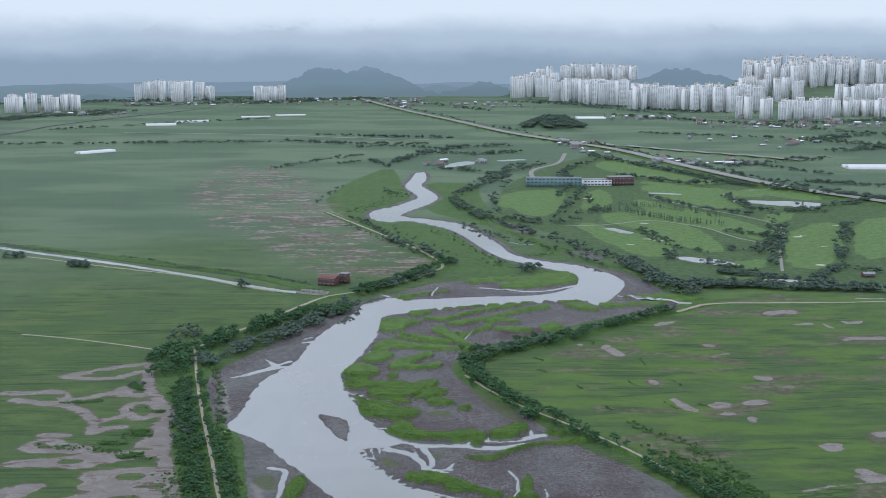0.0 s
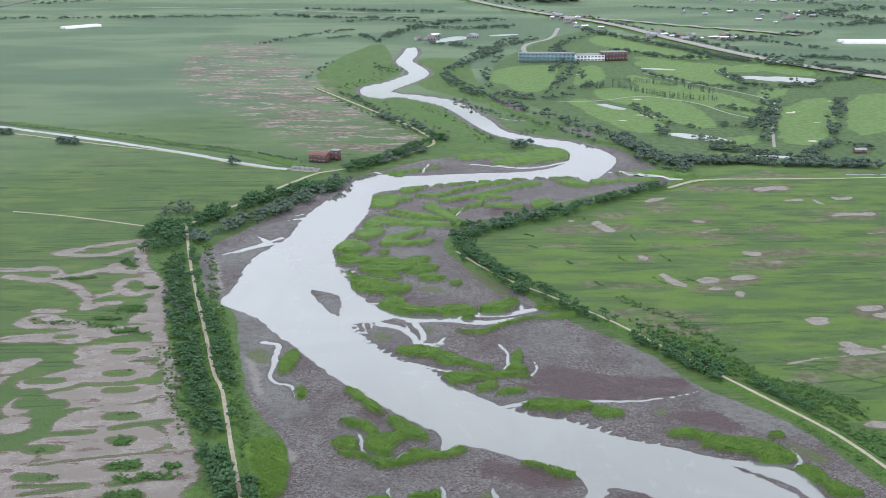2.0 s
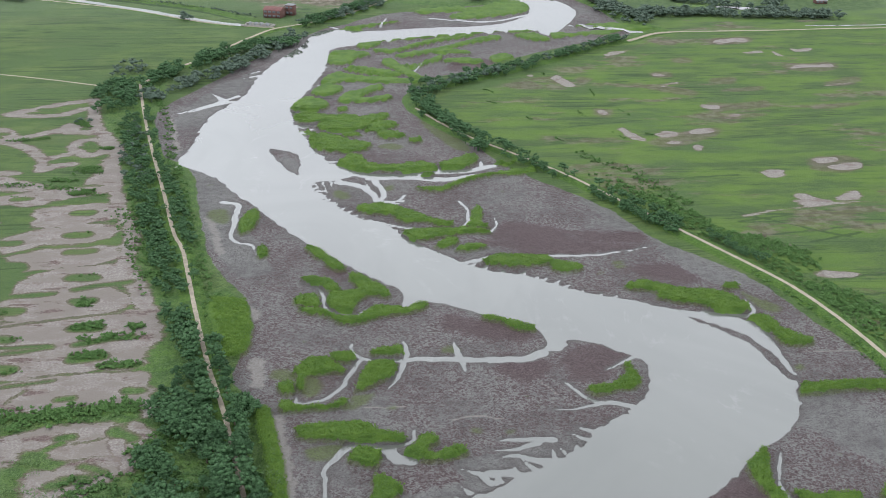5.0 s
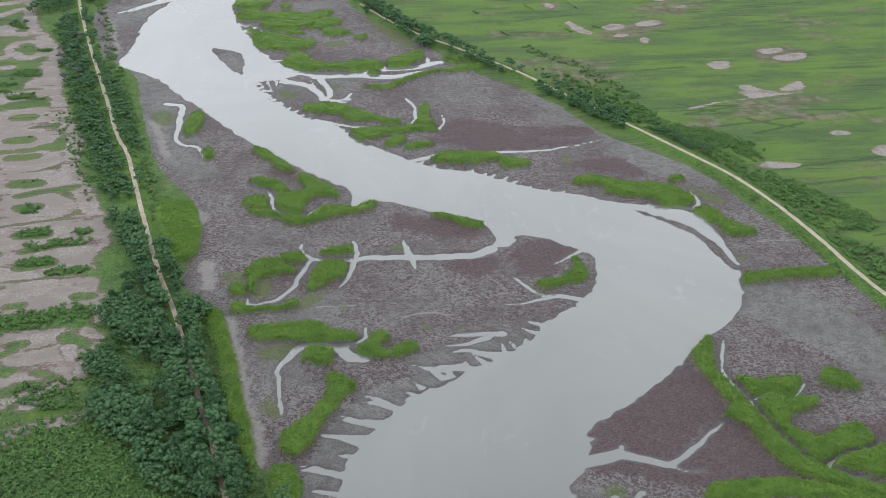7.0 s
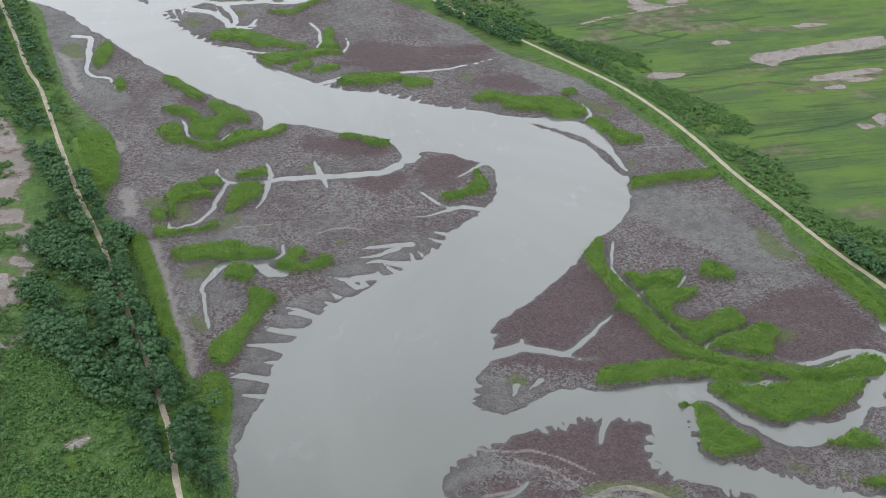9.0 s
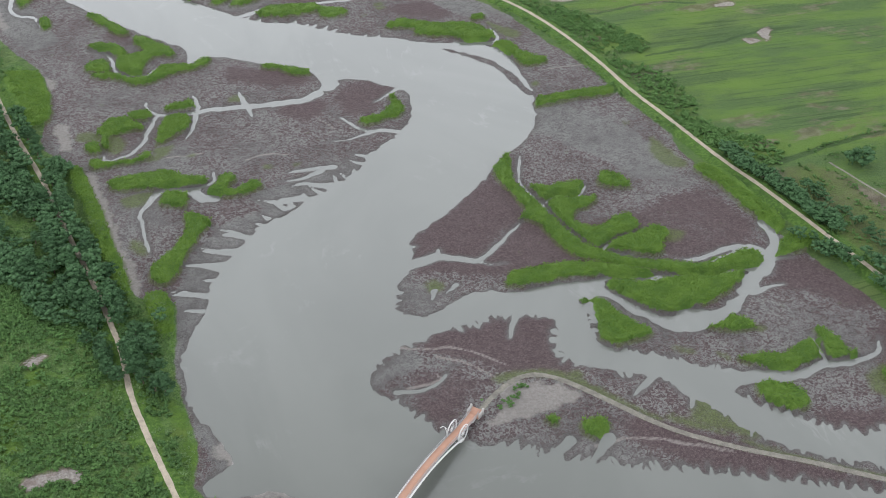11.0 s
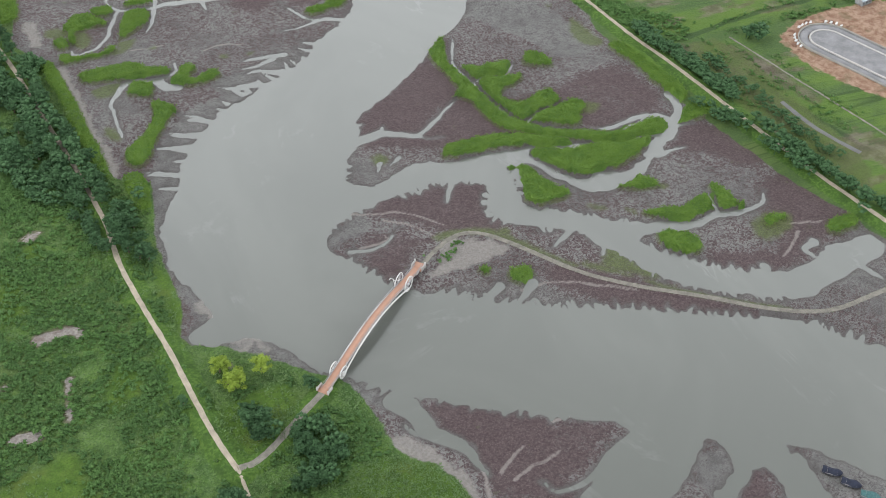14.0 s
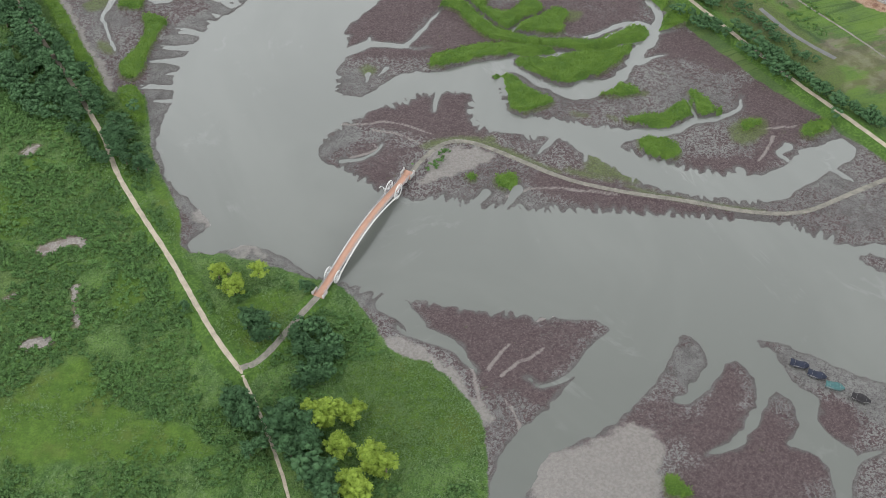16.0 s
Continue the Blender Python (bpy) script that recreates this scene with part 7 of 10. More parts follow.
def ribbon(name, points, width, material, label, category="path", z=None, lift=0.07, ragged_edge=0.25, step=2.0):
    """A way laid on the ground along a line."""
    p = rounded(rounded(np.array(points, float)))
    seg = np.hypot(*np.diff(p, axis=0).T)
    run = np.r_[0, np.cumsum(seg)]
    at = np.linspace(0, run[-1], max(2, int(run[-1] / step)))
    cx, cy = np.interp(at, run, p[:, 0]), np.interp(at, run, p[:, 1])
    tx, ty = np.gradient(cx), np.gradient(cy)
    ln = np.hypot(tx, ty) + 1e-9
    nx, ny = -ty / ln, tx / ln
    rows, offs = [], (-1.0, -0.4, 0.4, 1.0)
    rnd = np.random.RandomState(len(points))
    for k in range(len(at)):
        for o in offs:
            w = width * 0.5 * o + (rnd.rand() - 0.5) * ragged_edge * (abs(o) == 1)
            x, y = cx[k] + nx[k] * w, cy[k] + ny[k] * w
            h = z if z is not None else max(ground_z(x, y), ground_z(cx[k], cy[k]) - 0.15)
            rows.append((x, y, h + lift - (0.05 if abs(o) == 1 else 0)))
    me = mesh_of(name, rows, grid_faces(4, len(at)))
    me.materials.append(M[material])
    return tagged(new(name, me), label, category, kind="structure")


ribbon("dirt_path_1", LEFT_PATH, 1.9, "gravel", "pale dirt path along a wooded bank")
ribbon("dirt_path_2", RIGHT_PATH, 2.0, "gravel", "pale dirt path along a grassy bank")
ribbon("dirt_path_3", BRIDGE_LANE, 2.4, "lane", "worn grey lane leading to the footbridge")
ribbon("dirt_path_4", SPIT_PATH, 2.0, "lane", "grey gravel path over the low spit")
ribbon("dirt_path_5", NORTH_PATH, 3.6, "gravel", "sandy track on the bank")
ribbon("dirt_path_6", JUNCTION_ROAD, 3.6, "gravel", "pale farm track between the fields")
ribbon("dirt_path_7", CANAL_ROAD, 3.4, "gravel", "pale track beside the canal")
ribbon("dirt_path_8", FIELD_LANE, 2.2, "gravel", "narrow pale lane through the field")
ribbon("dirt_path_9", [(-6.8, 120.5)] + list(FORK_TRAIL), 1.1, "gravel", "narrow earth trail among trees")
ribbon("dirt_path_10", NORTH_DIKE, 3.2, "gravel", "pale path on the northern bank")
ribbon("dirt_path_11", DITCH_TRACK, 1.0, "lane", "narrow grey track beside the building site")
ribbon("dirt_path_14", [(254, 242.6), (256.8, 225.1), (261.5, 211.8), (266.7, 200.6)], 2.2, "asphalt", "dark worn site track beside the bare earth")
ribbon("road_1", HIGHWAY, 22, "concrete", "grey motorway on a low embankment", "road", lift=1.3, step=12)
ribbon("road_2", EXPRESSWAY, 18, "concrete", "grey expressway on a low embankment", "road", lift=1.3, step=12)
ribbon("road_3", WEST_ROAD, 14, "asphalt", "grey country road", "road", lift=1.3, step=12)
ribbon("road_4", CROSS_ROAD, 9, "concrete", "pale farm road across the plain", "road", lift=1.3, step=12)

for k, (line, wide) in enumerate(FAR_CREEKS):
    ribbon("creek_%d" % (k + 1), line, wide, "water", "narrow tidal creek between reeds", "creek", lift=0.22, ragged_edge=wide * 0.5, step=5)
canal = ribbon("canal_water", CANAL, 8.5, "water", "straight canal of pale grey water", "canal", lift=0.25, ragged_edge=1.6, step=6)


def pond_sheet(w0, w1, points, seed):
    """A still pond: a level sheet with a wandering edge, a hand above the low ground that holds it."""
    p = np.array(points, float)
    d = p[-1] - p[0]
    d = d / np.hypot(*d)
    side = np.array((-d[1], d[0]))
    left, right = [], []
    ts = np.linspace(-1, 1, 26)
    for k, t in enumerate(ts):
        c = p[0] + (p[-1] - p[0]) * (t * 0.5 + 0.5) + d * t * (w0 + w1) * 0.5
        w = (w0 + (w1 - w0) * (t * 0.5 + 0.5)) * math.sqrt(max(0.0, 1 - t ** 4))
        left.append(c + side * w * (0.75 + 0.5 * lumps(c[0] + 0.0, c[1] + seed, 9, 3)))
        right.append(c - side * w * (0.75 + 0.5 * lumps(c[0] + 40.0, c[1] + seed, 9, 4)))
    z = max(ground_z(*q) for q in left + right) + 0.06
    rows = [(q[0], q[1], z) for pair in zip(left, right) for q in pair]
    me = mesh_of("pond", rows, grid_faces(2, 26))
    me.materials.append(M["water"])
    return tagged(new("pond_%d" % (seed + 1), me), "small still pond among golf turf", "pond", kind="structure")


for k, (w0, w1, points) in enumerate(PONDS):
    pond_sheet(w0, w1, points, k)
ribbon("dirt_path_12", CART_PATH_A, 3.0, "concrete", "pale cart path between fairways", step=5)
ribbon("dirt_path_13", CART_PATH_B, 3.0, "concrete", "pale cart path beside a fairway", step=5)
ribbon("road_5", CLUB_ROAD, 8, "concrete", "pale approach road to the clubhouse", "road", lift=0.5, step=8)

# ---- plants ----
def part(name, verts, faces, material, parent, label=""):
    """One mesh under a thing or a part."""
    me = mesh_of(name, verts, faces)
    me.materials.append(M[material])
    ob = new(name, me)
    ob.parent = parent
    if label:
        tagged(ob, label)
    return ob


def tube(points, radii, sides=6):
    """A tapered round stem along points."""
    p, vs, fs = [Vector(q) for q in points], [], []
    for k, q in enumerate(p):
        d = (p[min(k + 1, len(p) - 1)] - p[max(k - 1, 0)]).normalized()
        u = d.orthogonal().normalized()
        w = d.cross(u)
        vs += [tuple(q + (u * math.cos(a) + w * math.sin(a)) * radii[k]) for a in np.arange(sides) * math.tau / sides]
    for k in range(len(p) - 1):
        for i in range(sides):
            a, b = k * sides + i, k * sides + (i + 1) % sides
            fs.append((a, b, b + sides, a + sides))
    return np.array(vs), np.array(fs)


def joined(pieces):
    vs, fs, n = [], [], 0
    for v, f in pieces:
        vs.append(v)
        fs.append(np.asarray(f) + n)
        n += len(v)
    return np.vstack(vs), np.vstack(fs)


bm = bmesh.new()
bmesh.ops.create_icosphere(bm, subdivisions=1, radius=1)
BALL_V = np.array([v.co[:] for v in bm.verts])
BALL_F = np.array([[v.index for v in f.verts] for f in bm.faces])
bm.free()
CORE_V = np.array([(1, 0, 0), (-1, 0, 0), (0, 1, 0), (0, -1, 0), (0, 0, 1), (0, 0, -1)], float)
CORE_F = np.array([(0, 2, 4), (2, 1, 4), (1, 3, 4), (3, 0, 4), (2, 0, 5), (1, 2, 5), (3, 1, 5), (0, 3, 5)])


def leafy(rnd, spots, leaf, count):
    """Clumps of leaves: a rough core with small blades standing out all round."""
    vs, fs, n = [], [], 0
    for x, y, z, r in spots:
        core = CORE_V * (r * 0.9) * (0.75 + 0.5 * rnd.rand(len(CORE_V), 1)) * (1, 1, 0.85) + (x, y, z)
        vs.append(core)
        fs.append(CORE_F + n)
        n += len(core)
        d = rnd.normal(size=(count, 3))
        d[:, 2] = np.abs(d[:, 2]) * 0.9 - 0.15
        d /= np.linalg.norm(d, axis=1)[:, None]
        at = np.array((x, y, z)) + d * r * (0.7 + 0.42 * rnd.rand(count, 1)) * (1, 1, 0.88)
        a, b = rnd.normal(size=(count, 3)), rnd.normal(size=(count, 3))
        a /= np.linalg.norm(a, axis=1)[:, None]
        b = np.cross(a, b)
        b /= np.linalg.norm(b, axis=1)[:, None]
        s = leaf * (0.7 + 0.6 * rnd.rand(count, 1))
        tri = np.stack([at - a * s, at + a * s * 0.8 + b * s * 0.6, at + a * s * 0.3 - b * s * 0.7], 1).reshape(-1, 3)
        vs.append(tri)
        fs.append(np.arange(count * 3).reshape(-1, 3) + n)
        n += count * 3
    return np.vstack(vs), np.vstack(fs)


def tree(seed, leaves, label, height=7.0, clumps=26, blades=38):
    """A tapered trunk with limbs and an uneven crown; base at the origin, 7 m high."""
    rnd = np.random.RandomState(seed)
    root = new("tree")
    stems = [tube([(0, 0, -0.4), (0.1, 0, height * 0.25), (rnd.rand() * 0.4 - 0.2, 0.15, height * 0.5), (0.2, 0.1, height * 0.75)], (0.26, 0.19, 0.13, 0.04))]
    spots = []
    for k in range(clumps):
        a, far, up = k * 2.4 + rnd.rand(), height * (0.05 + 0.31 * rnd.rand()), height * (0.38 + 0.5 * rnd.rand())
        far *= 1.15 - 0.5 * max(0, up / height - 0.55) / 0.3
        x, y = math.cos(a) * far, math.sin(a) * far
        spots.append((x, y, up, height * (0.075 + 0.06 * rnd.rand())))
        if k < 5:
            stems.append(tube([(0.1, 0.05, height * 0.3), (x * 0.5, y * 0.5, up * 0.8), (x, y, up)], (0.1, 0.07, 0.03), 5))
    spots += [(0.1, 0, height * 0.86, height * 0.12), (0, 0.1, height * 0.6, height * 0.2)]
    part("trunk", *joined(stems), "bark", root)
    part("crown", *leafy(rnd, spots, 0.21, blades), leaves, root)
    return tagged(root, label, "tree")


TREES = {
    "dike": [tree(s, "leaf_dark", "dark green broadleaf tree on the river bank") for s in range(5)],
    "lime": [tree(20 + s, "leaf_lime", "yellow-green young willow on rough grass", clumps=20) for s in range(3)],
}
for kind, group in (("dike", "trees along the banks"), ("lime", "pale willows near the footbridge")):
    for ob in TREES[kind]:
        tagged(ob, group=group)
USED = {"dike": 0, "lime": 0}
FAR_SPOTS, POLE_SPOTS, SHRUB_SPOTS, BANK_SPOTS = [], [], [], []
plant_rnd = np.random.RandomState(11)


def scatter(points, half, count):
    """Random places within half metres of a line."""
    p = np.array(points, float)
    seg = np.hypot(*np.diff(p, axis=0).T)
    run = np.r_[0, np.cumsum(seg)]
    for _ in range(count):
        s = plant_rnd.rand() * run[-1]
        x, y = np.interp(s, run, p[:, 0]), np.interp(s, run, p[:, 1])
        a, r = plant_rnd.rand() * math.tau, half * math.sqrt(plant_rnd.rand())
        yield x + math.cos(a) * r, y + math.sin(a) * r


def belt(half, count, low, high, kind, points):
    """A belt of trees along a line."""
    for x, y in scatter(points, half * (1.15 if kind == "far" else 1.05), int(count * (1.55 if kind != "far" else 1.3 if points[0][1] > 1300 else 1.9))):
        h = (low + (high - low) * plant_rnd.rand()) * (0.97 if kind == "dike" else 1)
        if zone_at("water", x, y) > -1.5 or (kind in TREES and min(way_gap(x, y), 9) < 2.5):
            continue
        z = ground_z(x, y) - 0.1
        if kind == "far":
            FAR_SPOTS.append((x, y, z, h * (0.4 + 0.55 * plant_rnd.rand())))
        elif kind == "pole":
            POLE_SPOTS.append((x, y, z, h))
        else:
            kinds = TREES[kind]
            if y > 400 or USED[kind] > 265:
                BANK_SPOTS.append((x, y, z, h))
                continue
            k = USED[kind]
            USED[kind] += 1
            m = pose(x, y, z, 0, 0, plant_rnd.rand() * 360)
            ob = kinds[k] if k < len(kinds) else copy_thing(kinds[k % len(kinds)], m)
            ob.matrix_basis = m
            h *= 1.25 if kind == "lime" else 1
            ob.scale = (h / 7 * (1.05 + 0.35 * plant_rnd.rand()),) * 2 + (h / 7,)


def way_gap(x, y):
    """Distance to the nearest path."""
    return -zone_at("way", x, y)


def shrubs(half, count, low, high, points):
    for x, y in scatter(points, half, int(count * 0.85)):
        if zone_at("water", x, y) < -1.5 and way_gap(x, y) > 2.4 and zone_at("sand", x, y) < 0:
            SHRUB_SPOTS.append((x, y, ground_z(x, y) - 0.05, low + (high - low) * plant_rnd.rand()))


belt(6, 30, 5, 8, 'dike', [(-81, 427.5), (-67.9, 378.3), (-57.2, 343.9), (-50.7, 317.2)])
belt(6, 38, 5, 8, 'dike', [(-50.7, 317.2), (-41.8, 286.4), (-34.8, 259.1), (-27.7, 232.2), (-25.3, 219.5)])
belt(6, 18, 5, 8, 'dike', [(-46.6, 286.4), (-40.3, 262), (-30, 230.8)])
belt(6, 24, 5, 7.5, 'dike', [(-82.4, 394.1), (-73, 362.4), (-62.3, 329.9), (-52.4, 294.4)])
belt(5, 20, 5, 7.5, 'dike', [(-52.4, 294.4), (-45.7, 269.4), (-37.9, 243.9), (-34.2, 226.2)])
belt(8, 16, 4, 7, 'dike', [(-82.8, 319.5), (-67.9, 303.6), (-54.8, 273.8)])
belt(7, 14, 4, 6.5, 'dike', [(-84, 348.6), (-74.8, 358.7), (-83.3, 381)])
belt(4, 14, 3.5, 5.5, 'dike', [(-123.6, 588.4), (-106.2, 526.2), (-92.1, 467.3)])
belt(3.2, 26, 4.5, 6.5, 'dike', [(-127, 616), (-116.5, 582), (-106.5, 546), (-100, 520)])
belt(4.5, 24, 5, 8, 'dike', [(-91, 455), (-85, 436), (-77, 410), (-68, 388)])
belt(5, 16, 4, 6, 'dike', [(-171, 755.6), (-150.6, 681.4), (-126.9, 600.8)])
belt(8, 22, 3, 5, 'dike', [(-175.8, 742.4), (-148.8, 639), (-128, 566.7)])
belt(5.5, 30, 3.5, 6, 'dike', [(7.5, 128.1), (20.1, 123.9), (20.8, 111.3), (8.6, 108.2)])
belt(3, 6, 5, 8, 'dike', [(0.6, 140.7), (3, 129.6)])
belt(1, 1, 5, 6, 'dike', [(-19.6, 152.8), (-18.7, 149.9)])
belt(1.2, 2, 4, 5, 'dike', [(22.3, 148.2), (23.8, 146.3)])
belt(4, 10, 6, 9, 'dike', [(-11.1, 112.4), (-8.6, 97.8), (-7, 88.4)])
belt(6, 20, 6, 10, 'dike', [(2.6, 98.6), (4.7, 84.5), (6.7, 71.1), (7.1, 62.8)])
belt(4, 8, 5, 7, 'dike', [(-22.6, 259.7), (-31.4, 244.9), (-29.4, 227.3)])
belt(1.5, 2, 4, 5.5, 'lime', [(-6.5, 164.8), (-4.1, 161.2)])
belt(2, 3, 5, 7, 'lime', [(-3.3, 155.4), (-0.3, 150.4)])
belt(0.8, 1, 5, 6, 'lime', [(7.3, 157.9), (7.6, 156.7)])
belt(3, 4, 6, 8, 'lime', [(12.5, 94.1), (14, 89.1)])
belt(2, 3, 5, 6.5, 'lime', [(21.1, 91.2), (25, 88.8)])
belt(2, 3, 5, 7, 'lime', [(15, 78.9), (16.4, 77.4)])
belt(3, 4, 6, 8, 'lime', [(23.5, 70.7), (29, 67.8)])
belt(2.5, 3, 6, 8, 'lime', [(14.9, 65.3), (18.1, 61.1)])
belt(4.5, 32, 4, 6.5, 'dike', [(113.3, 589.1), (130.2, 560.1), (146, 533)])
belt(4, 14, 3.5, 5, 'dike', [(154, 527.6), (164.7, 510.5), (174.4, 492)])
belt(3.2, 16, 4.5, 6.5, 'dike', [(213.6, 314), (219.7, 295.2), (227.8, 279)])
belt(3.2, 12, 4.5, 6.5, 'dike', [(227.8, 279), (232.2, 262.2), (234.1, 248.9)])
belt(3.2, 22, 5, 7, 'dike', [(233.1, 231), (238.5, 210.4), (244.7, 188.9)])
belt(3.2, 10, 5, 7, 'dike', [(244.7, 188.9), (247.6, 168)])
belt(2.2, 14, 4.5, 6.5, 'dike', [(231.8, 229), (236.7, 212.3), (242.4, 191.6)])
belt(3, 4, 6, 9, 'dike', [(263.4, 296.7), (268.2, 290.4)])
belt(4.5, 34, 4.5, 7, 'dike', [(15.2, 755), (46, 691.7), (70.8, 653.6)])
belt(4, 22, 4.5, 6.5, 'dike', [(70.8, 653.6), (98.9, 613.4), (110.7, 587.8)])
belt(4, 20, 4, 6, 'dike', [(116.9, 570.6), (137, 538.7), (142.9, 527.5)])
belt(5, 30, 5, 8, 'far', [(13.6, 780.3), (40.9, 812.7), (80.8, 844.2)])
belt(4, 30, 4, 7, 'far', [(80.8, 844.2), (134.5, 892.4), (194.2, 946)])
belt(9, 90, 6, 9, 'far', [(-169.3, 776.4), (-150.7, 805.4), (-128.8, 853), (-104.4, 906.1), (-77.6, 972)])
belt(8, 26, 4, 6, 'far', [(-163.7, 729.3), (-156.5, 659.7), (-144.8, 619.5)])
belt(7, 34, 6, 9, 'far', [(-78.7, 1022), (-46.7, 1045), (-11, 1101)])
belt(5, 26, 6, 9, 'far', [(-60.3, 1288), (-27.1, 1234), (9.1, 1153)])
belt(4, 16, 4, 6, 'far', [(-175.8, 1588), (-163.6, 1709), (-155.4, 1812)])
belt(10, 110, 6, 10, 'far', [(12.9, 1645), (34.2, 1507), (79.8, 1389), (136.2, 1269), (183.9, 1168)])
belt(12, 80, 7, 11, 'far', [(183.9, 1168), (203.7, 1056), (227.4, 995.2)])
belt(10, 44, 7, 11, 'far', [(21.4, 1676), (67.7, 1811), (109.9, 1927)])
belt(9, 130, 6, 11, 'far', [(217, 1043), (269.2, 1043), (328, 1030), (402.4, 1025)])
belt(6, 22, 6, 9, 'far', [(71.5, 1507), (69.7, 1645), (105.5, 1848)])
belt(7, 26, 7, 11, 'far', [(144.9, 1457), (177, 1586), (211, 1740)])
belt(7, 26, 7, 10, 'far', [(69.2, 1457), (123, 1411), (167.5, 1434)])
belt(5, 18, 7, 11, 'pole', [(181.4, 1491), (230.2, 1521), (255.2, 1491)])
belt(4, 40, 6, 9, 'pole', [(247.8, 1491), (293.4, 1424), (343.4, 1397)])
belt(4, 40, 6, 9, 'pole', [(238.1, 1575), (301.9, 1542), (357.6, 1456)])
belt(5, 40, 6, 10, 'far', [(297, 1644), (340, 1542), (400, 1481)])
belt(6, 20, 7, 11, 'far', [(332.5, 1138), (375.8, 1269), (413.5, 1388)])
belt(5, 16, 7, 11, 'far', [(410.8, 1168), (438.8, 1269), (500.2, 1410)])
belt(10, 26, 5, 9, 'far', [(304.3, 1233), (336.6, 1216), (380.1, 1306)])
belt(8, 50, 7, 11, 'far', [(299.3, 1926), (370.7, 1810), (442, 1810)])
belt(8, 50, 6, 10, 'far', [(409.8, 1675), (413.4, 1531), (510.7, 1505)])
belt(14, 50, 7, 11, 'far', [(566.6, 1674), (618.3, 1614)])
belt(8, 40, 7, 11, 'far', [(171.3, 1775), (213.5, 2012), (292, 2156)])
belt(7, 22, 4, 7, 'far', [(265.4, 1168), (302.2, 1109)])
belt(7, 10, 5, 8, 'far', [(243, 1234), (236.3, 1168)])
belt(9, 120, 7, 12, 'far', [(284.1, 2264), (402.4, 1968), (459.8, 1810), (550.1, 1674)])
belt(14, 110, 7, 12, 'far', [(-97.4, 2107), (-49, 2265), (18.9, 2422), (140.4, 2474)])
belt(12, 50, 5, 9, 'far', [(-301.1, 2015), (-237.4, 2158), (-160.1, 2266)])
belt(9, 90, 7, 11, 'far', [(-359.8, 2589), (-226.8, 2517), (-29.5, 2502)])
belt(8, 70, 7, 11, 'far', [(-300.6, 2744), (-110.8, 2694), (20.8, 2662)])
belt(10, 30, 6, 10, 'far', [(-13.9, 2013), (35.5, 2013), (54.1, 1969)])
belt(6, 8, 6, 9, 'far', [(-456.1, 1182), (-439.5, 1185)])
belt(6, 12, 6, 9, 'far', [(-374.6, 1139), (-350.1, 1133)])
belt(4, 4, 6, 9, 'far', [(-190.2, 1044), (-181.1, 1036)])
belt(3, 2, 5, 6, 'far', [(-205.3, 732.6), (-198.4, 727.4)])
belt(6, 8, 7, 10, 'far', [(80.8, 1109), (99.8, 1138)])
belt(3, 2, 6, 8, 'far', [(58, 1153), (61.2, 1159)])
belt(30, 160, 8, 13, 'far', [(-1237, 3233), (-1200, 3400), (-1057, 3476), (-990.2, 3669)])
belt(34, 160, 8, 13, 'far', [(-1075, 3987), (-771.1, 4127), (-466, 4277)])
belt(26, 160, 8, 13, 'far', [(499.9, 3465), (732, 3221), (904.5, 3008), (1049, 2737)])
belt(18, 110, 8, 13, 'far', [(199.4, 4272), (428.8, 4081), (702.3, 3464)])
belt(20, 60, 7, 12, 'far', [(799.1, 2343), (928.2, 2417)])
belt(14, 50, 6, 11, 'far', [(511.2, 2057), (651.3, 2154), (742.5, 2207)])
belt(10, 60, 6, 10, 'far', [(229, 2661), (334.1, 2473), (440, 2155)])
belt(10, 90, 6, 10, 'far', [(440, 2155), (518.6, 1862), (631.3, 1631)])
belt(10, 70, 6, 10, 'far', [(-162.8, 3980), (100.3, 3115), (235.8, 2741)])
belt(40, 150, 7, 12, 'far', [(-1263, 3303), (-1159, 3477), (-1024, 3729)])
belt(30, 80, 7, 12, 'far', [(-856.8, 4361), (-619.4, 4053), (-483.8, 4442)])
belt(26, 90, 7, 12, 'far', [(-354.1, 4441), (-48.2, 4121), (137.6, 3720)])
belt(10, 60, 5, 9, 'far', [(-194.7, 2423), (-101.9, 2475), (18.5, 2371)])
belt(8, 40, 5, 9, 'far', [(-190.5, 2108), (-131.4, 2158), (-83.2, 2014)])
belt(10, 60, 5, 9, 'far', [(545.7, 2155), (608.7, 2011), (658.9, 1925)])
belt(12, 60, 5, 9, 'far', [(578, 1846), (684.9, 1773)])
belt(8, 60, 6, 10, 'far', [(477.5, 2824), (623.9, 2739), (800.7, 2658)])
belt(6, 40, 5, 9, 'far', [(213.5, 2012), (197.6, 1775), (163.1, 1645)])
belt(5, 30, 4, 7, 'far', [(234.5, 1367), (253.3, 1288), (255.2, 1234)])
belt(8, 40, 4, 8, 'far', [(337.9, 1346), (372.5, 1326), (381.1, 1287)])
belt(5, 60, 4, 8, 'far', [(269, 1109), (300.4, 1081), (367.3, 1055)])
belt(7, 40, 4, 8, 'far', [(350.3, 1068), (400.5, 1137), (423.9, 1109)])
belt(8, 40, 5, 9, 'far', [(72, 1927), (144.3, 2013), (181.9, 2106)])
belt(5, 36, 4, 7, 'far', [(-118.5, 1458), (-85.5, 1389), (-61.1, 1307)])
belt(6, 30, 5, 8, 'far', [(211.5, 1675), (207.6, 1522), (166.7, 1491)])
belt(7, 50, 5, 9, 'far', [(401.3, 2012), (436.2, 1862), (477.1, 1774)])
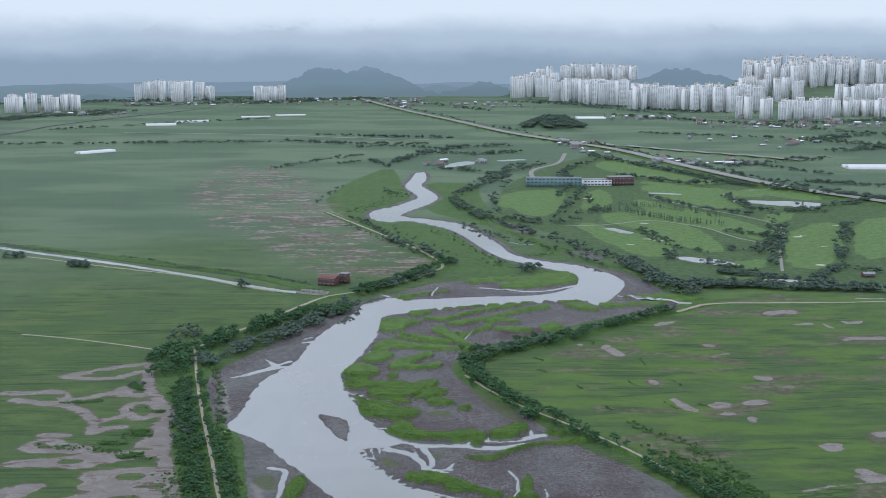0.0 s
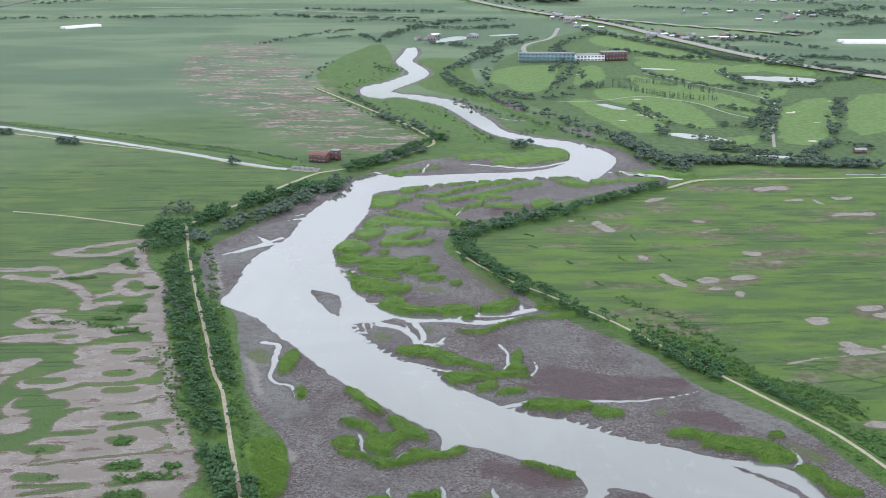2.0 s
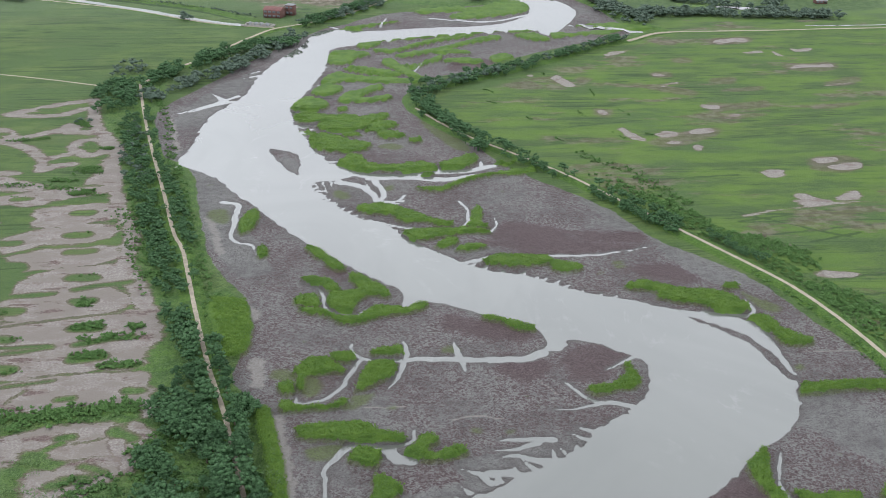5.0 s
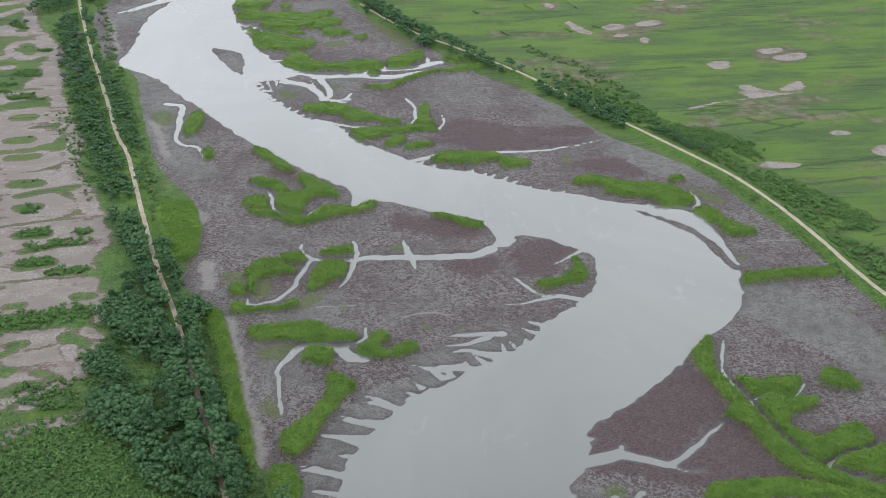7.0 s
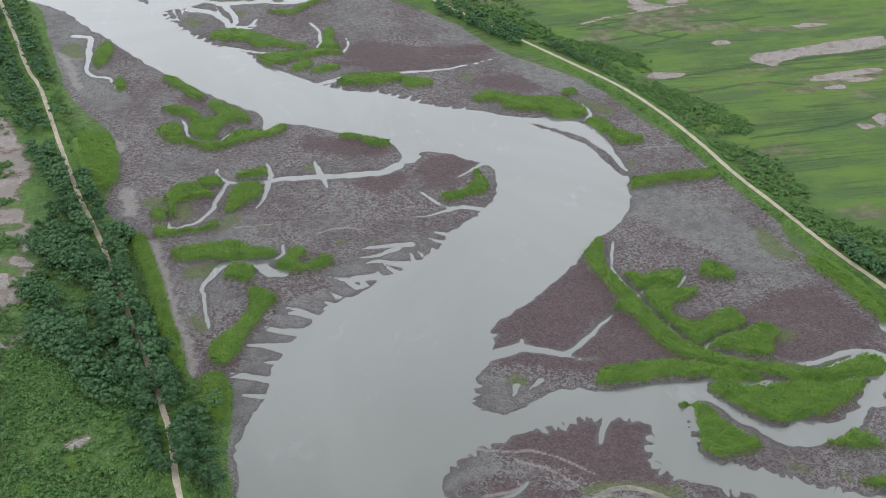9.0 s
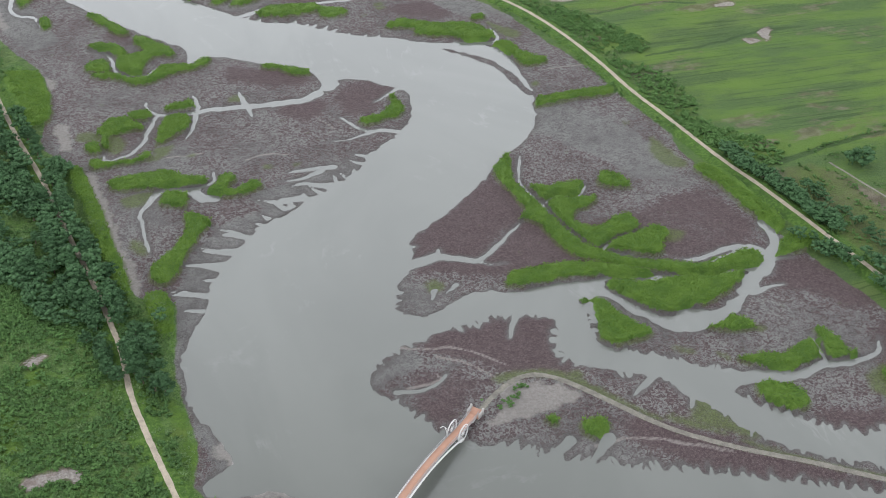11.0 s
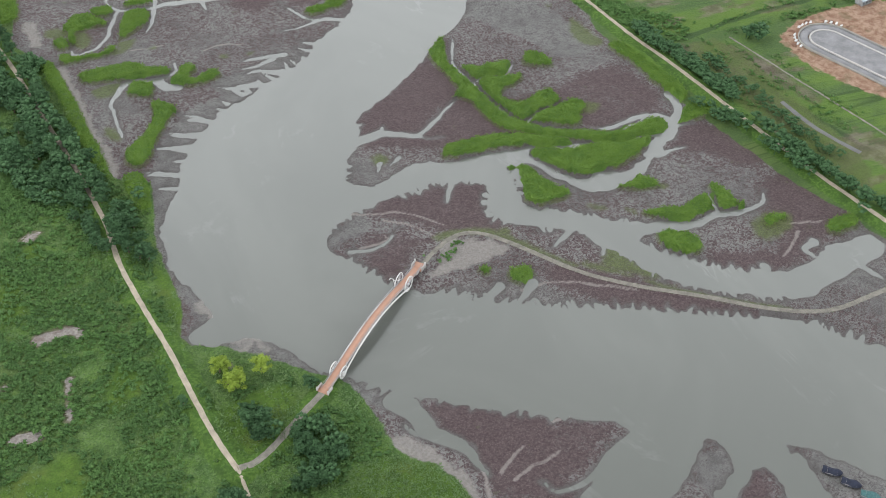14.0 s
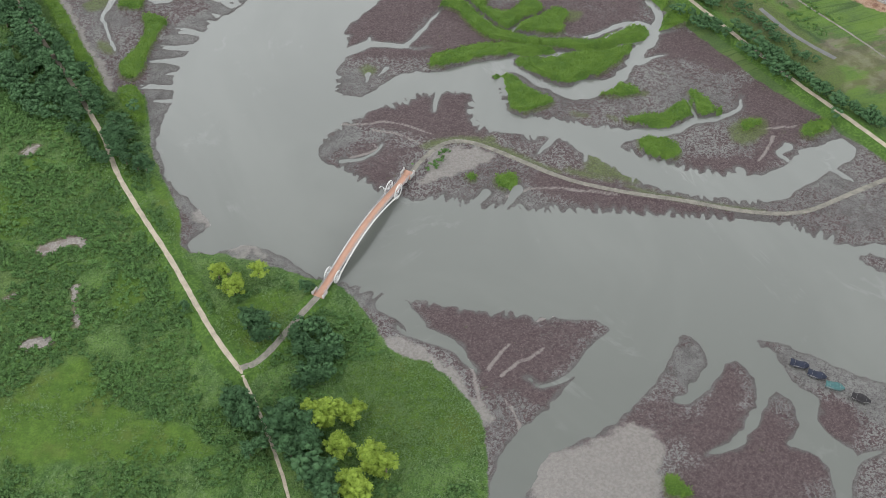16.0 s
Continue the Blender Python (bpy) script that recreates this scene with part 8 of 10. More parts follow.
belt(5, 60, 4, 6.5, 'dike', [(18.6, 739), (45.7, 687), (70.5, 650.5), (98.5, 610.6)])
belt(5, 30, 5, 7.5, 'dike', [(15.6, 780.2), (44.9, 809.5), (108.3, 860.7)])
belt(5, 40, 3.5, 5.5, 'dike', [(110.7, 587.8), (126.5, 558.3), (145.7, 527.5)])
belt(8, 50, 3.5, 6, 'dike', [(-170.1, 742.3), (-153.1, 659.7), (-132.8, 583.4)])
belt(7, 40, 3.5, 5.5, 'dike', [(-131.3, 583.4), (-114.9, 521.3), (-98.9, 469.8)])
belt(5, 30, 4, 6, 'dike', [(107.2, 592), (126.3, 556.6), (144.6, 527)])
belt(3, 14, 4, 5.5, 'dike', [(-125.3, 591.9), (-110.6, 535.6)])
belt(18, 20, 3, 6, 'far', [(-119.2, 1676), (-72.2, 1741), (-52.1, 1645)])
belt(12, 20, 3, 6, 'far', [(-71.7, 1389), (-27.9, 1270), (9.4, 1184)])
belt(8, 50, 4, 7, 'far', [(25.1, 1411), (74.2, 1288), (130.7, 1217), (165.9, 1123)])
belt(3, 22, 4, 6, 'dike', [(-164, 751.3), (-143, 660.4), (-123.2, 578.2)])
belt(2.5, 14, 4, 5.5, 'dike', [(-108.6, 539.1), (-93.3, 479.1)])
belt(5, 24, 5, 7, 'dike', [(-95.4, 451.1), (-78.6, 405)])
belt(8, 22, 4, 6.5, 'dike', [(-84.8, 367.4), (-73.5, 366.4)])
belt(5, 12, 4, 6, 'dike', [(-87, 338.2), (-80.1, 330.7)])
belt(7, 18, 4, 6.5, 'dike', [(-78.4, 308.3), (-67.1, 304.2)])
belt(4, 12, 4, 6.5, 'dike', [(-59.9, 373.2), (-53.9, 364.7)])
belt(5, 44, 5, 8, 'dike', [(-57, 335.5), (-48.8, 308.6), (-41, 279.2)])
belt(4, 20, 5, 7, 'dike', [(-63.5, 350.3), (-55.8, 315.5)])
belt(8, 24, 4, 6.5, 'dike', [(-61.3, 286.5), (-49.3, 269.6)])
belt(4, 16, 5, 7.5, 'dike', [(-77.4, 404.9), (-68.3, 373.9)])
belt(5, 16, 3, 4.5, 'dike', [(-132.1, 571.1), (-112.7, 505.6)])
belt(5, 30, 5, 7, 'dike', [(-70.8, 395.3), (-63.2, 365.5), (-56.7, 342.5), (-50.3, 315)])
belt(7, 16, 5, 7, 'dike', [(-79.7, 367), (-72.6, 354.9)])
belt(9, 26, 5, 7.5, 'dike', [(-78, 317.5), (-70.7, 298.7)])
belt(6, 12, 4, 6, 'dike', [(-82.6, 334.3), (-78.1, 323.9)])
belt(5, 24, 5, 7.5, 'dike', [(-47.3, 302.4), (-39.3, 268.7)])
belt(7, 26, 5, 7, 'dike', [(-85.9, 373.6), (-68.7, 343.1)])
belt(5, 24, 4, 6, 'dike', [(-132.6, 585.3), (-114.5, 523.1), (-99.6, 471.7)])
belt(7, 16, 5, 7, 'dike', [(-188.7, 796.5), (-174.5, 767.4)])
belt(6, 30, 4, 6, 'dike', [(-164.9, 740.3), (-146.6, 668.7), (-121.7, 591.1)])
belt(3, 34, 3, 4.6, 'dike', [(237.9, 282.8), (245, 252), (249.4, 224.2), (254.4, 200.2)])
belt(7, 50, 5, 9, 'far', [(459.5, 1511), (489.6, 1537), (568.7, 1590), (632.5, 1618)])
belt(5, 50, 3, 5, 'far', [(-118.9, 1399), (-44.6, 1242), (10, 1145)])
belt(12, 50, 6, 9, 'far', [(60.1, 1819), (103.6, 1976), (151.6, 2112)])
belt(6, 22, 5, 8, 'far', [(500.7, 1393), (423.6, 1204), (392.2, 1127)])
belt(6, 30, 4, 8, 'far', [(506.3, 1591), (423.5, 1462), (364.9, 1274)])
belt(5, 24, 3, 6, 'far', [(235.7, 1333), (246.5, 1250), (282.3, 1215)])
belt(3, 60, 1.5, 3, 'far', [(-266.2, 1133), (-217.9, 1115), (-169.4, 1087), (-122, 1050)])
belt(3, 60, 1.5, 3, 'far', [(-487.3, 1249), (-401.6, 1215), (-313, 1176), (-210.9, 1099)])
belt(10, 12, 5, 8, 'far', [(-196.4, 879.9), (-198.3, 828.6)])
belt(9, 90, 6, 9, 'dike', [(-179.4, 818.9), (-166.6, 850.8), (-147.1, 876.1), (-125.9, 916), (-101, 940.9), (-68.3, 940.2)])
belt(10, 40, 6, 9, 'dike', [(-201.3, 789.3), (-195.8, 819.3), (-180.4, 803.6), (-189.4, 754.2)])
belt(7, 60, 6, 9, 'dike', [(-72.5, 1004.4), (-49.7, 1051.3), (-19.4, 1102.4), (2.5, 1158.6)])
belt(7, 50, 5, 8, 'dike', [(15.4, 784.7), (24, 743), (40.7, 698.9), (56, 664.7)])
belt(6, 50, 5, 7, 'dike', [(18, 814.6), (47.6, 829.8), (92.8, 862.2), (141.4, 897.1), (191, 944.9)])
belt(4, 22, 4.5, 6.5, 'dike', [(232.2, 232.6), (234.6, 218.7), (239, 204.8), (243.5, 191.7)])
belt(3, 16, 4, 6, 'dike', [(219.2, 318.6), (221.2, 299), (228.1, 284.9)])
belt(3.5, 22, 4.5, 6.5, 'dike', [(226.6, 282.1), (230.6, 263.6), (234.8, 251.4)])
belt(3, 12, 4, 5.5, 'dike', [(217.5, 251.2), (223.4, 240.2), (228.5, 230.5)])
shrubs(4, 160, 1, 2.2, [(204.2, 342.8), (214.7, 321.1), (235.4, 322.5), (237.6, 303.8), (220.8, 304)])
belt(120, 380, 8, 13, 'far', [(-1560, 4050), (-1250, 4250), (-900, 4420)])
belt(60, 200, 8, 13, 'far', [(-850, 4420), (-500, 4380), (-200, 4460)])
belt(26, 150, 8, 12, 'far', [(330, 4350), (560, 3960), (780, 3640), (950, 3560)])
belt(26, 150, 8, 12, 'far', [(850, 3180), (1050, 3160), (1350, 3330)])
belt(30, 120, 8, 12, 'far', [(1000, 2750), (820, 2600), (960, 2450)])
belt(14, 120, 6, 10, 'far', [(-1050, 2480), (-700, 2520), (-360, 2560)])
belt(12, 90, 6, 10, 'far', [(-980, 2900), (-700, 3150), (-500, 3330)])
belt(14, 80, 6, 10, 'far', [(-60, 2330), (60, 2280), (150, 2330)])
shrubs(5, 190, 1, 2.2, [(176, 488), (187, 464), (195, 436), (202, 404)])
shrubs(5, 190, 1, 2.2, [(203, 404), (207, 374), (213, 345), (221, 310)])
shrubs(2.4, 150, 0.8, 1.8, [(200, 372), (207, 342), (214, 308), (222, 283), (236, 222)])
shrubs(2.2, 120, 0.7, 1.5, [(164, 484), (183, 435), (194, 372), (202, 342)])
shrubs(7, 150, 1.2, 2.6, [(159.6, 525.2), (182.1, 517.4), (196.8, 496.1)])
shrubs(9, 260, 1.2, 2.6, [(188.8, 462.9), (199.7, 444.9), (216, 414.9)])
shrubs(8, 200, 1.2, 2.6, [(204.7, 400), (215.7, 382.1), (217.9, 347.3)])
shrubs(8, 160, 1.2, 2.6, [(214.1, 338.9), (222.2, 315.9), (227.1, 295.1)])
shrubs(10, 220, 1.4, 3, [(117.4, 608.3), (141.6, 572.8), (155.8, 533.4)])
shrubs(8, 120, 1.2, 2.6, [(159.6, 526), (181.2, 504.8)])
shrubs(6, 160, 1.2, 2.4, [(206.9, 346.1), (224.3, 327.7), (241, 310)])
shrubs(16, 420, 1, 2.4, [(-87.5, 295.8), (-71.5, 280.9), (-52, 255.3), (-42.4, 228.7)])
shrubs(12, 220, 1, 2.2, [(-82.7, 271.5), (-71.6, 248.4), (-63.1, 227.7)])
shrubs(14, 260, 1, 2.2, [(-75.6, 234.1), (-64.7, 214.7), (-51.1, 225.9)])
shrubs(11, 260, 1, 2.2, [(-70.6, 192.9), (-48.2, 197), (-28.4, 178.7)])
shrubs(11, 260, 1, 2.2, [(-75.9, 151.9), (-50.2, 163.9), (-26.3, 166.8)])
shrubs(9, 200, 1, 2, [(-52.8, 127.2), (-36.1, 128.7), (-21.3, 138.6)])
shrubs(10, 180, 1, 2.2, [(-70.9, 299.7), (-54.4, 279), (-44.5, 247)])
shrubs(6, 60, 1, 2, [(-82.1, 141.7), (-74.9, 141.7)])
shrubs(7, 120, 0.8, 1.6, [(-62.2, 92.8), (-48.3, 94.4), (-34.1, 96)])
shrubs(5, 60, 1, 2, [(-1.1, 107.5), (14.5, 102.2)])
shrubs(9, 360, 1.2, 2.8, [(-163.1, 707.9), (-138.8, 612.8), (-115.5, 523.7)])
shrubs(8, 170, 1.2, 2.4, [(-153, 363.5), (-123.5, 366.8), (-98.3, 373)])
shrubs(3.2, 30, 1.2, 2.4, [(-136.3, 439.4), (-123.6, 440.7)])
shrubs(3, 26, 1.2, 2.2, [(-129.6, 413.6), (-118.7, 415.3)])
shrubs(2.4, 34, 1.2, 2.2, [(-128, 425.1), (-105.8, 429.7)])
shrubs(2.5, 14, 1, 2, [(-139, 463.9), (-132.7, 463.8)])
shrubs(2.2, 22, 1.2, 2.4, [(-116.3, 405.1), (-103.4, 407.1)])
shrubs(2, 8, 1.4, 2.4, [(-110.1, 438.9), (-107.7, 438.9)])
shrubs(2.5, 10, 2, 3.4, [(-205.6, 733.3), (-200.4, 730.7)])
shrubs(3.4, 12, 0.8, 1.6, [(-160.9, 427.1), (-154.8, 428.5)])
shrubs(3, 12, 0.8, 1.6, [(-157.1, 401.3), (-146.8, 403.3)])
shrubs(3, 10, 0.8, 1.5, [(-172.8, 453.3), (-163.5, 454.8)])
shrubs(2.4, 8, 0.8, 1.5, [(-145.8, 491), (-138.3, 492.1)])
shrubs(2, 7, 0.8, 1.4, [(-161.8, 542.6), (-151.8, 542.4)])
shrubs(2.4, 9, 0.8, 1.6, [(-179.8, 637.4), (-167.8, 642.2)])
shrubs(2.2, 7, 0.8, 1.5, [(-193.8, 679.6), (-182.9, 685)])
shrubs(2, 7, 0.8, 1.5, [(-206.5, 595.9), (-197.2, 595.8)])
shrubs(2, 7, 0.8, 1.4, [(-177.3, 602.5), (-166.1, 604.1)])
shrubs(1.6, 90, 0.8, 1.6, [(250, 304.9), (279.5, 312.9), (312.7, 317.2), (356.1, 326.5)])
shrubs(2.2, 90, 0.8, 2, [(249.8, 298.8), (289, 303), (314.3, 304.6), (346, 311.2)])
shrubs(3, 20, 1.2, 2.4, [(291.1, 306.6), (300, 301.1)])
shrubs(2, 90, 0.7, 1.5, [(253.7, 292.6), (259.6, 262), (267.3, 232.9), (274.3, 214)])
shrubs(2.5, 60, 0.6, 1.4, [(268.7, 278), (271.6, 249.1), (281, 224.4)])
shrubs(2.5, 30, 0.6, 1.4, [(239.4, 287.2), (244.8, 275.9)])
shrubs(3, 40, 0.7, 1.5, [(241.9, 265.2), (240.6, 247.8), (240.3, 233)])
shrubs(3, 24, 1.2, 2.4, [(320, 313.8), (331.6, 307.4)])
shrubs(10, 300, 0.9, 1.9, [(-104.9, 291.7), (-88.1, 293), (-68.5, 288.4), (-64.1, 269.6)])
shrubs(7, 80, 1, 2.2, [(-89.3, 339.9), (-79.8, 353.3)])
shrubs(3, 70, 1, 2, [(-122.6, 368.6), (-105.3, 372.9), (-92.5, 369.7)])
shrubs(3, 16, 1.2, 2, [(-172, 637), (-182.6, 628.8)])
shrubs(3, 14, 1.2, 2, [(-173.4, 601.7), (-165.2, 605.3)])
shrubs(4, 120, 1.2, 2.4, [(133, 591.5), (147.1, 556.5), (164.8, 531.6)])
shrubs(6, 180, 1.2, 2.6, [(163.8, 528), (183.4, 515.2), (196.8, 486.5)])
shrubs(7, 240, 1.2, 2.6, [(190.5, 467.9), (207.7, 442.5), (221.4, 413.9)])
shrubs(5, 80, 0.9, 1.8, [(-148.7, 575.1), (-131.5, 536.4), (-114.1, 483.1)])
shrubs(1.6, 14, 0.8, 1.6, [(88.1, 199), (91.8, 199.5), (94.6, 201)])
shrubs(1.4, 14, 0.6, 1.3, [(81.8, 201.1), (74.8, 193.4)])
shrubs(1.6, 16, 0.8, 1.8, [(82, 191), (91.5, 198.6)])
shrubs(14, 420, 1, 2.2, [(-105.6, 294.5), (-92.2, 296.2), (-77.6, 292), (-72.8, 272.9)])
shrubs(12, 160, 1, 2.2, [(-73.7, 288.9), (-58.8, 279.4)])
shrubs(9, 200, 1, 2.4, [(-87.4, 339.7), (-76.5, 318.8), (-68.4, 299.8)])
shrubs(5, 90, 1, 2.2, [(-138.5, 368.8), (-116.8, 372.2)])
shrubs(2.6, 46, 1, 2.2, [(-202.7, 728.6), (-199.3, 728.6)])
shrubs(2.6, 46, 1, 2.2, [(-175.8, 676.8), (-171.8, 676.8)])
shrubs(2.6, 46, 1, 2.2, [(-182.3, 640.7), (-169.9, 639.8)])
shrubs(2.6, 46, 1, 2.2, [(-194.7, 620.7), (-178.1, 619.3)])
shrubs(2.6, 46, 1, 2.2, [(-176.5, 599.8), (-166.8, 600.9)])
shrubs(2.6, 46, 1, 2.2, [(-174.1, 711.3), (-163.3, 700.3)])
shrubs(2.6, 46, 1, 2.2, [(-134.9, 438.3), (-124.5, 438.2)])
shrubs(2.6, 46, 1, 2.2, [(-131.6, 427.9), (-109.1, 432.2)])
shrubs(2.6, 46, 1, 2.2, [(-128.5, 412.5), (-118.5, 413.5)])
shrubs(2.6, 46, 1, 2.2, [(-116.1, 403.7), (-103.1, 407)])
shrubs(2.6, 46, 1, 2.2, [(-111.6, 438.8), (-106.7, 438.7)])
shrubs(2.6, 46, 1, 2.2, [(-138.8, 563), (-126, 566.6)])
shrubs(2.6, 46, 1, 2.2, [(-149.8, 365.9), (-115.2, 369.4)])
shrubs(2.6, 46, 1, 2.2, [(-110.5, 373.8), (-95.6, 375.2)])
shrubs(2.6, 46, 1, 2.2, [(-137.8, 460.5), (-133.2, 460.4)])
shrubs(2.6, 46, 1, 2.2, [(-117, 492.8), (-102, 489.5)])
shrubs(1.6, 14, 0.7, 1.5, [(123, 745.9), (126.4, 731.5)])
shrubs(1.6, 14, 0.7, 1.5, [(139.1, 698.2), (144.7, 680.9)])
shrubs(1.6, 14, 0.7, 1.5, [(153.5, 745.7), (157.2, 726.2)])
shrubs(1.6, 14, 0.7, 1.5, [(99.8, 686.9), (105.8, 678.9)])
shrubs(1.6, 14, 0.7, 1.5, [(87.2, 733.1), (91.8, 724.2)])
shrubs(1.6, 14, 0.7, 1.5, [(108.7, 849.7), (113.7, 838)])
shrubs(1.6, 14, 0.7, 1.5, [(139.9, 795.2), (142.2, 780.5)])
shrubs(1.6, 14, 0.7, 1.5, [(159.4, 692.2), (165.2, 686.4)])
shrubs(1.6, 14, 0.7, 1.5, [(64, 798.9), (71.5, 791.3)])
shrubs(1.6, 14, 0.7, 1.5, [(63.8, 769.7), (71, 762.6)])
shrubs(6, 160, 1, 2.2, [(110.7, 654), (137.4, 619), (156.5, 566.5)])
shrubs(7, 200, 1, 2.2, [(152.6, 550.8), (170.8, 514.6), (184.9, 476.5)])
shrubs(16, 160, 1, 2.4, [(-8.4, 1362), (41.8, 1247), (60.8, 1135)])
shrubs(18, 120, 1, 2.4, [(-127, 1499), (-87, 1576), (-62.3, 1759)])
shrubs(10, 60, 1, 2.2, [(62.3, 1165), (112.9, 1212)])
shrubs(3.5, 240, 1, 2.4, [(-160.2, 781.2), (-138.4, 691.2), (-116, 599.6), (-99.5, 534.6), (-89, 493.4), (-78.6, 457.3)])
shrubs(4, 120, 0.8, 1.8, [(-227.9, 615.7), (-185.4, 610.2), (-160.1, 596.2)])
shrubs(3, 60, 0.8, 1.8, [(-239, 693.4), (-215.9, 698.7)])
shrubs(4, 60, 1, 2, [(-181.5, 638.7), (-167.2, 633.5)])
shrubs(3, 30, 1, 2, [(-201.4, 726.1), (-195.3, 723.4)])
shrubs(3, 40, .8, 1.6, [(-175.6, 596.5), (-164.3, 600.7)])
belt(3, 20, 4.5, 6.5, 'dike', [(219.4, 302.5), (227.4, 282.5), (234, 261.3), (234.6, 254.2)])
belt(4, 36, 4.5, 6.5, 'dike', [(230.4, 235.5), (234.5, 215.2), (239.5, 195.5), (241.3, 187.2)])
belt(3, 16, 4.5, 6.5, 'dike', [(245.6, 187.7), (253, 173.9), (260, 157)])
belt(3, 14, 4, 6, 'dike', [(5.3, 129.1), (13, 132.9), (23.6, 128.2), (23.7, 113.2), (11, 107.8)])
shrubs(4, 190, 1, 2.2, [(-136.4, 679.8), (-117.5, 599.7), (-102.3, 534.7), (-88.4, 480.9), (-80.6, 446.3)])
shrubs(9, 300, 1, 2.4, [(-172.5, 727.9), (-143.1, 618.6), (-126.3, 535.2), (-108, 469.4)])
shrubs(2, 60, 0.8, 1.8, [(243.8, 299.4), (249.7, 273.6), (259.8, 243.6), (272, 209.1)])


def low_bush(seed):
    rnd = np.random.RandomState(seed + 70)
    spots = [(0.5 * math.cos(k * 2.2 + seed) * rnd.rand(), 0.5 * math.sin(k * 2.2 + seed) * rnd.rand(), 0.15 + 0.3 * rnd.rand(), 0.24 + 0.14 * rnd.rand()) for k in range(3)]
    return leafy(rnd, spots, 0.15, 9)


def stuff(name, kinds, spots, material, label, category, squash=1.0):
    """Many plants that nobody could count, as one mesh."""
    rnd = np.random.RandomState(len(spots))
    vs, fs, n = [], [], 0
    for x, y, z, h in spots:
        v, f = kinds[rnd.randint(len(kinds))]
        a, w = rnd.rand() * math.tau, h * (0.85 + 0.4 * rnd.rand())
        c, s = math.cos(a), math.sin(a)
        vs.append(np.stack([x + (v[:, 0] * c - v[:, 1] * s) * w * squash, y + (v[:, 0] * s + v[:, 1] * c) * w * squash, z + v[:, 2] * h], 1))
        fs.append(f + n)
        n += len(v)
    me = mesh_of(name, np.vstack(vs), np.vstack(fs))
    me.materials.append(M[material])
    return tagged(new(name, me), label, category, kind="stuff")


def small_tree(seed):
    rnd = np.random.RandomState(seed)
    spots = [(0.22 * math.cos(k * 2.1), 0.22 * math.sin(k * 2.1), 0.45 + 0.3 * rnd.rand(), 0.22 + 0.1 * rnd.rand()) for k in range(3)] + [(0, 0, 0.82, 0.17)]
    return joined([leafy(rnd, spots, 0.1, 4), (lambda v, f: (v, np.vstack([f[:, :3], f[:, [0, 2, 3]]])))(*tube([(0, 0, -0.05), (0, 0, 0.5)], (0.03, 0.02), 4))])


def bank_tree(seed):
    rnd = np.random.RandomState(seed + 40)
    spots = [(0.27 * math.cos(k * 2.4), 0.27 * math.sin(k * 2.4), 0.42 + 0.36 * rnd.rand(), 0.13 + 0.07 * rnd.rand()) for k in range(9)] + [(0, 0, 0.84, 0.15)]
    return joined([leafy(rnd, spots, 0.05, 9), (lambda v, f: (v, np.vstack([f[:, :3], f[:, [0, 2, 3]]])))(*tube([(0, 0, -0.05), (0, 0, 0.5)], (0.035, 0.02), 5))])


def pole_tree(seed):
    rnd = np.random.RandomState(seed)
    return leafy(rnd, [(0, 0, 0.2, 0.13), (0.02, 0, 0.45, 0.14), (0, 0.02, 0.7, 0.11), (0, 0, 0.88, 0.07)], 0.05, 6)


def bush(seed):
    rnd = np.random.RandomState(seed)
    spots = [(0.55 * math.cos(k * 2.2 + seed) * rnd.rand(), 0.55 * math.sin(k * 2.2 + seed) * rnd.rand(), 0.15 + 0.4 * rnd.rand(), 0.22 + 0.16 * rnd.rand()) for k in range(3)]
    return leafy(rnd, spots, 0.17, 10)


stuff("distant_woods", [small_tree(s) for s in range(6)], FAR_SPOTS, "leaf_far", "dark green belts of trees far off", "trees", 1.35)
stuff("bank_trees", [bank_tree(s) for s in range(6)], BANK_SPOTS, "leaf_dark", "dark green trees along the farther banks", "trees", 1.1)
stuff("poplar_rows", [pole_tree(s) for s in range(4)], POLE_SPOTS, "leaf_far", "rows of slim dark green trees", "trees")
stuff("shrub_thicket", [bush(s) for s in range(6)], SHRUB_SPOTS, "leaf_shrub", "green shrubs and tall weeds on the banks", "shrubs")

# wood on the knoll
KNOLL = []
for _ in range(330):
    a, r = plant_rnd.rand() * math.tau, 95 * math.sqrt(plant_rnd.rand())
    x, y = 284 + math.cos(a) * r * 0.85, 2990 + math.sin(a) * r
    KNOLL.append((x, y, ground_z(x, y) - 1, 9 + 5 * plant_rnd.rand()))
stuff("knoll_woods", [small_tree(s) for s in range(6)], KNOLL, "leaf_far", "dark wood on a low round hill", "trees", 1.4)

# reeds: tufts of blades on every reed bed that lies near
def tuft(seed):
    rnd = np.random.RandomState(seed)
    k = 9
    a = rnd.rand(k) * math.tau
    r, lean = 0.6 * np.sqrt(rnd.rand(k)), 0.2 + 0.5 * rnd.rand(k)
    base = np.stack([np.cos(a) * r, np.sin(a) * r, 0 * a], 1)
    side = np.stack([-np.sin(a * 3), np.cos(a * 3), 0 * a], 1) * 0.22
    tip = base + np.stack([np.cos(a) * lean, np.sin(a) * lean, 0.4 + 0.25 * rnd.rand(k)], 1)
    return np.stack([base - side, base + side, tip], 1).reshape(-1, 3), np.arange(k * 3).reshape(-1, 3)


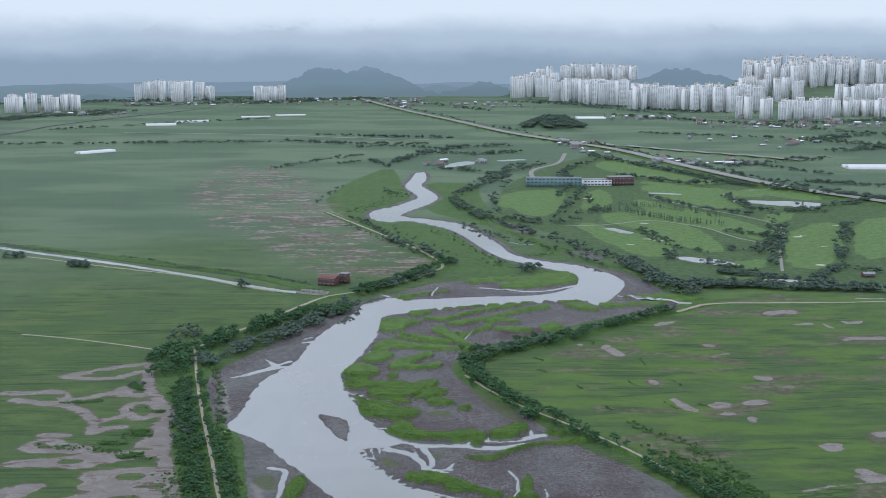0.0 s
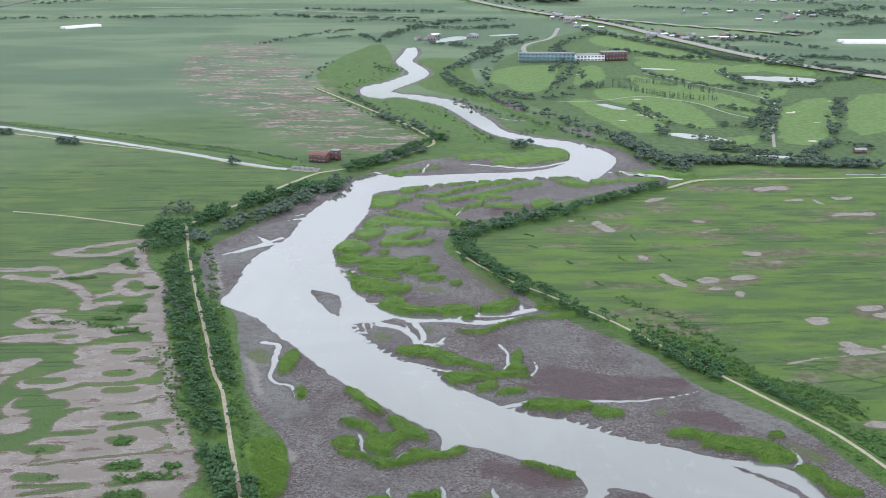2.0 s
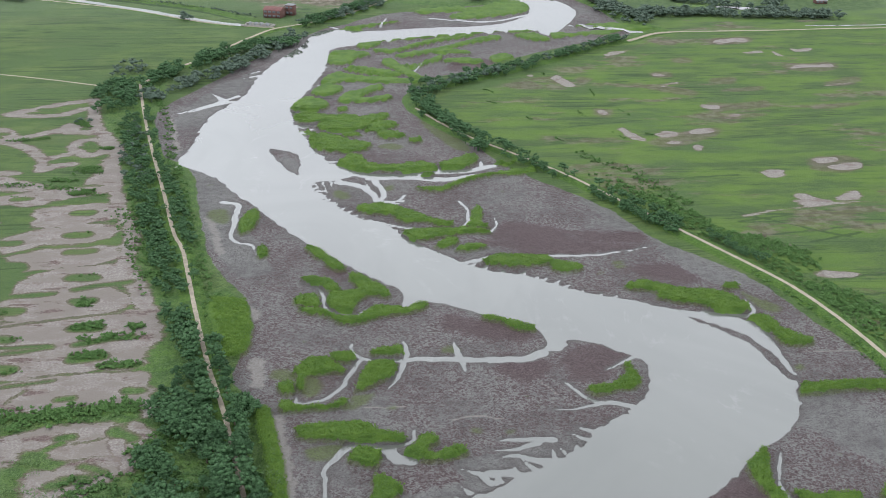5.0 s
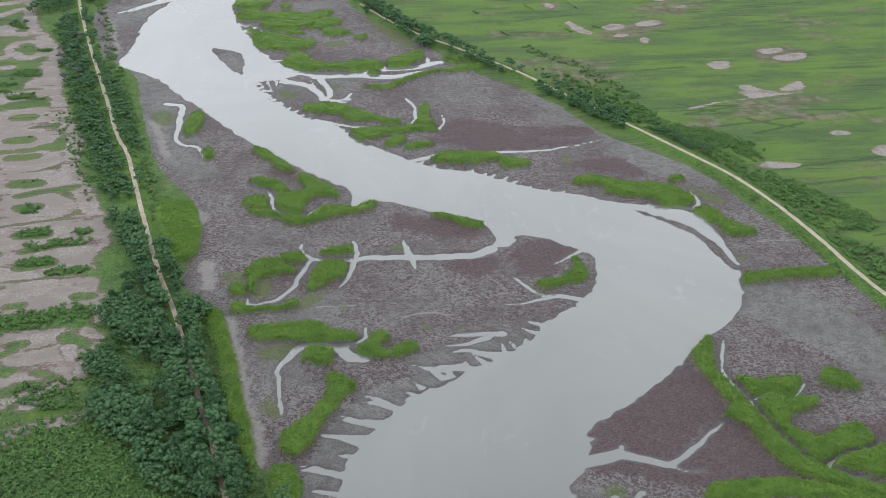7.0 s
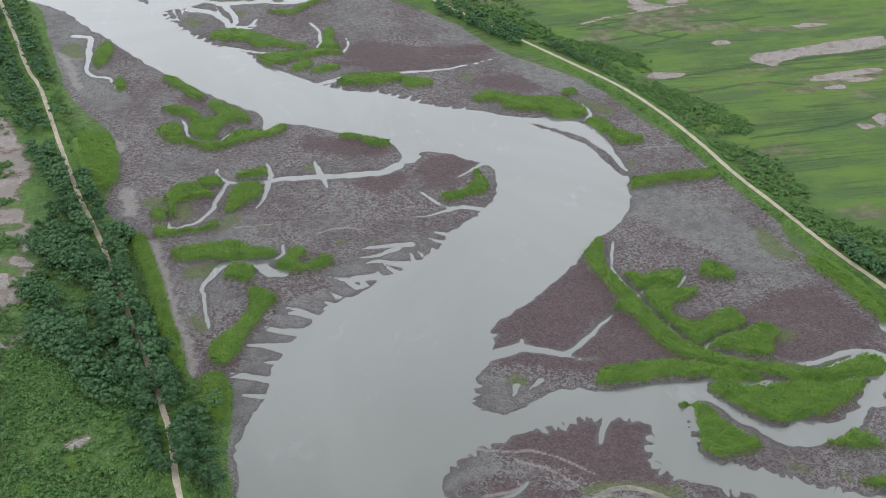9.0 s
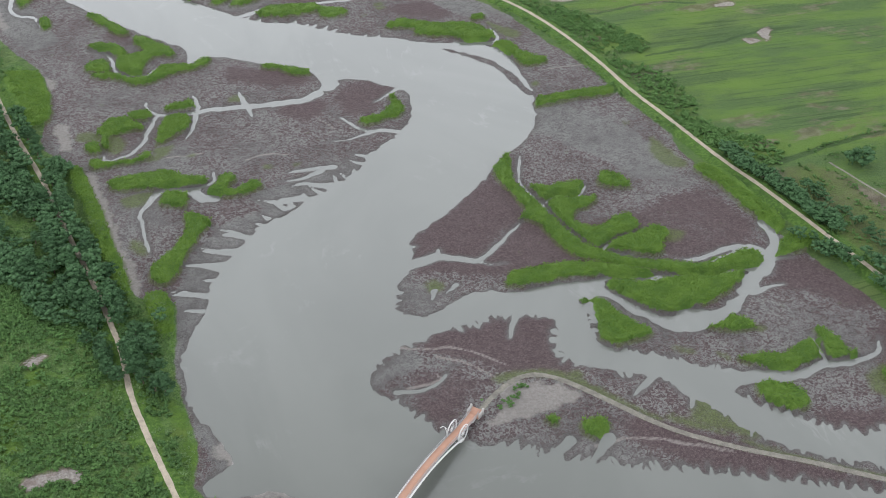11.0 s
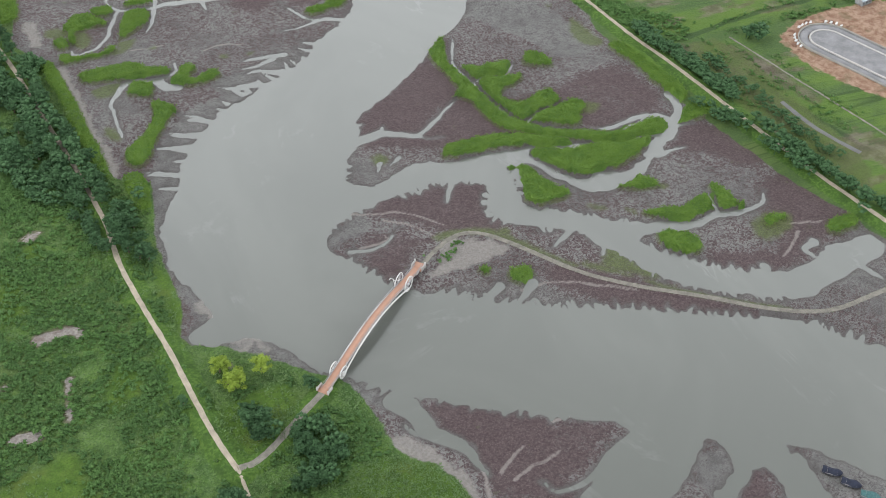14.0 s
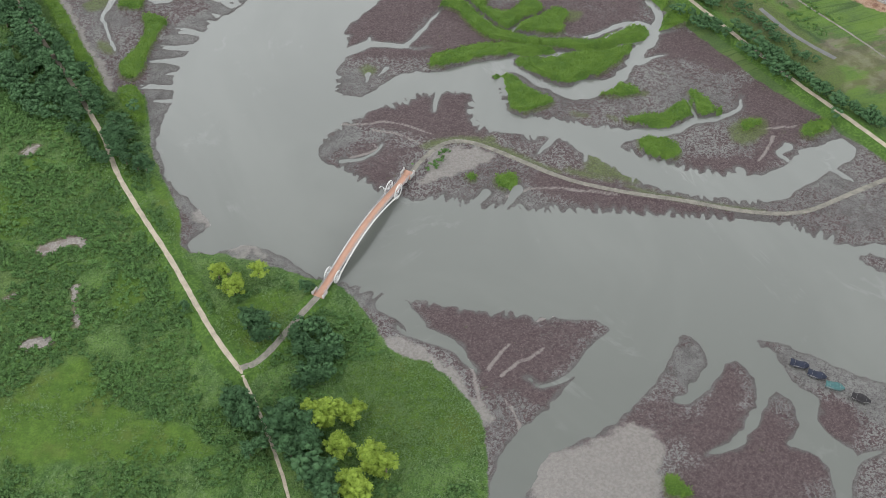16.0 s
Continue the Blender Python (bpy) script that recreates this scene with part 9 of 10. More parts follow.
inside = np.argwhere((ZONES["reed"] > 0.15) & (SHORE > 0.8) & (GY < 760) & (LIFT < 0.4))
REED_SPOTS = []
for j, i in inside:
    REED_SPOTS.append((XS[i] + plant_rnd.rand() - 0.5, YS[j] + plant_rnd.rand() - 0.5, GZ[j, i] - 0.12, 0.6 + 0.45 * plant_rnd.rand()))
stuff("reed_grass", [tuft(s) for s in range(8)], REED_SPOTS, "leaf_reed", "bright green reeds on the mud banks", "reeds")

# brambles: low dark clumps in drifts over the rough ground
BRAMBLE_SPOTS = []
wild = np.argwhere((ZONES["rank"] > 1) & (GY > 40) & (GY < 330) & (GX > -120) & (ZONES["way"] < -2.2) & (ZONES["sand"] < -0.5) & (ZONES["marsh"] < -3) & (SHORE > 3) & (ZONES["meadow"] < -0.5) & (ZONES["reed"] < -1))
for k in plant_rnd.choice(len(wild), min(len(wild), 10500), replace=False):
    j, i = wild[k]
    if lumps(XS[i], YS[j], 17, 33) * 0.6 + lumps(XS[i], YS[j], 6, 34) * 0.4 > 0.47:
        BRAMBLE_SPOTS.append((XS[i] + plant_rnd.rand() - 0.5, YS[j] + plant_rnd.rand() - 0.5, GZ[j, i] - 0.1, 0.9 + 1.1 * plant_rnd.rand()))
stuff("bramble_thicket", [low_bush(s) for s in range(6)], BRAMBLE_SPOTS, "leaf_bramble", "dark green brambles and creepers on rough ground", "shrubs", 1.25)

# weeds: pale tufts all over the rough ground by the western path
WEED_SPOTS = []
wild = np.argwhere((ZONES["rank"] > 1) & (GY > 40) & (GY < 340) & (ZONES["way"] < -2.0) & (ZONES["sand"] < -0.5) & (ZONES["marsh"] < -1) & (SHORE > 3))
for k in plant_rnd.choice(len(wild), 13000, replace=False):
    j, i = wild[k]
    if lumps(XS[i], YS[j], 14, 31) > 0.36:
        WEED_SPOTS.append((XS[i] + plant_rnd.rand() - 0.5, YS[j] + plant_rnd.rand() - 0.5, GZ[j, i] - 0.08, 0.6 + 0.6 * plant_rnd.rand()))
low_mead = np.argwhere((ZONES["meadow"] > -1) & (GX > 8) & (GY < 140) & (GY > 40) & (ZONES["marsh"] < -0.5))
for k in plant_rnd.choice(len(low_mead), min(len(low_mead), 1500), replace=False):
    j, i = low_mead[k]
    WEED_SPOTS.append((XS[i] + plant_rnd.rand() - 0.5, YS[j] + plant_rnd.rand() - 0.5, GZ[j, i] - 0.08, 0.5 + 0.5 * plant_rnd.rand()))
stuff("weed_tufts", [tuft(s) for s in range(8)], WEED_SPOTS, "leaf_weed", "pale green weeds and tall grass", "weeds", 1.3)

# ---- the footbridge shaped like a bicycle ----
M["deck"] = paint("terracotta_deck", (0.37, 0.215, 0.15), 0.8, 0, 0.12, 0.5)
M["white"] = paint("white_steel", (0.62, 0.62, 0.605), 0.45, 0, 0.08, 0.8)
M["grey_rail"] = paint("grey_rail", (0.30, 0.285, 0.285), 0.5, 0, 0.15, 0.8)
M["pier"] = paint("pale_stone", (0.38, 0.365, 0.345), 0.85, 0, 0.2, 0.7)

BRIDGE_A, BRIDGE_B = Vector((26.2, 143.0, 0)), Vector((73.0, 190.6, 0))
SPAN = (BRIDGE_B - BRIDGE_A).length
bridge = new("footbridge")
bridge.matrix_world = Matrix.Translation(BRIDGE_A) @ pose(0, 0, 0, 0, 0, math.degrees(math.atan2(*(BRIDGE_B - BRIDGE_A).yx)))
tagged(bridge, "white arched footbridge with terracotta deck and bicycle wheels", "bridge")


def deck_z(u):
    """Height of the deck at a share u of the span."""
    return 1.95 + 3.1 * math.sin(math.pi * min(max((u - 0.06) / 0.88, 0), 1)) ** 1.25


def box(x0, x1, y0, y1, z0, z1):
    v = np.array([(x, y, z) for z in (z0, z1) for y in (y0, y1) for x in (x0, x1)], float)
    return v, np.array([(0, 2, 3, 1), (4, 5, 7, 6), (0, 1, 5, 4), (2, 6, 7, 3), (0, 4, 6, 2), (1, 3, 7, 5)])


def profile(half, top, depth, n=48, y=0.0, u0=0.0, u1=1.0):
    """A beam of rectangular section along the arch of the deck."""
    vs = []
    for u in np.linspace(u0, u1, n):
        z = deck_z(u) + top
        vs += [(u * SPAN, y - half, z), (u * SPAN, y + half, z), (u * SPAN, y + half, z - depth), (u * SPAN, y - half, z - depth)]
    fs = []
    for k in range(n - 1):
        for i in range(4):
            a, b = k * 4 + i, k * 4 + (i + 1) % 4
            fs.append((b, a, a + 4, b + 4))
    fs += [(0, 1, 2, 3), tuple((n - 1) * 4 + i for i in (3, 2, 1, 0))]
    return np.array(vs), np.array(fs)


part("deck", *profile(1.3, 0, 0.16), "deck", bridge, "terracotta-coloured deck")
part("girder", *profile(1.05, -0.165, 0.55), "white", bridge)
for side in (-1, 1):
    rail = part("railing", *joined([profile(0.05, 1.1, 0.08, y=side * 1.42), profile(0.03, 0.6, 0.05, y=side * 1.42), profile(0.10, 0.04, 0.22, y=side * 1.42)]), "grey_rail", bridge, "grey steel railing")
    for k in range(30):
        u = (k + 0.5) / 30
        z = deck_z(u)
        part("post", *box(u * SPAN - 0.05, u * SPAN + 0.05, side * 1.42 - 0.05, side * 1.42 + 0.05, z - 0.1, z + 1.05), "grey_rail", rail)
    # the bicycle's frame tube: low by the wheels, up beside the deck at mid-span
    pts = [(SPAN * u, side * (1.95 - 0.3 * math.sin(math.pi * (u - 0.13) / 0.7)), 0.7 + (deck_z(0.48) - 1.1) * math.sin(math.pi * (u - 0.13) / 0.7) ** 0.8 if 0.13 < u < 0.83 else 0.7) for u in np.linspace(0.13, 0.83, 32)]
    part("frame_tube", *tube(pts, [0.3] * 32, 10), "white", bridge, "white steel arch tube")
    for k in range(9):
        u = 0.19 + 0.58 * k / 8
        q = pts[int(round((u - 0.13) / 0.7 * 31))]
        part("hanger", *tube([(u * SPAN, side * 1.05, deck_z(u) - 0.45), (u * SPAN, q[1], q[2])], (0.07, 0.07), 6), "white", bridge)


def wheel(u, side, radius, z):
    """A spoked wheel beside the deck."""
    c = Vector((u * SPAN, side * 2.0, z))
    ring = [tuple(c + Vector((math.cos(a), 0, math.sin(a))) * radius) for a in np.linspace(0, math.tau, 41)]
    rim = part("wheel", *tube(ring, [0.15] * 41, 8), "white", bridge, "white steel wheel")
    inner = [tuple(c + Vector((math.cos(a), 0, math.sin(a))) * radius * 0.82) for a in np.linspace(0, math.tau, 33)]
    part("inner_ring", *tube(inner, [0.06] * 33, 6), "white", rim)
    part("hub", *tube([c + Vector((0, -0.3, 0)), c + Vector((0, 0.3, 0))], (0.28, 0.28), 10), "white", rim)
    for k in range(14):
        a = k * math.tau / 14
        part("spoke", *tube([c, c + Vector((math.cos(a), 0, math.sin(a))) * radius], (0.035, 0.035), 4), "white", rim)


for side in (-1, 1):
    wheel(0.135, side, 2.3, 2.4)
    wheel(0.83, side, 3.0, 3.2)
# saddle stem and handlebar by the far wheels
part("handlebar", *tube([(0.80 * SPAN, 2.6, 1.6), (0.795 * SPAN, 2.7, 4.2), (0.785 * SPAN, 2.8, 6.2), (0.775 * SPAN, 3.1, 6.9), (0.765 * SPAN, 3.6, 6.7)], (0.16, 0.16, 0.15, 0.14, 0.12), 8), "white", bridge, "white bent handlebar")
part("fork", *tube([(0.83 * SPAN, 2.35, 2.9), (0.80 * SPAN, 2.5, 4.6), (0.79 * SPAN, 2.7, 5.6)], (0.12, 0.12, 0.12), 8), "white", bridge)
for u, w in ((0.0, -1), (1.0, 1)):
    x = u * SPAN
    part("landing", *box(x - 1.6, x + 1.6, -2.1, 2.1, 0.2, 1.97), "deck", bridge, "flared terracotta landing")
    for side in (-1, 1):
        part("newel", *box(x + w * 1.2 - 0.3, x + w * 1.2 + 0.3, side * 2.1 - 0.3, side * 2.1 + 0.3, 0.2, 3.2), "pier", bridge, "pale stone newel")
        part("parapet", *box(min(x - w * 1.6, x + w * 0.9), max(x - w * 1.6, x + w * 0.9), side * 2.1 - 0.13, side * 2.1 + 0.13, 0.2, 2.9), "pier", bridge)
    part("abutment", *box(x - w * 2.6 - 1.0, x - w * 2.6 + 1.0, -1.25, 1.25, -1.0, 1.4), "pier", bridge, "pale stone abutment")
for u in (0.135, 0.83):
    part("pier", *box(u * SPAN - 0.7, u * SPAN + 0.7, -2.2, 2.2, -1.0, 0.75), "pier", bridge, "pale concrete pier")

# ---- small boats under covers on the mud ----
M["tarp_blue"] = paint("dark_blue_tarpaulin", (0.018, 0.022, 0.038), 0.85, 0, 0.4, 1.2)
M["tarp_green"] = paint("green_tarpaulin", (0.05, 0.115, 0.115), 0.85, 0, 0.3, 1.2)
M["tarp_black"] = paint("black_tarpaulin", (0.022, 0.02, 0.022), 0.85, 0, 0.4, 1.2)
M["hull"] = paint("weathered_hull", (0.16, 0.155, 0.15), 0.7, 0, 0.3, 1.0)
M["float"] = paint("yellow_rope", (0.42, 0.33, 0.08), 0.7, 0, 0.2, 1.0)


def covered_boat(x, y, turn, material, label, seed):
    rnd = np.random.RandomState(seed)
    root = new("boat")
    z = max(ground_z(x, y), 0.02)
    root.matrix_world = pose(x, y, z - 0.05, 0, 0, turn)
    root.scale = (1.3, 1.6, 1.35)
    hull, cover = [], []
    for k, s in enumerate(np.linspace(-1, 1, 9)):
        w = 0.95 * (1 - max(0, s) ** 3 * 0.8 - max(0, -s) ** 4 * 0.25)
        hull += [(s * 2.3, -w * 0.7, 0), (s * 2.3, w * 0.7, 0), (s * 2.3, w, 0.75), (s * 2.3, -w, 0.75)]
        top = 1.15 + 0.28 * math.sin((s + 1) * 4.1 + seed) + 0.15 * rnd.rand()
        cover += [(s * 2.36, -w * 1.06, 0.58), (s * 2.36, -w * 0.7, top * 0.85), (s * 2.36, 0.1 * rnd.rand(), top), (s * 2.36, w * 0.7, top * 0.88), (s * 2.36, w * 1.06, 0.58)]
    hf = [(k * 4 + i, k * 4 + (i + 1) % 4, k * 4 + 4 + (i + 1) % 4, k * 4 + 4 + i) for k in range(8) for i in range(4)] + [(0, 3, 2, 1), (32, 33, 34, 35)]
    part("hull", np.array(hull), np.array(hf), "hull", root)
    part("cover", np.array(cover), np.array([(k * 5 + i, k * 5 + i + 1, k * 5 + i + 6, k * 5 + i + 5) for k in range(8) for i in range(4)]), material, root, label.split(" boat")[0] + " cover")
    for s in (-1.2, 1.2):
        part("lashing", *tube([(s, -1.02, 0.5), (s, -0.68, 1.1), (s, 0, 1.42), (s, 0.68, 1.1), (s, 1.02, 0.5)], [0.025] * 5, 5), "hull", root)
    return tagged(root, label, "boat", "boats on the mud")


covered_boat(169.2, 63.5, -38, "tarp_blue", "dark blue tarpaulin boat lying on the mud", 1)
covered_boat(172.4, 57.8, -42, "tarp_blue", "dark blue tarpaulin boat beside another on mud", 2)
covered_boat(175.6, 52.0, -38, "tarp_green", "green tarpaulin boat drawn up on the mud", 3)
covered_boat(181.0, 45.0, -45, "tarp_black", "black tarpaulin boat lying apart on the mud", 4)

# ---- buildings ----
M["wall_dull"] = paint("weathered_render", (0.27, 0.275, 0.27), 0.85, 0, 0.25, 0.1)
M["wall_white"] = paint("white_render", (0.74, 0.745, 0.735), 0.8, 0, 0.1, 0.05)
M["wall_cream"] = paint("cream_render", (0.47, 0.43, 0.37), 0.8, 0, 0.1, 0.05)
M["wall_brick"] = paint("red_brick", (0.12, 0.062, 0.052), 0.85, 0, 0.25, 0.4)
M["roof_red"] = paint("red_roof", (0.15, 0.062, 0.054), 0.7, 0, 0.25, 0.4)
M["roof_grey"] = paint("grey_roof", (0.24, 0.25, 0.26), 0.8, 0, 0.2, 0.2)
# tower glass has its colour lightened to stand in for haze
M["glass_far"] = paint("haze_paled_windows", (0.36, 0.39, 0.41), 0.35, 0, 0.3, 0.3, 0.5)
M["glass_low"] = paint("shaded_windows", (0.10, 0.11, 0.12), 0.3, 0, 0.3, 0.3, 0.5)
M["teal"] = paint("teal_cladding", (0.15, 0.25, 0.25), 0.5, 0, 0.2, 0.2)
M["plastic"] = paint("white_plastic_sheet", (0.6, 0.6, 0.6), 0.45, 0, 0.08, 0.1)
M["roof_blue"] = paint("pale_blue_roof", (0.30, 0.36, 0.40), 0.7, 0, 0.2, 0.4)
M["roof_dull"] = paint("dull_red_roof", (0.17, 0.10, 0.085), 0.8, 0, 0.3, 0.4)
M["accent"] = paint("orange_panel", (0.50, 0.21, 0.13), 0.7, 0, 0.15, 0.1)


def apartment(kind, height):
    """A block of flats: slab wings, recessed balcony strips with a window band on each floor, roof house."""
    root = new("apartment_building")
    w, d = ((22, 13), (30, 13), (16, 16))[kind]
    bays = (3, 4, 2)[kind]
    step = w / bays
    part("wall", *box(-w / 2, w / 2, -d / 2, d / 2, -3, height), "wall_white", root)
    for b in range(bays + 1):
        x = -w / 2 + b * step
        part("pier", *box(x - 0.9, x + 0.9, -d / 2 - 1.4, d / 2 + 1.4, -3, height + 0.8), "wall_white", root)
    floors = int(height / 2.9)
    for b in range(bays):
        x = -w / 2 + (b + 0.5) * step
        for s in (-1, 1):
            y, h, glass = s * (d / 2 + 0.08), step * 0.36, []
            for f in range(floors):
                glass.append((np.array([(x - h * s, y, f * 2.9 + 1.0), (x + h * s, y, f * 2.9 + 1.0), (x + h * s, y, f * 2.9 + 2.5), (x - h * s, y, f * 2.9 + 2.5)]), np.array([(3, 2, 1, 0)])))
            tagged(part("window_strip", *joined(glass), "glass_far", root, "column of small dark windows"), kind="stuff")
    part("roof", *box(-w / 2 - 0.4, w / 2 + 0.4, -d / 2 - 0.4, d / 2 + 0.4, height + 0.02, height + 0.6), "wall_cream", root)
    part("roof_house", *box(-3, 3, -3, 3, height + 0.6, height + 5), "wall_cream", root)
    return tagged(root, "white concrete apartment tower with haze-paled window strips", "building", "apartment towers on the plain")


TOWER_KINDS = [apartment(k, 60) for k in range(3)]
tower_rnd = np.random.RandomState(3)
TOWERS_MADE = [0]


def cluster(x0, y0, x1, y1, count, height):
    """Towers in a loose row between two places."""
    for k in range(count):
        s = (k + 0.3 + 0.4 * tower_rnd.rand()) / count
        x, y = x0 + (x1 - x0) * s, y0 + (y1 - y0) * s + tower_rnd.rand() * 120
        y = min(y, 4780 - abs(x) * 0.06)
        kind = tower_rnd.randint(3)
        m = pose(x, y, ground_z(x, y), 0, 0, tower_rnd.choice([-25, -15, 20, 28]) + tower_rnd.rand() * 5)
        ob = TOWER_KINDS[TOWERS_MADE[0]] if TOWERS_MADE[0] < 3 else copy_thing(TOWER_KINDS[kind], m)
        TOWERS_MADE[0] += 1
        ob.matrix_basis = m
        ob.scale = (1, 1, height / 60 * (0.86 + 0.24 * tower_rnd.rand()))


cluster(-1376, 3602, -1309, 3602, 4, 49)
cluster(-1319, 3630, -1170, 3629, 9, 52)
cluster(-1138, 4262, -909, 4260, 14, 71)
cluster(-911, 4300, -855, 4299, 3, 51)
cluster(-698, 4258, -594, 4258, 6, 52)
cluster(273, 4542, 443, 4540, 14, 82)
cluster(405, 4249, 512, 4248, 9, 79)
cluster(501, 4027, 642, 4026, 12, 85)
cluster(617, 3794, 808, 3793, 18, 72)
cluster(771, 3672, 922, 3671, 16, 80)
cluster(919, 3731, 1049, 3730, 12, 78)
cluster(851, 3257, 886, 3256, 2, 59)
cluster(911, 3256, 962, 3256, 3, 57)
cluster(985, 3279, 1116, 3278, 9, 56)
cluster(1153, 3399, 1351, 3398, 14, 50)
cluster(1365, 3917, 1593, 3916, 14, 72)
cluster(1137, 4350, 1400, 4345, 22, 84)
cluster(1401, 4400, 1808, 4400, 30, 88)
cluster(1200, 4560, 1600, 4550, 26, 92)
cluster(1050, 4160, 1300, 4160, 16, 76)
cluster(675, 4133, 796, 4132, 8, 66)
cluster(480, 4700, 780, 4680, 20, 66)


def house(name, x, y, turn, w, d, h, wall, roof, label, pitch=0.0, floors=1, bays=4, category="building"):
    """A plain building with window openings, a roof slab or a pitched roof."""
    root = new(name)
    root.matrix_world = pose(x, y, ground_z(x, y), 0, 0, turn)
    part("wall", *box(-w / 2, w / 2, -d / 2, d / 2, -1, h), wall, root)
    if pitch:
        v = np.array([(-w / 2 - .5, -d / 2 - .5, h), (w / 2 + .5, -d / 2 - .5, h), (w / 2 + .5, d / 2 + .5, h), (-w / 2 - .5, d / 2 + .5, h), (-w / 2 - .5, 0, h + pitch), (w / 2 + .5, 0, h + pitch)])
        part("roof", v, np.array([(0, 1, 5, 4), (2, 3, 4, 5), (0, 4, 3, 3), (1, 2, 5, 5), (3, 2, 1, 0)])[:2], roof, root)
        part("gable", v, np.array([(0, 4, 3), (1, 2, 5)]), wall, root)
    else:
        part("roof", *box(-w / 2 - .3, w / 2 + .3, -d / 2 - .3, d / 2 + .3, h + 0.02, h + 0.5), roof, root)
    for f in range(floors):
        fh = h / floors
        for b in range(bays):
            bx = -w / 2 + (b + 0.5) * w / bays
            part("window", *box(bx - w / bays * 0.33, bx + w / bays * 0.33, -d / 2 - 0.12, -d / 2 + 0.1, f * fh + fh * 0.3, f * fh + fh * 0.78), "glass_low", root)
    return tagged(root, label, category)


# pump house and sluice by the canal mouth
house("pump_house", -106, 1050, -20, 17, 11, 7, "wall_brick", "roof_red", "red brick pump house with a red roof", 2.5, 2, 4)
house("sluice_shed", -92, 1058, -20, 8, 7, 9, "wall_brick", "roof_grey", "tall red brick sluice house with flat roof", 0, 2, 2)
sluice = new("sluice_gate")
sluice.matrix_world = pose(-117, 1013, 0, 0, 0, -20)
part("wall", *joined([box(-14, 14, -5.5, -4.6, -1, 2.6), box(-14, 14, 4.6, 5.5, -1, 2.6), box(12.5, 14, -4.6, 4.6, -1, 2.6)]), "concrete", sluice)
for k in range(4):
    part("gate", *box(-9 + k * 5.4, -5.6 + k * 5.4, -0.4, 0.4, -1, 4.2), "roof_grey", sluice, "dark steel gate")
    part("pillar", *box(-10.4 + k * 5.4, -9.4 + k * 5.4, -4.6, 4.6, -1, 3.4), "concrete", sluice)
tagged(sluice, "grey concrete sluice with dark gates on a canal", "sluice")

# golf clubhouse and driving range
house("driving_range", 172, 1781, -3, 86, 12, 14, "teal", "roof_grey", "long teal driving range building facing a lawn", 0, 3, 14)
house("clubhouse", 240, 1800, 6, 44, 22, 9, "wall_white", "roof_grey", "white clubhouse with a broad grey roof", 0, 2, 8)
house("clubhouse_wing", 278, 1803, 8, 40, 18, 13, "wall_brick", "roof_grey", "red brick clubhouse wing with flat roof", 0, 2, 8)
house("golf_hut", 409, 1088, 4, 11, 7, 3.2, "wall_brick", "roof_grey", "small dark hut beside the golf course", 1.6, 1, 3)


def greenhouse(x0, y0, x1, y1, width, label="long white plastic greenhouse on the plain"):
    """A tunnel of white sheet between two places."""
    root = new("greenhouse")
    length, turn = math.hypot(x1 - x0, y1 - y0), math.degrees(math.atan2(y1 - y0, x1 - x0))
    root.matrix_world = pose((x0 + x1) / 2, (y0 + y1) / 2, ground_z((x0 + x1) / 2, (y0 + y1) / 2), 0, 0, turn)
    bays = max(1, int(width / 9))
    for b in range(bays):
        y = -width / 2 + (b + 0.5) * width / bays
        r = width / bays / 2
        arc = [(math.cos(a) * r, math.sin(a) * r * 0.75) for a in np.linspace(0, math.pi, 9)]
        v = np.array([(x, y + p, q - 0.2) for x in (-length / 2, length / 2) for p, q in arc])
        part("tunnel", v, np.array([(i, i + 1, i + 10, i + 9) for i in range(8)]), "plastic", root)
        part("end_wall", np.array([(x, y + p, q - 0.2) for x in (-length / 2, length / 2) for p, q in (arc[0], arc[3], arc[5], arc[8])]), np.array([(0, 1, 2, 3), (7, 6, 5, 4)]), "plastic", root)
    return tagged(root, label, "greenhouse", "greenhouses on the plain")


for g in ((-787, 3065, -711, 3085, 16), (-730, 3170, -652, 3214, 16), (-592, 3404, -512, 3428, 18), (-502, 3480, -417, 3506, 18), (-728, 2296, -674, 2355, 24), (388, 3372, 470, 3372, 60), (715, 2034, 800, 2032, 16), (715, 2062, 800, 2062, 14)):
    greenhouse(*g)

# building site by the eastern bank: an oval basin with kerbs, a gravel floor and white sacks
M["basin_floor"] = paint("grey_gravel_floor", (0.19, 0.19, 0.195), 0.9, 0, 0.3, 0.2)
M["sack"] = paint("white_woven_sack", (0.55, 0.55, 0.54), 0.8, 0, 0.1, 2.0)
BASIN_A, BASIN_B = Vector((BASIN_X0, BASIN_Y0, 0)), Vector((BASIN_X1, BASIN_Y1, 0))


def oval(r, n=20):
    """Points of a long oval round the basin's axis."""
    d = (BASIN_B - BASIN_A).normalized()
    s = Vector((-d.y, d.x, 0))
    pts = [BASIN_A + (d * -math.sin(a) + s * math.cos(a)) * r for a in np.linspace(0, math.pi, n)]
    return pts + [BASIN_B + (d * math.sin(a) - s * math.cos(a)) * r for a in np.linspace(0, math.pi, n)]


def ring(r0, r1, z0, z1):
    """A flat-topped kerb between two ovals."""
    rows = []
    for p, q in zip(oval(r0), oval(r1)):
        rows += [(p.x, p.y, z0), (p.x, p.y, z1), (q.x, q.y, z1), (q.x, q.y, z0)]
    n = len(rows) // 4
    return np.array(rows), np.array([(k * 4 + i, k * 4 + i + 1, (k + 1) % n * 4 + i + 1, (k + 1) % n * 4 + i) for k in range(n) for i in range(3)])


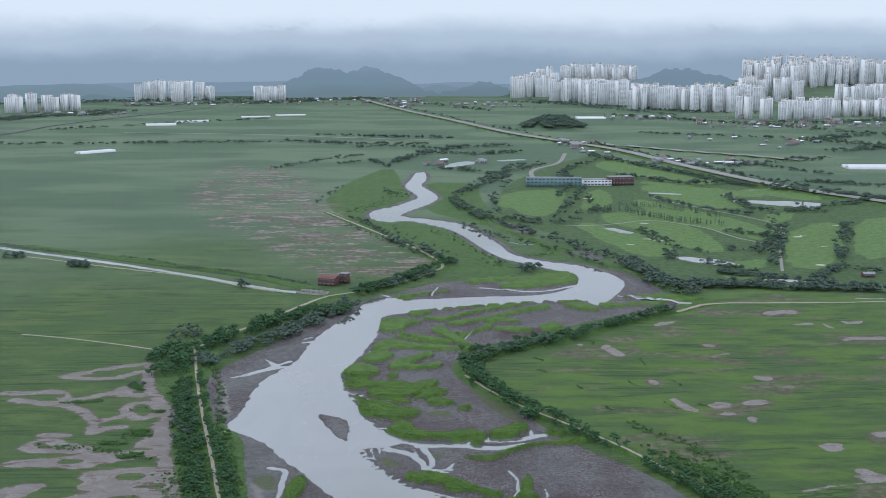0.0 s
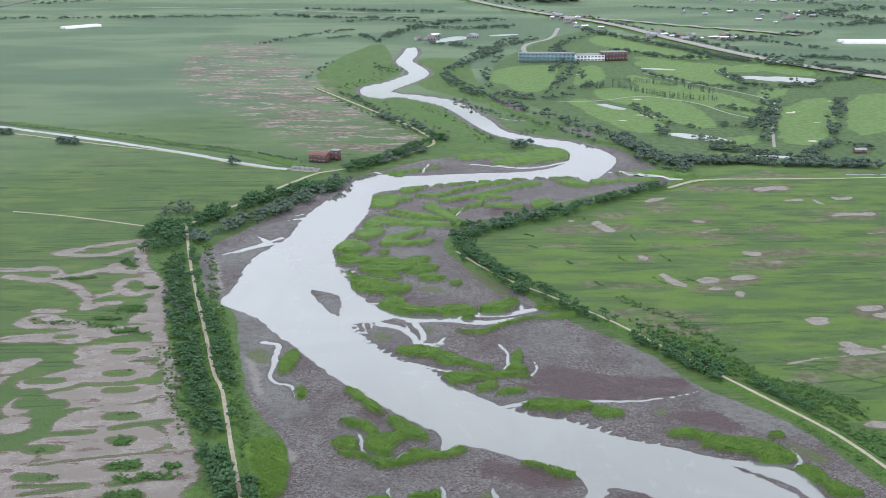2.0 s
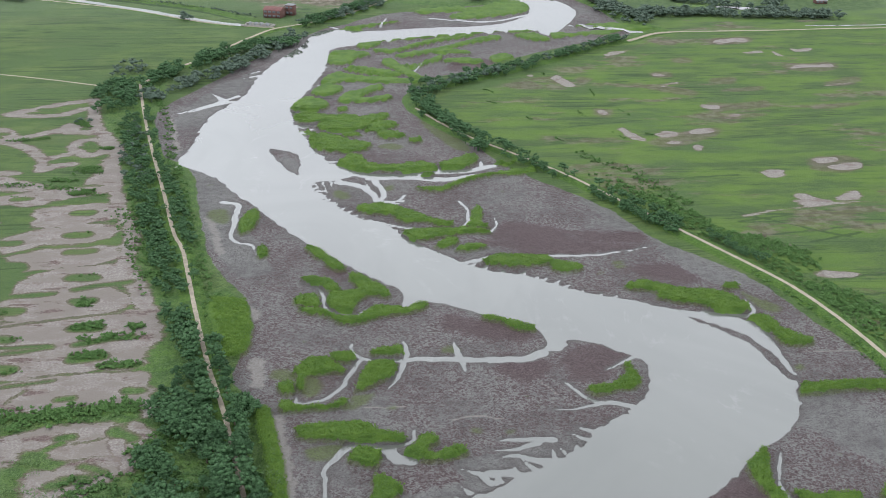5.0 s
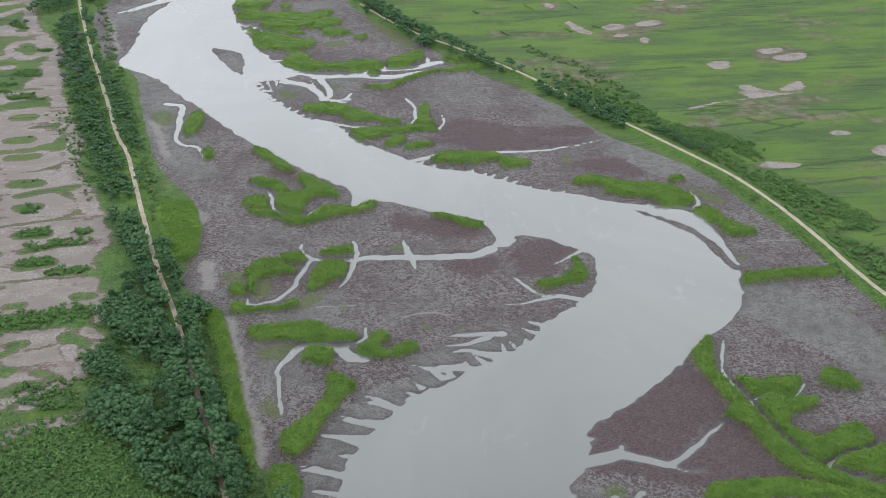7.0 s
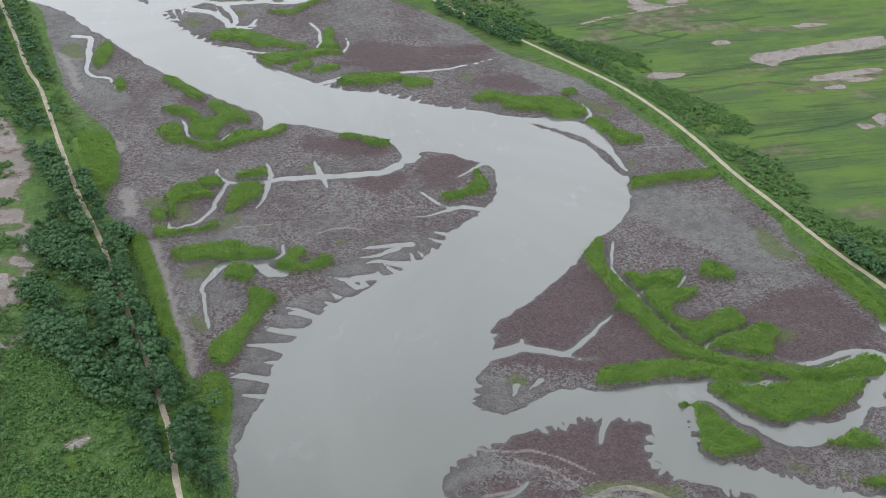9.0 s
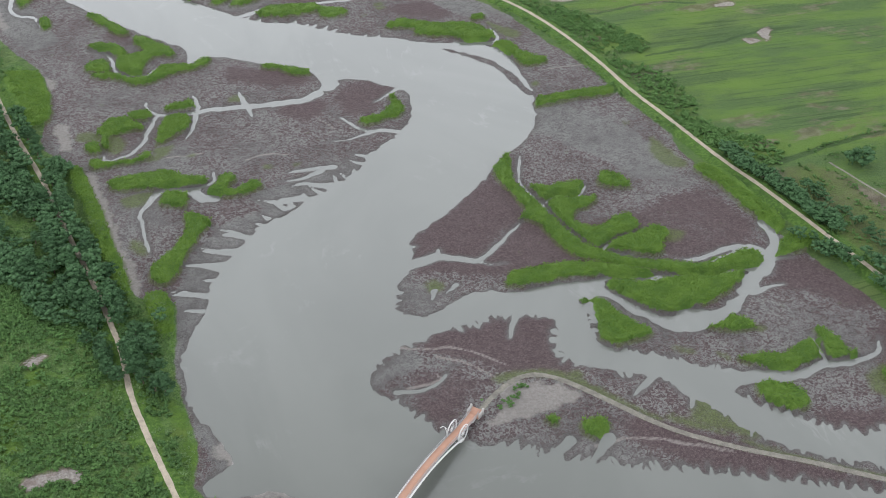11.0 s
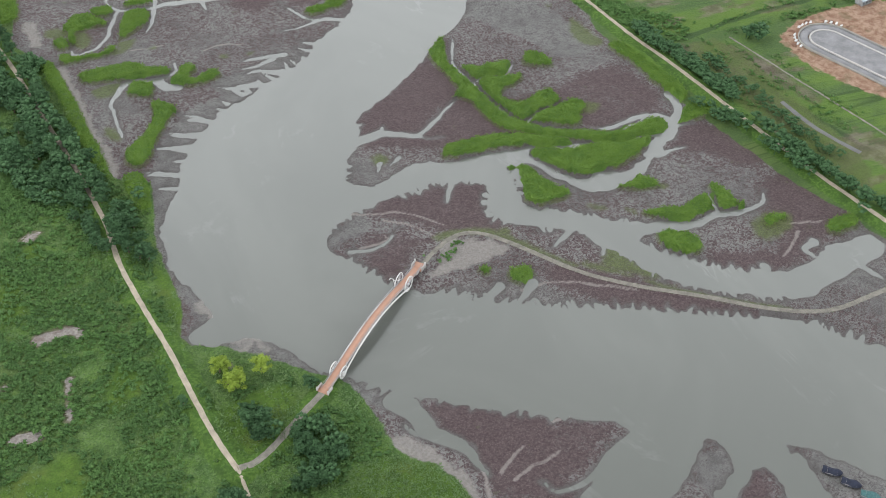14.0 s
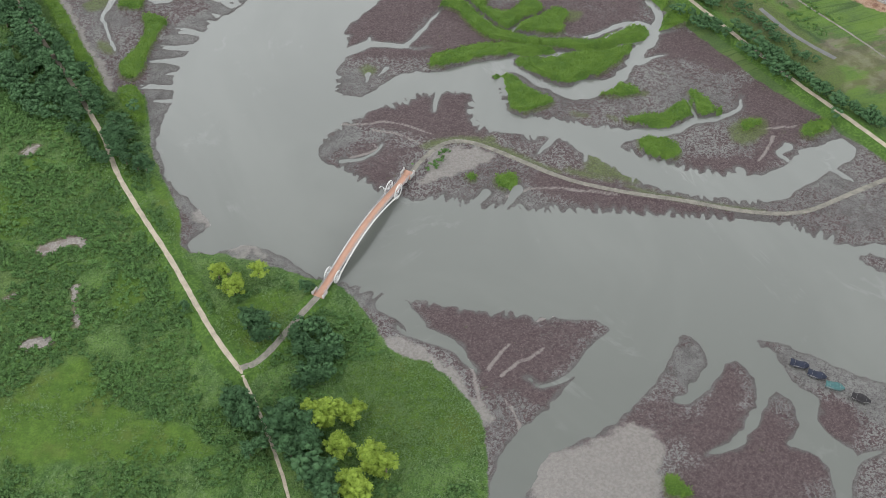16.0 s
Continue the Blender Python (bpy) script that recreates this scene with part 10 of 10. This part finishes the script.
basin = new("settling_basin")
tagged(basin, "oval basin under construction with pale concrete kerbs", "basin")
part("outer_kerb", *ring(13.6, 13.0, 0.6, 1.75), "concrete", basin)
part("apron", *ring(12.8, 8.8, 0.4, 1.32), "basin_floor", basin, "grey gravel apron")
part("inner_kerb", *ring(8.4, 7.7, 0.6, 1.7), "pier", basin, "pale concrete kerb")
floor = [(p.x, p.y, 1.36) for p in oval(7.6)]
n = len(floor)
part("floor", np.array(floor + [((BASIN_A.x + BASIN_B.x) / 2, (BASIN_A.y + BASIN_B.y) / 2, 1.36)]), np.array([(k, (k + 1) % n, n) for k in range(n)]), "basin_floor", basin)


def sack(x, y, turn):
    """A bulging white sack."""
    root = new("sack")
    root.matrix_world = pose(x, y, ground_z(x, y) + 0.05, 0, 0, turn)
    part("bag", BALL_V * (0.75, 0.55, 0.42) * np.where(np.abs(BALL_V[:, 2:]) > 0.8, 0.9, 1.05) + (0, 0, 0.36), BALL_F, "sack", root)
    part("knot", *tube([(0.6, 0, 0.4), (0.85, 0.03, 0.55)], (0.16, 0.08), 5), "sack", root)
    return tagged(root, "full white woven sack on bare earth", "sack", "sacks round the basin")


first_sack = None
for k, p in enumerate(oval(15.2, 20)):
    if k % 20 in (1, 2, 3, 4, 7, 8, 9, 10, 13, 14, 15, 16, 17) and k < 20:
        if first_sack is None:
            first_sack = sack(p.x, p.y, 20)
        else:
            copy_thing(first_sack, pose(p.x, p.y, ground_z(p.x, p.y) + 0.05, 0, 0, k * 47))
            copy_thing(first_sack, pose(p.x + 0.9, p.y + 0.8, ground_z(p.x, p.y) + 0.05, 0, 0, k * 31))
M["spoil"] = paint("turned_earth", (0.16, 0.09, 0.06), 0.95, 0, 0.35, 1.2)


def spoil_heap(x, y, size, turn):
    """A low lumpy heap of dug earth."""
    rnd = np.random.RandomState(int(x * 7 + y * 3))
    root = new("spoil_heap")
    root.matrix_world = pose(x, y, ground_z(x, y) - 0.1, 0, 0, turn)
    rows = [(0.0, 0.0, 0.62 * size)]
    for r, h in ((0.45, 0.5), (0.8, 0.25), (1.1, 0.0)):
        for k in range(10):
            w = size * r * (0.8 + 0.4 * rnd.rand())
            rows.append((math.cos(k * 0.628) * w * 1.5, math.sin(k * 0.628) * w, size * h * (0.7 + 0.5 * rnd.rand())))
    faces = [(0, 1 + k, 1 + (k + 1) % 10) for k in range(10)]
    for ring_at in (1, 11):
        for k in range(10):
            a, b = ring_at + k, ring_at + (k + 1) % 10
            faces += [(a, a + 10, b + 10), (a, b + 10, b)]
    part("mound", np.array(rows), np.array(faces), "spoil", root)
    part("clod", BALL_V * size * 0.18 + (size * 1.3, size * 0.4, size * 0.1), BALL_F, "spoil", root)
    return tagged(root, "low heap of dug brown earth on the site", "heap", "heaps round the basin")


for k, p in enumerate(oval(17.0, 14)):
    if k % 3 != 1 and p.x < 330:
        spoil_heap(p.x, p.y, 0.7 + 0.25 * (k % 3), k * 40)
house("site_shed", SHED_X, SHED_Y, 15, 7, 4.5, 3, "wall_dull", "roof_blue", "small site shed with a pale blue roof", 1.0, 1, 3)

# low houses and sheds of the villages on the plain
VILLAGE = [house("village_house", 0, 0, 0, 14, 9, 5, w, r, lab, p, 1, 3) for w, r, lab, p in (
    ("wall_dull", "roof_grey", "low grey house with a grey roof", 2.5), ("wall_dull", "roof_dull", "low grey house with a dull red roof", 2.5), ("wall_dull", "wall_white", "low grey shed with a pale roof", 1.2))]
for ob in VILLAGE:
    tagged(ob, group="village houses")
village_rnd = np.random.RandomState(5)
made = 0
for cx, cy, rx, ry, count in ((300, 2430, 60, 130, 16), (-350, 4200, 300, 160, 40), (-1100, 3500, 160, 60, 14), (1000, 3080, 320, 90, 60), (600, 3300, 260, 60, 16), (480, 2120, 110, 60, 18), (40, 3950, 260, 200, 34), (700, 2500, 150, 160, 14), (15, 2110, 60, 70, 7), (-900, 4050, 240, 80, 24)):
    for _ in range(count):
        x, y = cx + (village_rnd.rand() * 2 - 1) * rx, cy + (village_rnd.rand() * 2 - 1) * ry
        m = pose(x, y, ground_z(x, y), 0, 0, village_rnd.rand() * 90)
        ob = VILLAGE[made] if made < 3 else copy_thing(VILLAGE[village_rnd.randint(3)], m)
        made += 1
        ob.matrix_basis = m
        s = 0.55 + village_rnd.rand() * 0.8
        ob.scale = (s, s, 0.7 + village_rnd.rand() * 0.5 + (0.9 if cy > 3000 and village_rnd.rand() > 0.7 else 0))

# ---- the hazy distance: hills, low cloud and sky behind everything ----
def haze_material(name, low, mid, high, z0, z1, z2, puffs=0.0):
    """Distant land and cloud as a glow, the haze before them painted in by height."""
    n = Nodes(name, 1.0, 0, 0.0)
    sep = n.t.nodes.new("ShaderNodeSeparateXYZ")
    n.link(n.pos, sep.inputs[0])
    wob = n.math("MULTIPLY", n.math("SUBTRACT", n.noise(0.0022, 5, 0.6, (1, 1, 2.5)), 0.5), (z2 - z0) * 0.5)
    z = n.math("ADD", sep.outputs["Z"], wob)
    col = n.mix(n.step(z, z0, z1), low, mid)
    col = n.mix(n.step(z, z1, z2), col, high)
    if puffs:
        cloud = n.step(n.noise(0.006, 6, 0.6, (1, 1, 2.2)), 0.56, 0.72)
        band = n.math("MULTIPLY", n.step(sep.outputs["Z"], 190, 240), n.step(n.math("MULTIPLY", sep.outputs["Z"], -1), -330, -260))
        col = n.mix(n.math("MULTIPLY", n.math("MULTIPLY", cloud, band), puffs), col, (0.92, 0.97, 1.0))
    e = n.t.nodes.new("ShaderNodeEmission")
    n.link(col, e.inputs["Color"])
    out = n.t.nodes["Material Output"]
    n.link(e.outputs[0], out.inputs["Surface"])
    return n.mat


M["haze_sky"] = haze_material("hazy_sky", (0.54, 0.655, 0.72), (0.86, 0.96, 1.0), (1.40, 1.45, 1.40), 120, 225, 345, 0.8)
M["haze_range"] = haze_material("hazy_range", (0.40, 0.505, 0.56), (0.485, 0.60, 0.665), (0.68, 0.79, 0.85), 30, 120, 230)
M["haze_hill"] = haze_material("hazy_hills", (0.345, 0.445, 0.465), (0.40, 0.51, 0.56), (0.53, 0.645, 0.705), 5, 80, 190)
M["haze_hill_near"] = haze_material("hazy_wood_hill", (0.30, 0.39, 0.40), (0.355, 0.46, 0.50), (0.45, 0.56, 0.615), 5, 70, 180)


def ridge(name, radius, a0, a1, height, low, material, label, seed, rough=0.35):
    """A long range of hills on an arc round the plain."""
    n = 240
    rows = []
    for k in range(n):
        t = k / (n - 1)
        a = radians(a0 + (a1 - a0) * t)
        h = low + height * math.sin(math.pi * t) ** 0.6 * (1 - rough + rough * (noise.noise((t * 5 + seed, 0, 0)) + 0.5 * noise.noise((t * 17 + seed, 3, 0)) + 0.12 * noise.noise((t * 70, seed, 1))))
        for f, b in ((0, 0), (0.55, 90), (1, 150)):
            rows.append((math.sin(a) * (radius + b), math.cos(a) * (radius + b), -5 + h * f))
    me = mesh_of(name, rows, grid_faces(3, n))
    me.materials.append(M[material])
    return tagged(new(name, me), label, "hills", kind="structure")


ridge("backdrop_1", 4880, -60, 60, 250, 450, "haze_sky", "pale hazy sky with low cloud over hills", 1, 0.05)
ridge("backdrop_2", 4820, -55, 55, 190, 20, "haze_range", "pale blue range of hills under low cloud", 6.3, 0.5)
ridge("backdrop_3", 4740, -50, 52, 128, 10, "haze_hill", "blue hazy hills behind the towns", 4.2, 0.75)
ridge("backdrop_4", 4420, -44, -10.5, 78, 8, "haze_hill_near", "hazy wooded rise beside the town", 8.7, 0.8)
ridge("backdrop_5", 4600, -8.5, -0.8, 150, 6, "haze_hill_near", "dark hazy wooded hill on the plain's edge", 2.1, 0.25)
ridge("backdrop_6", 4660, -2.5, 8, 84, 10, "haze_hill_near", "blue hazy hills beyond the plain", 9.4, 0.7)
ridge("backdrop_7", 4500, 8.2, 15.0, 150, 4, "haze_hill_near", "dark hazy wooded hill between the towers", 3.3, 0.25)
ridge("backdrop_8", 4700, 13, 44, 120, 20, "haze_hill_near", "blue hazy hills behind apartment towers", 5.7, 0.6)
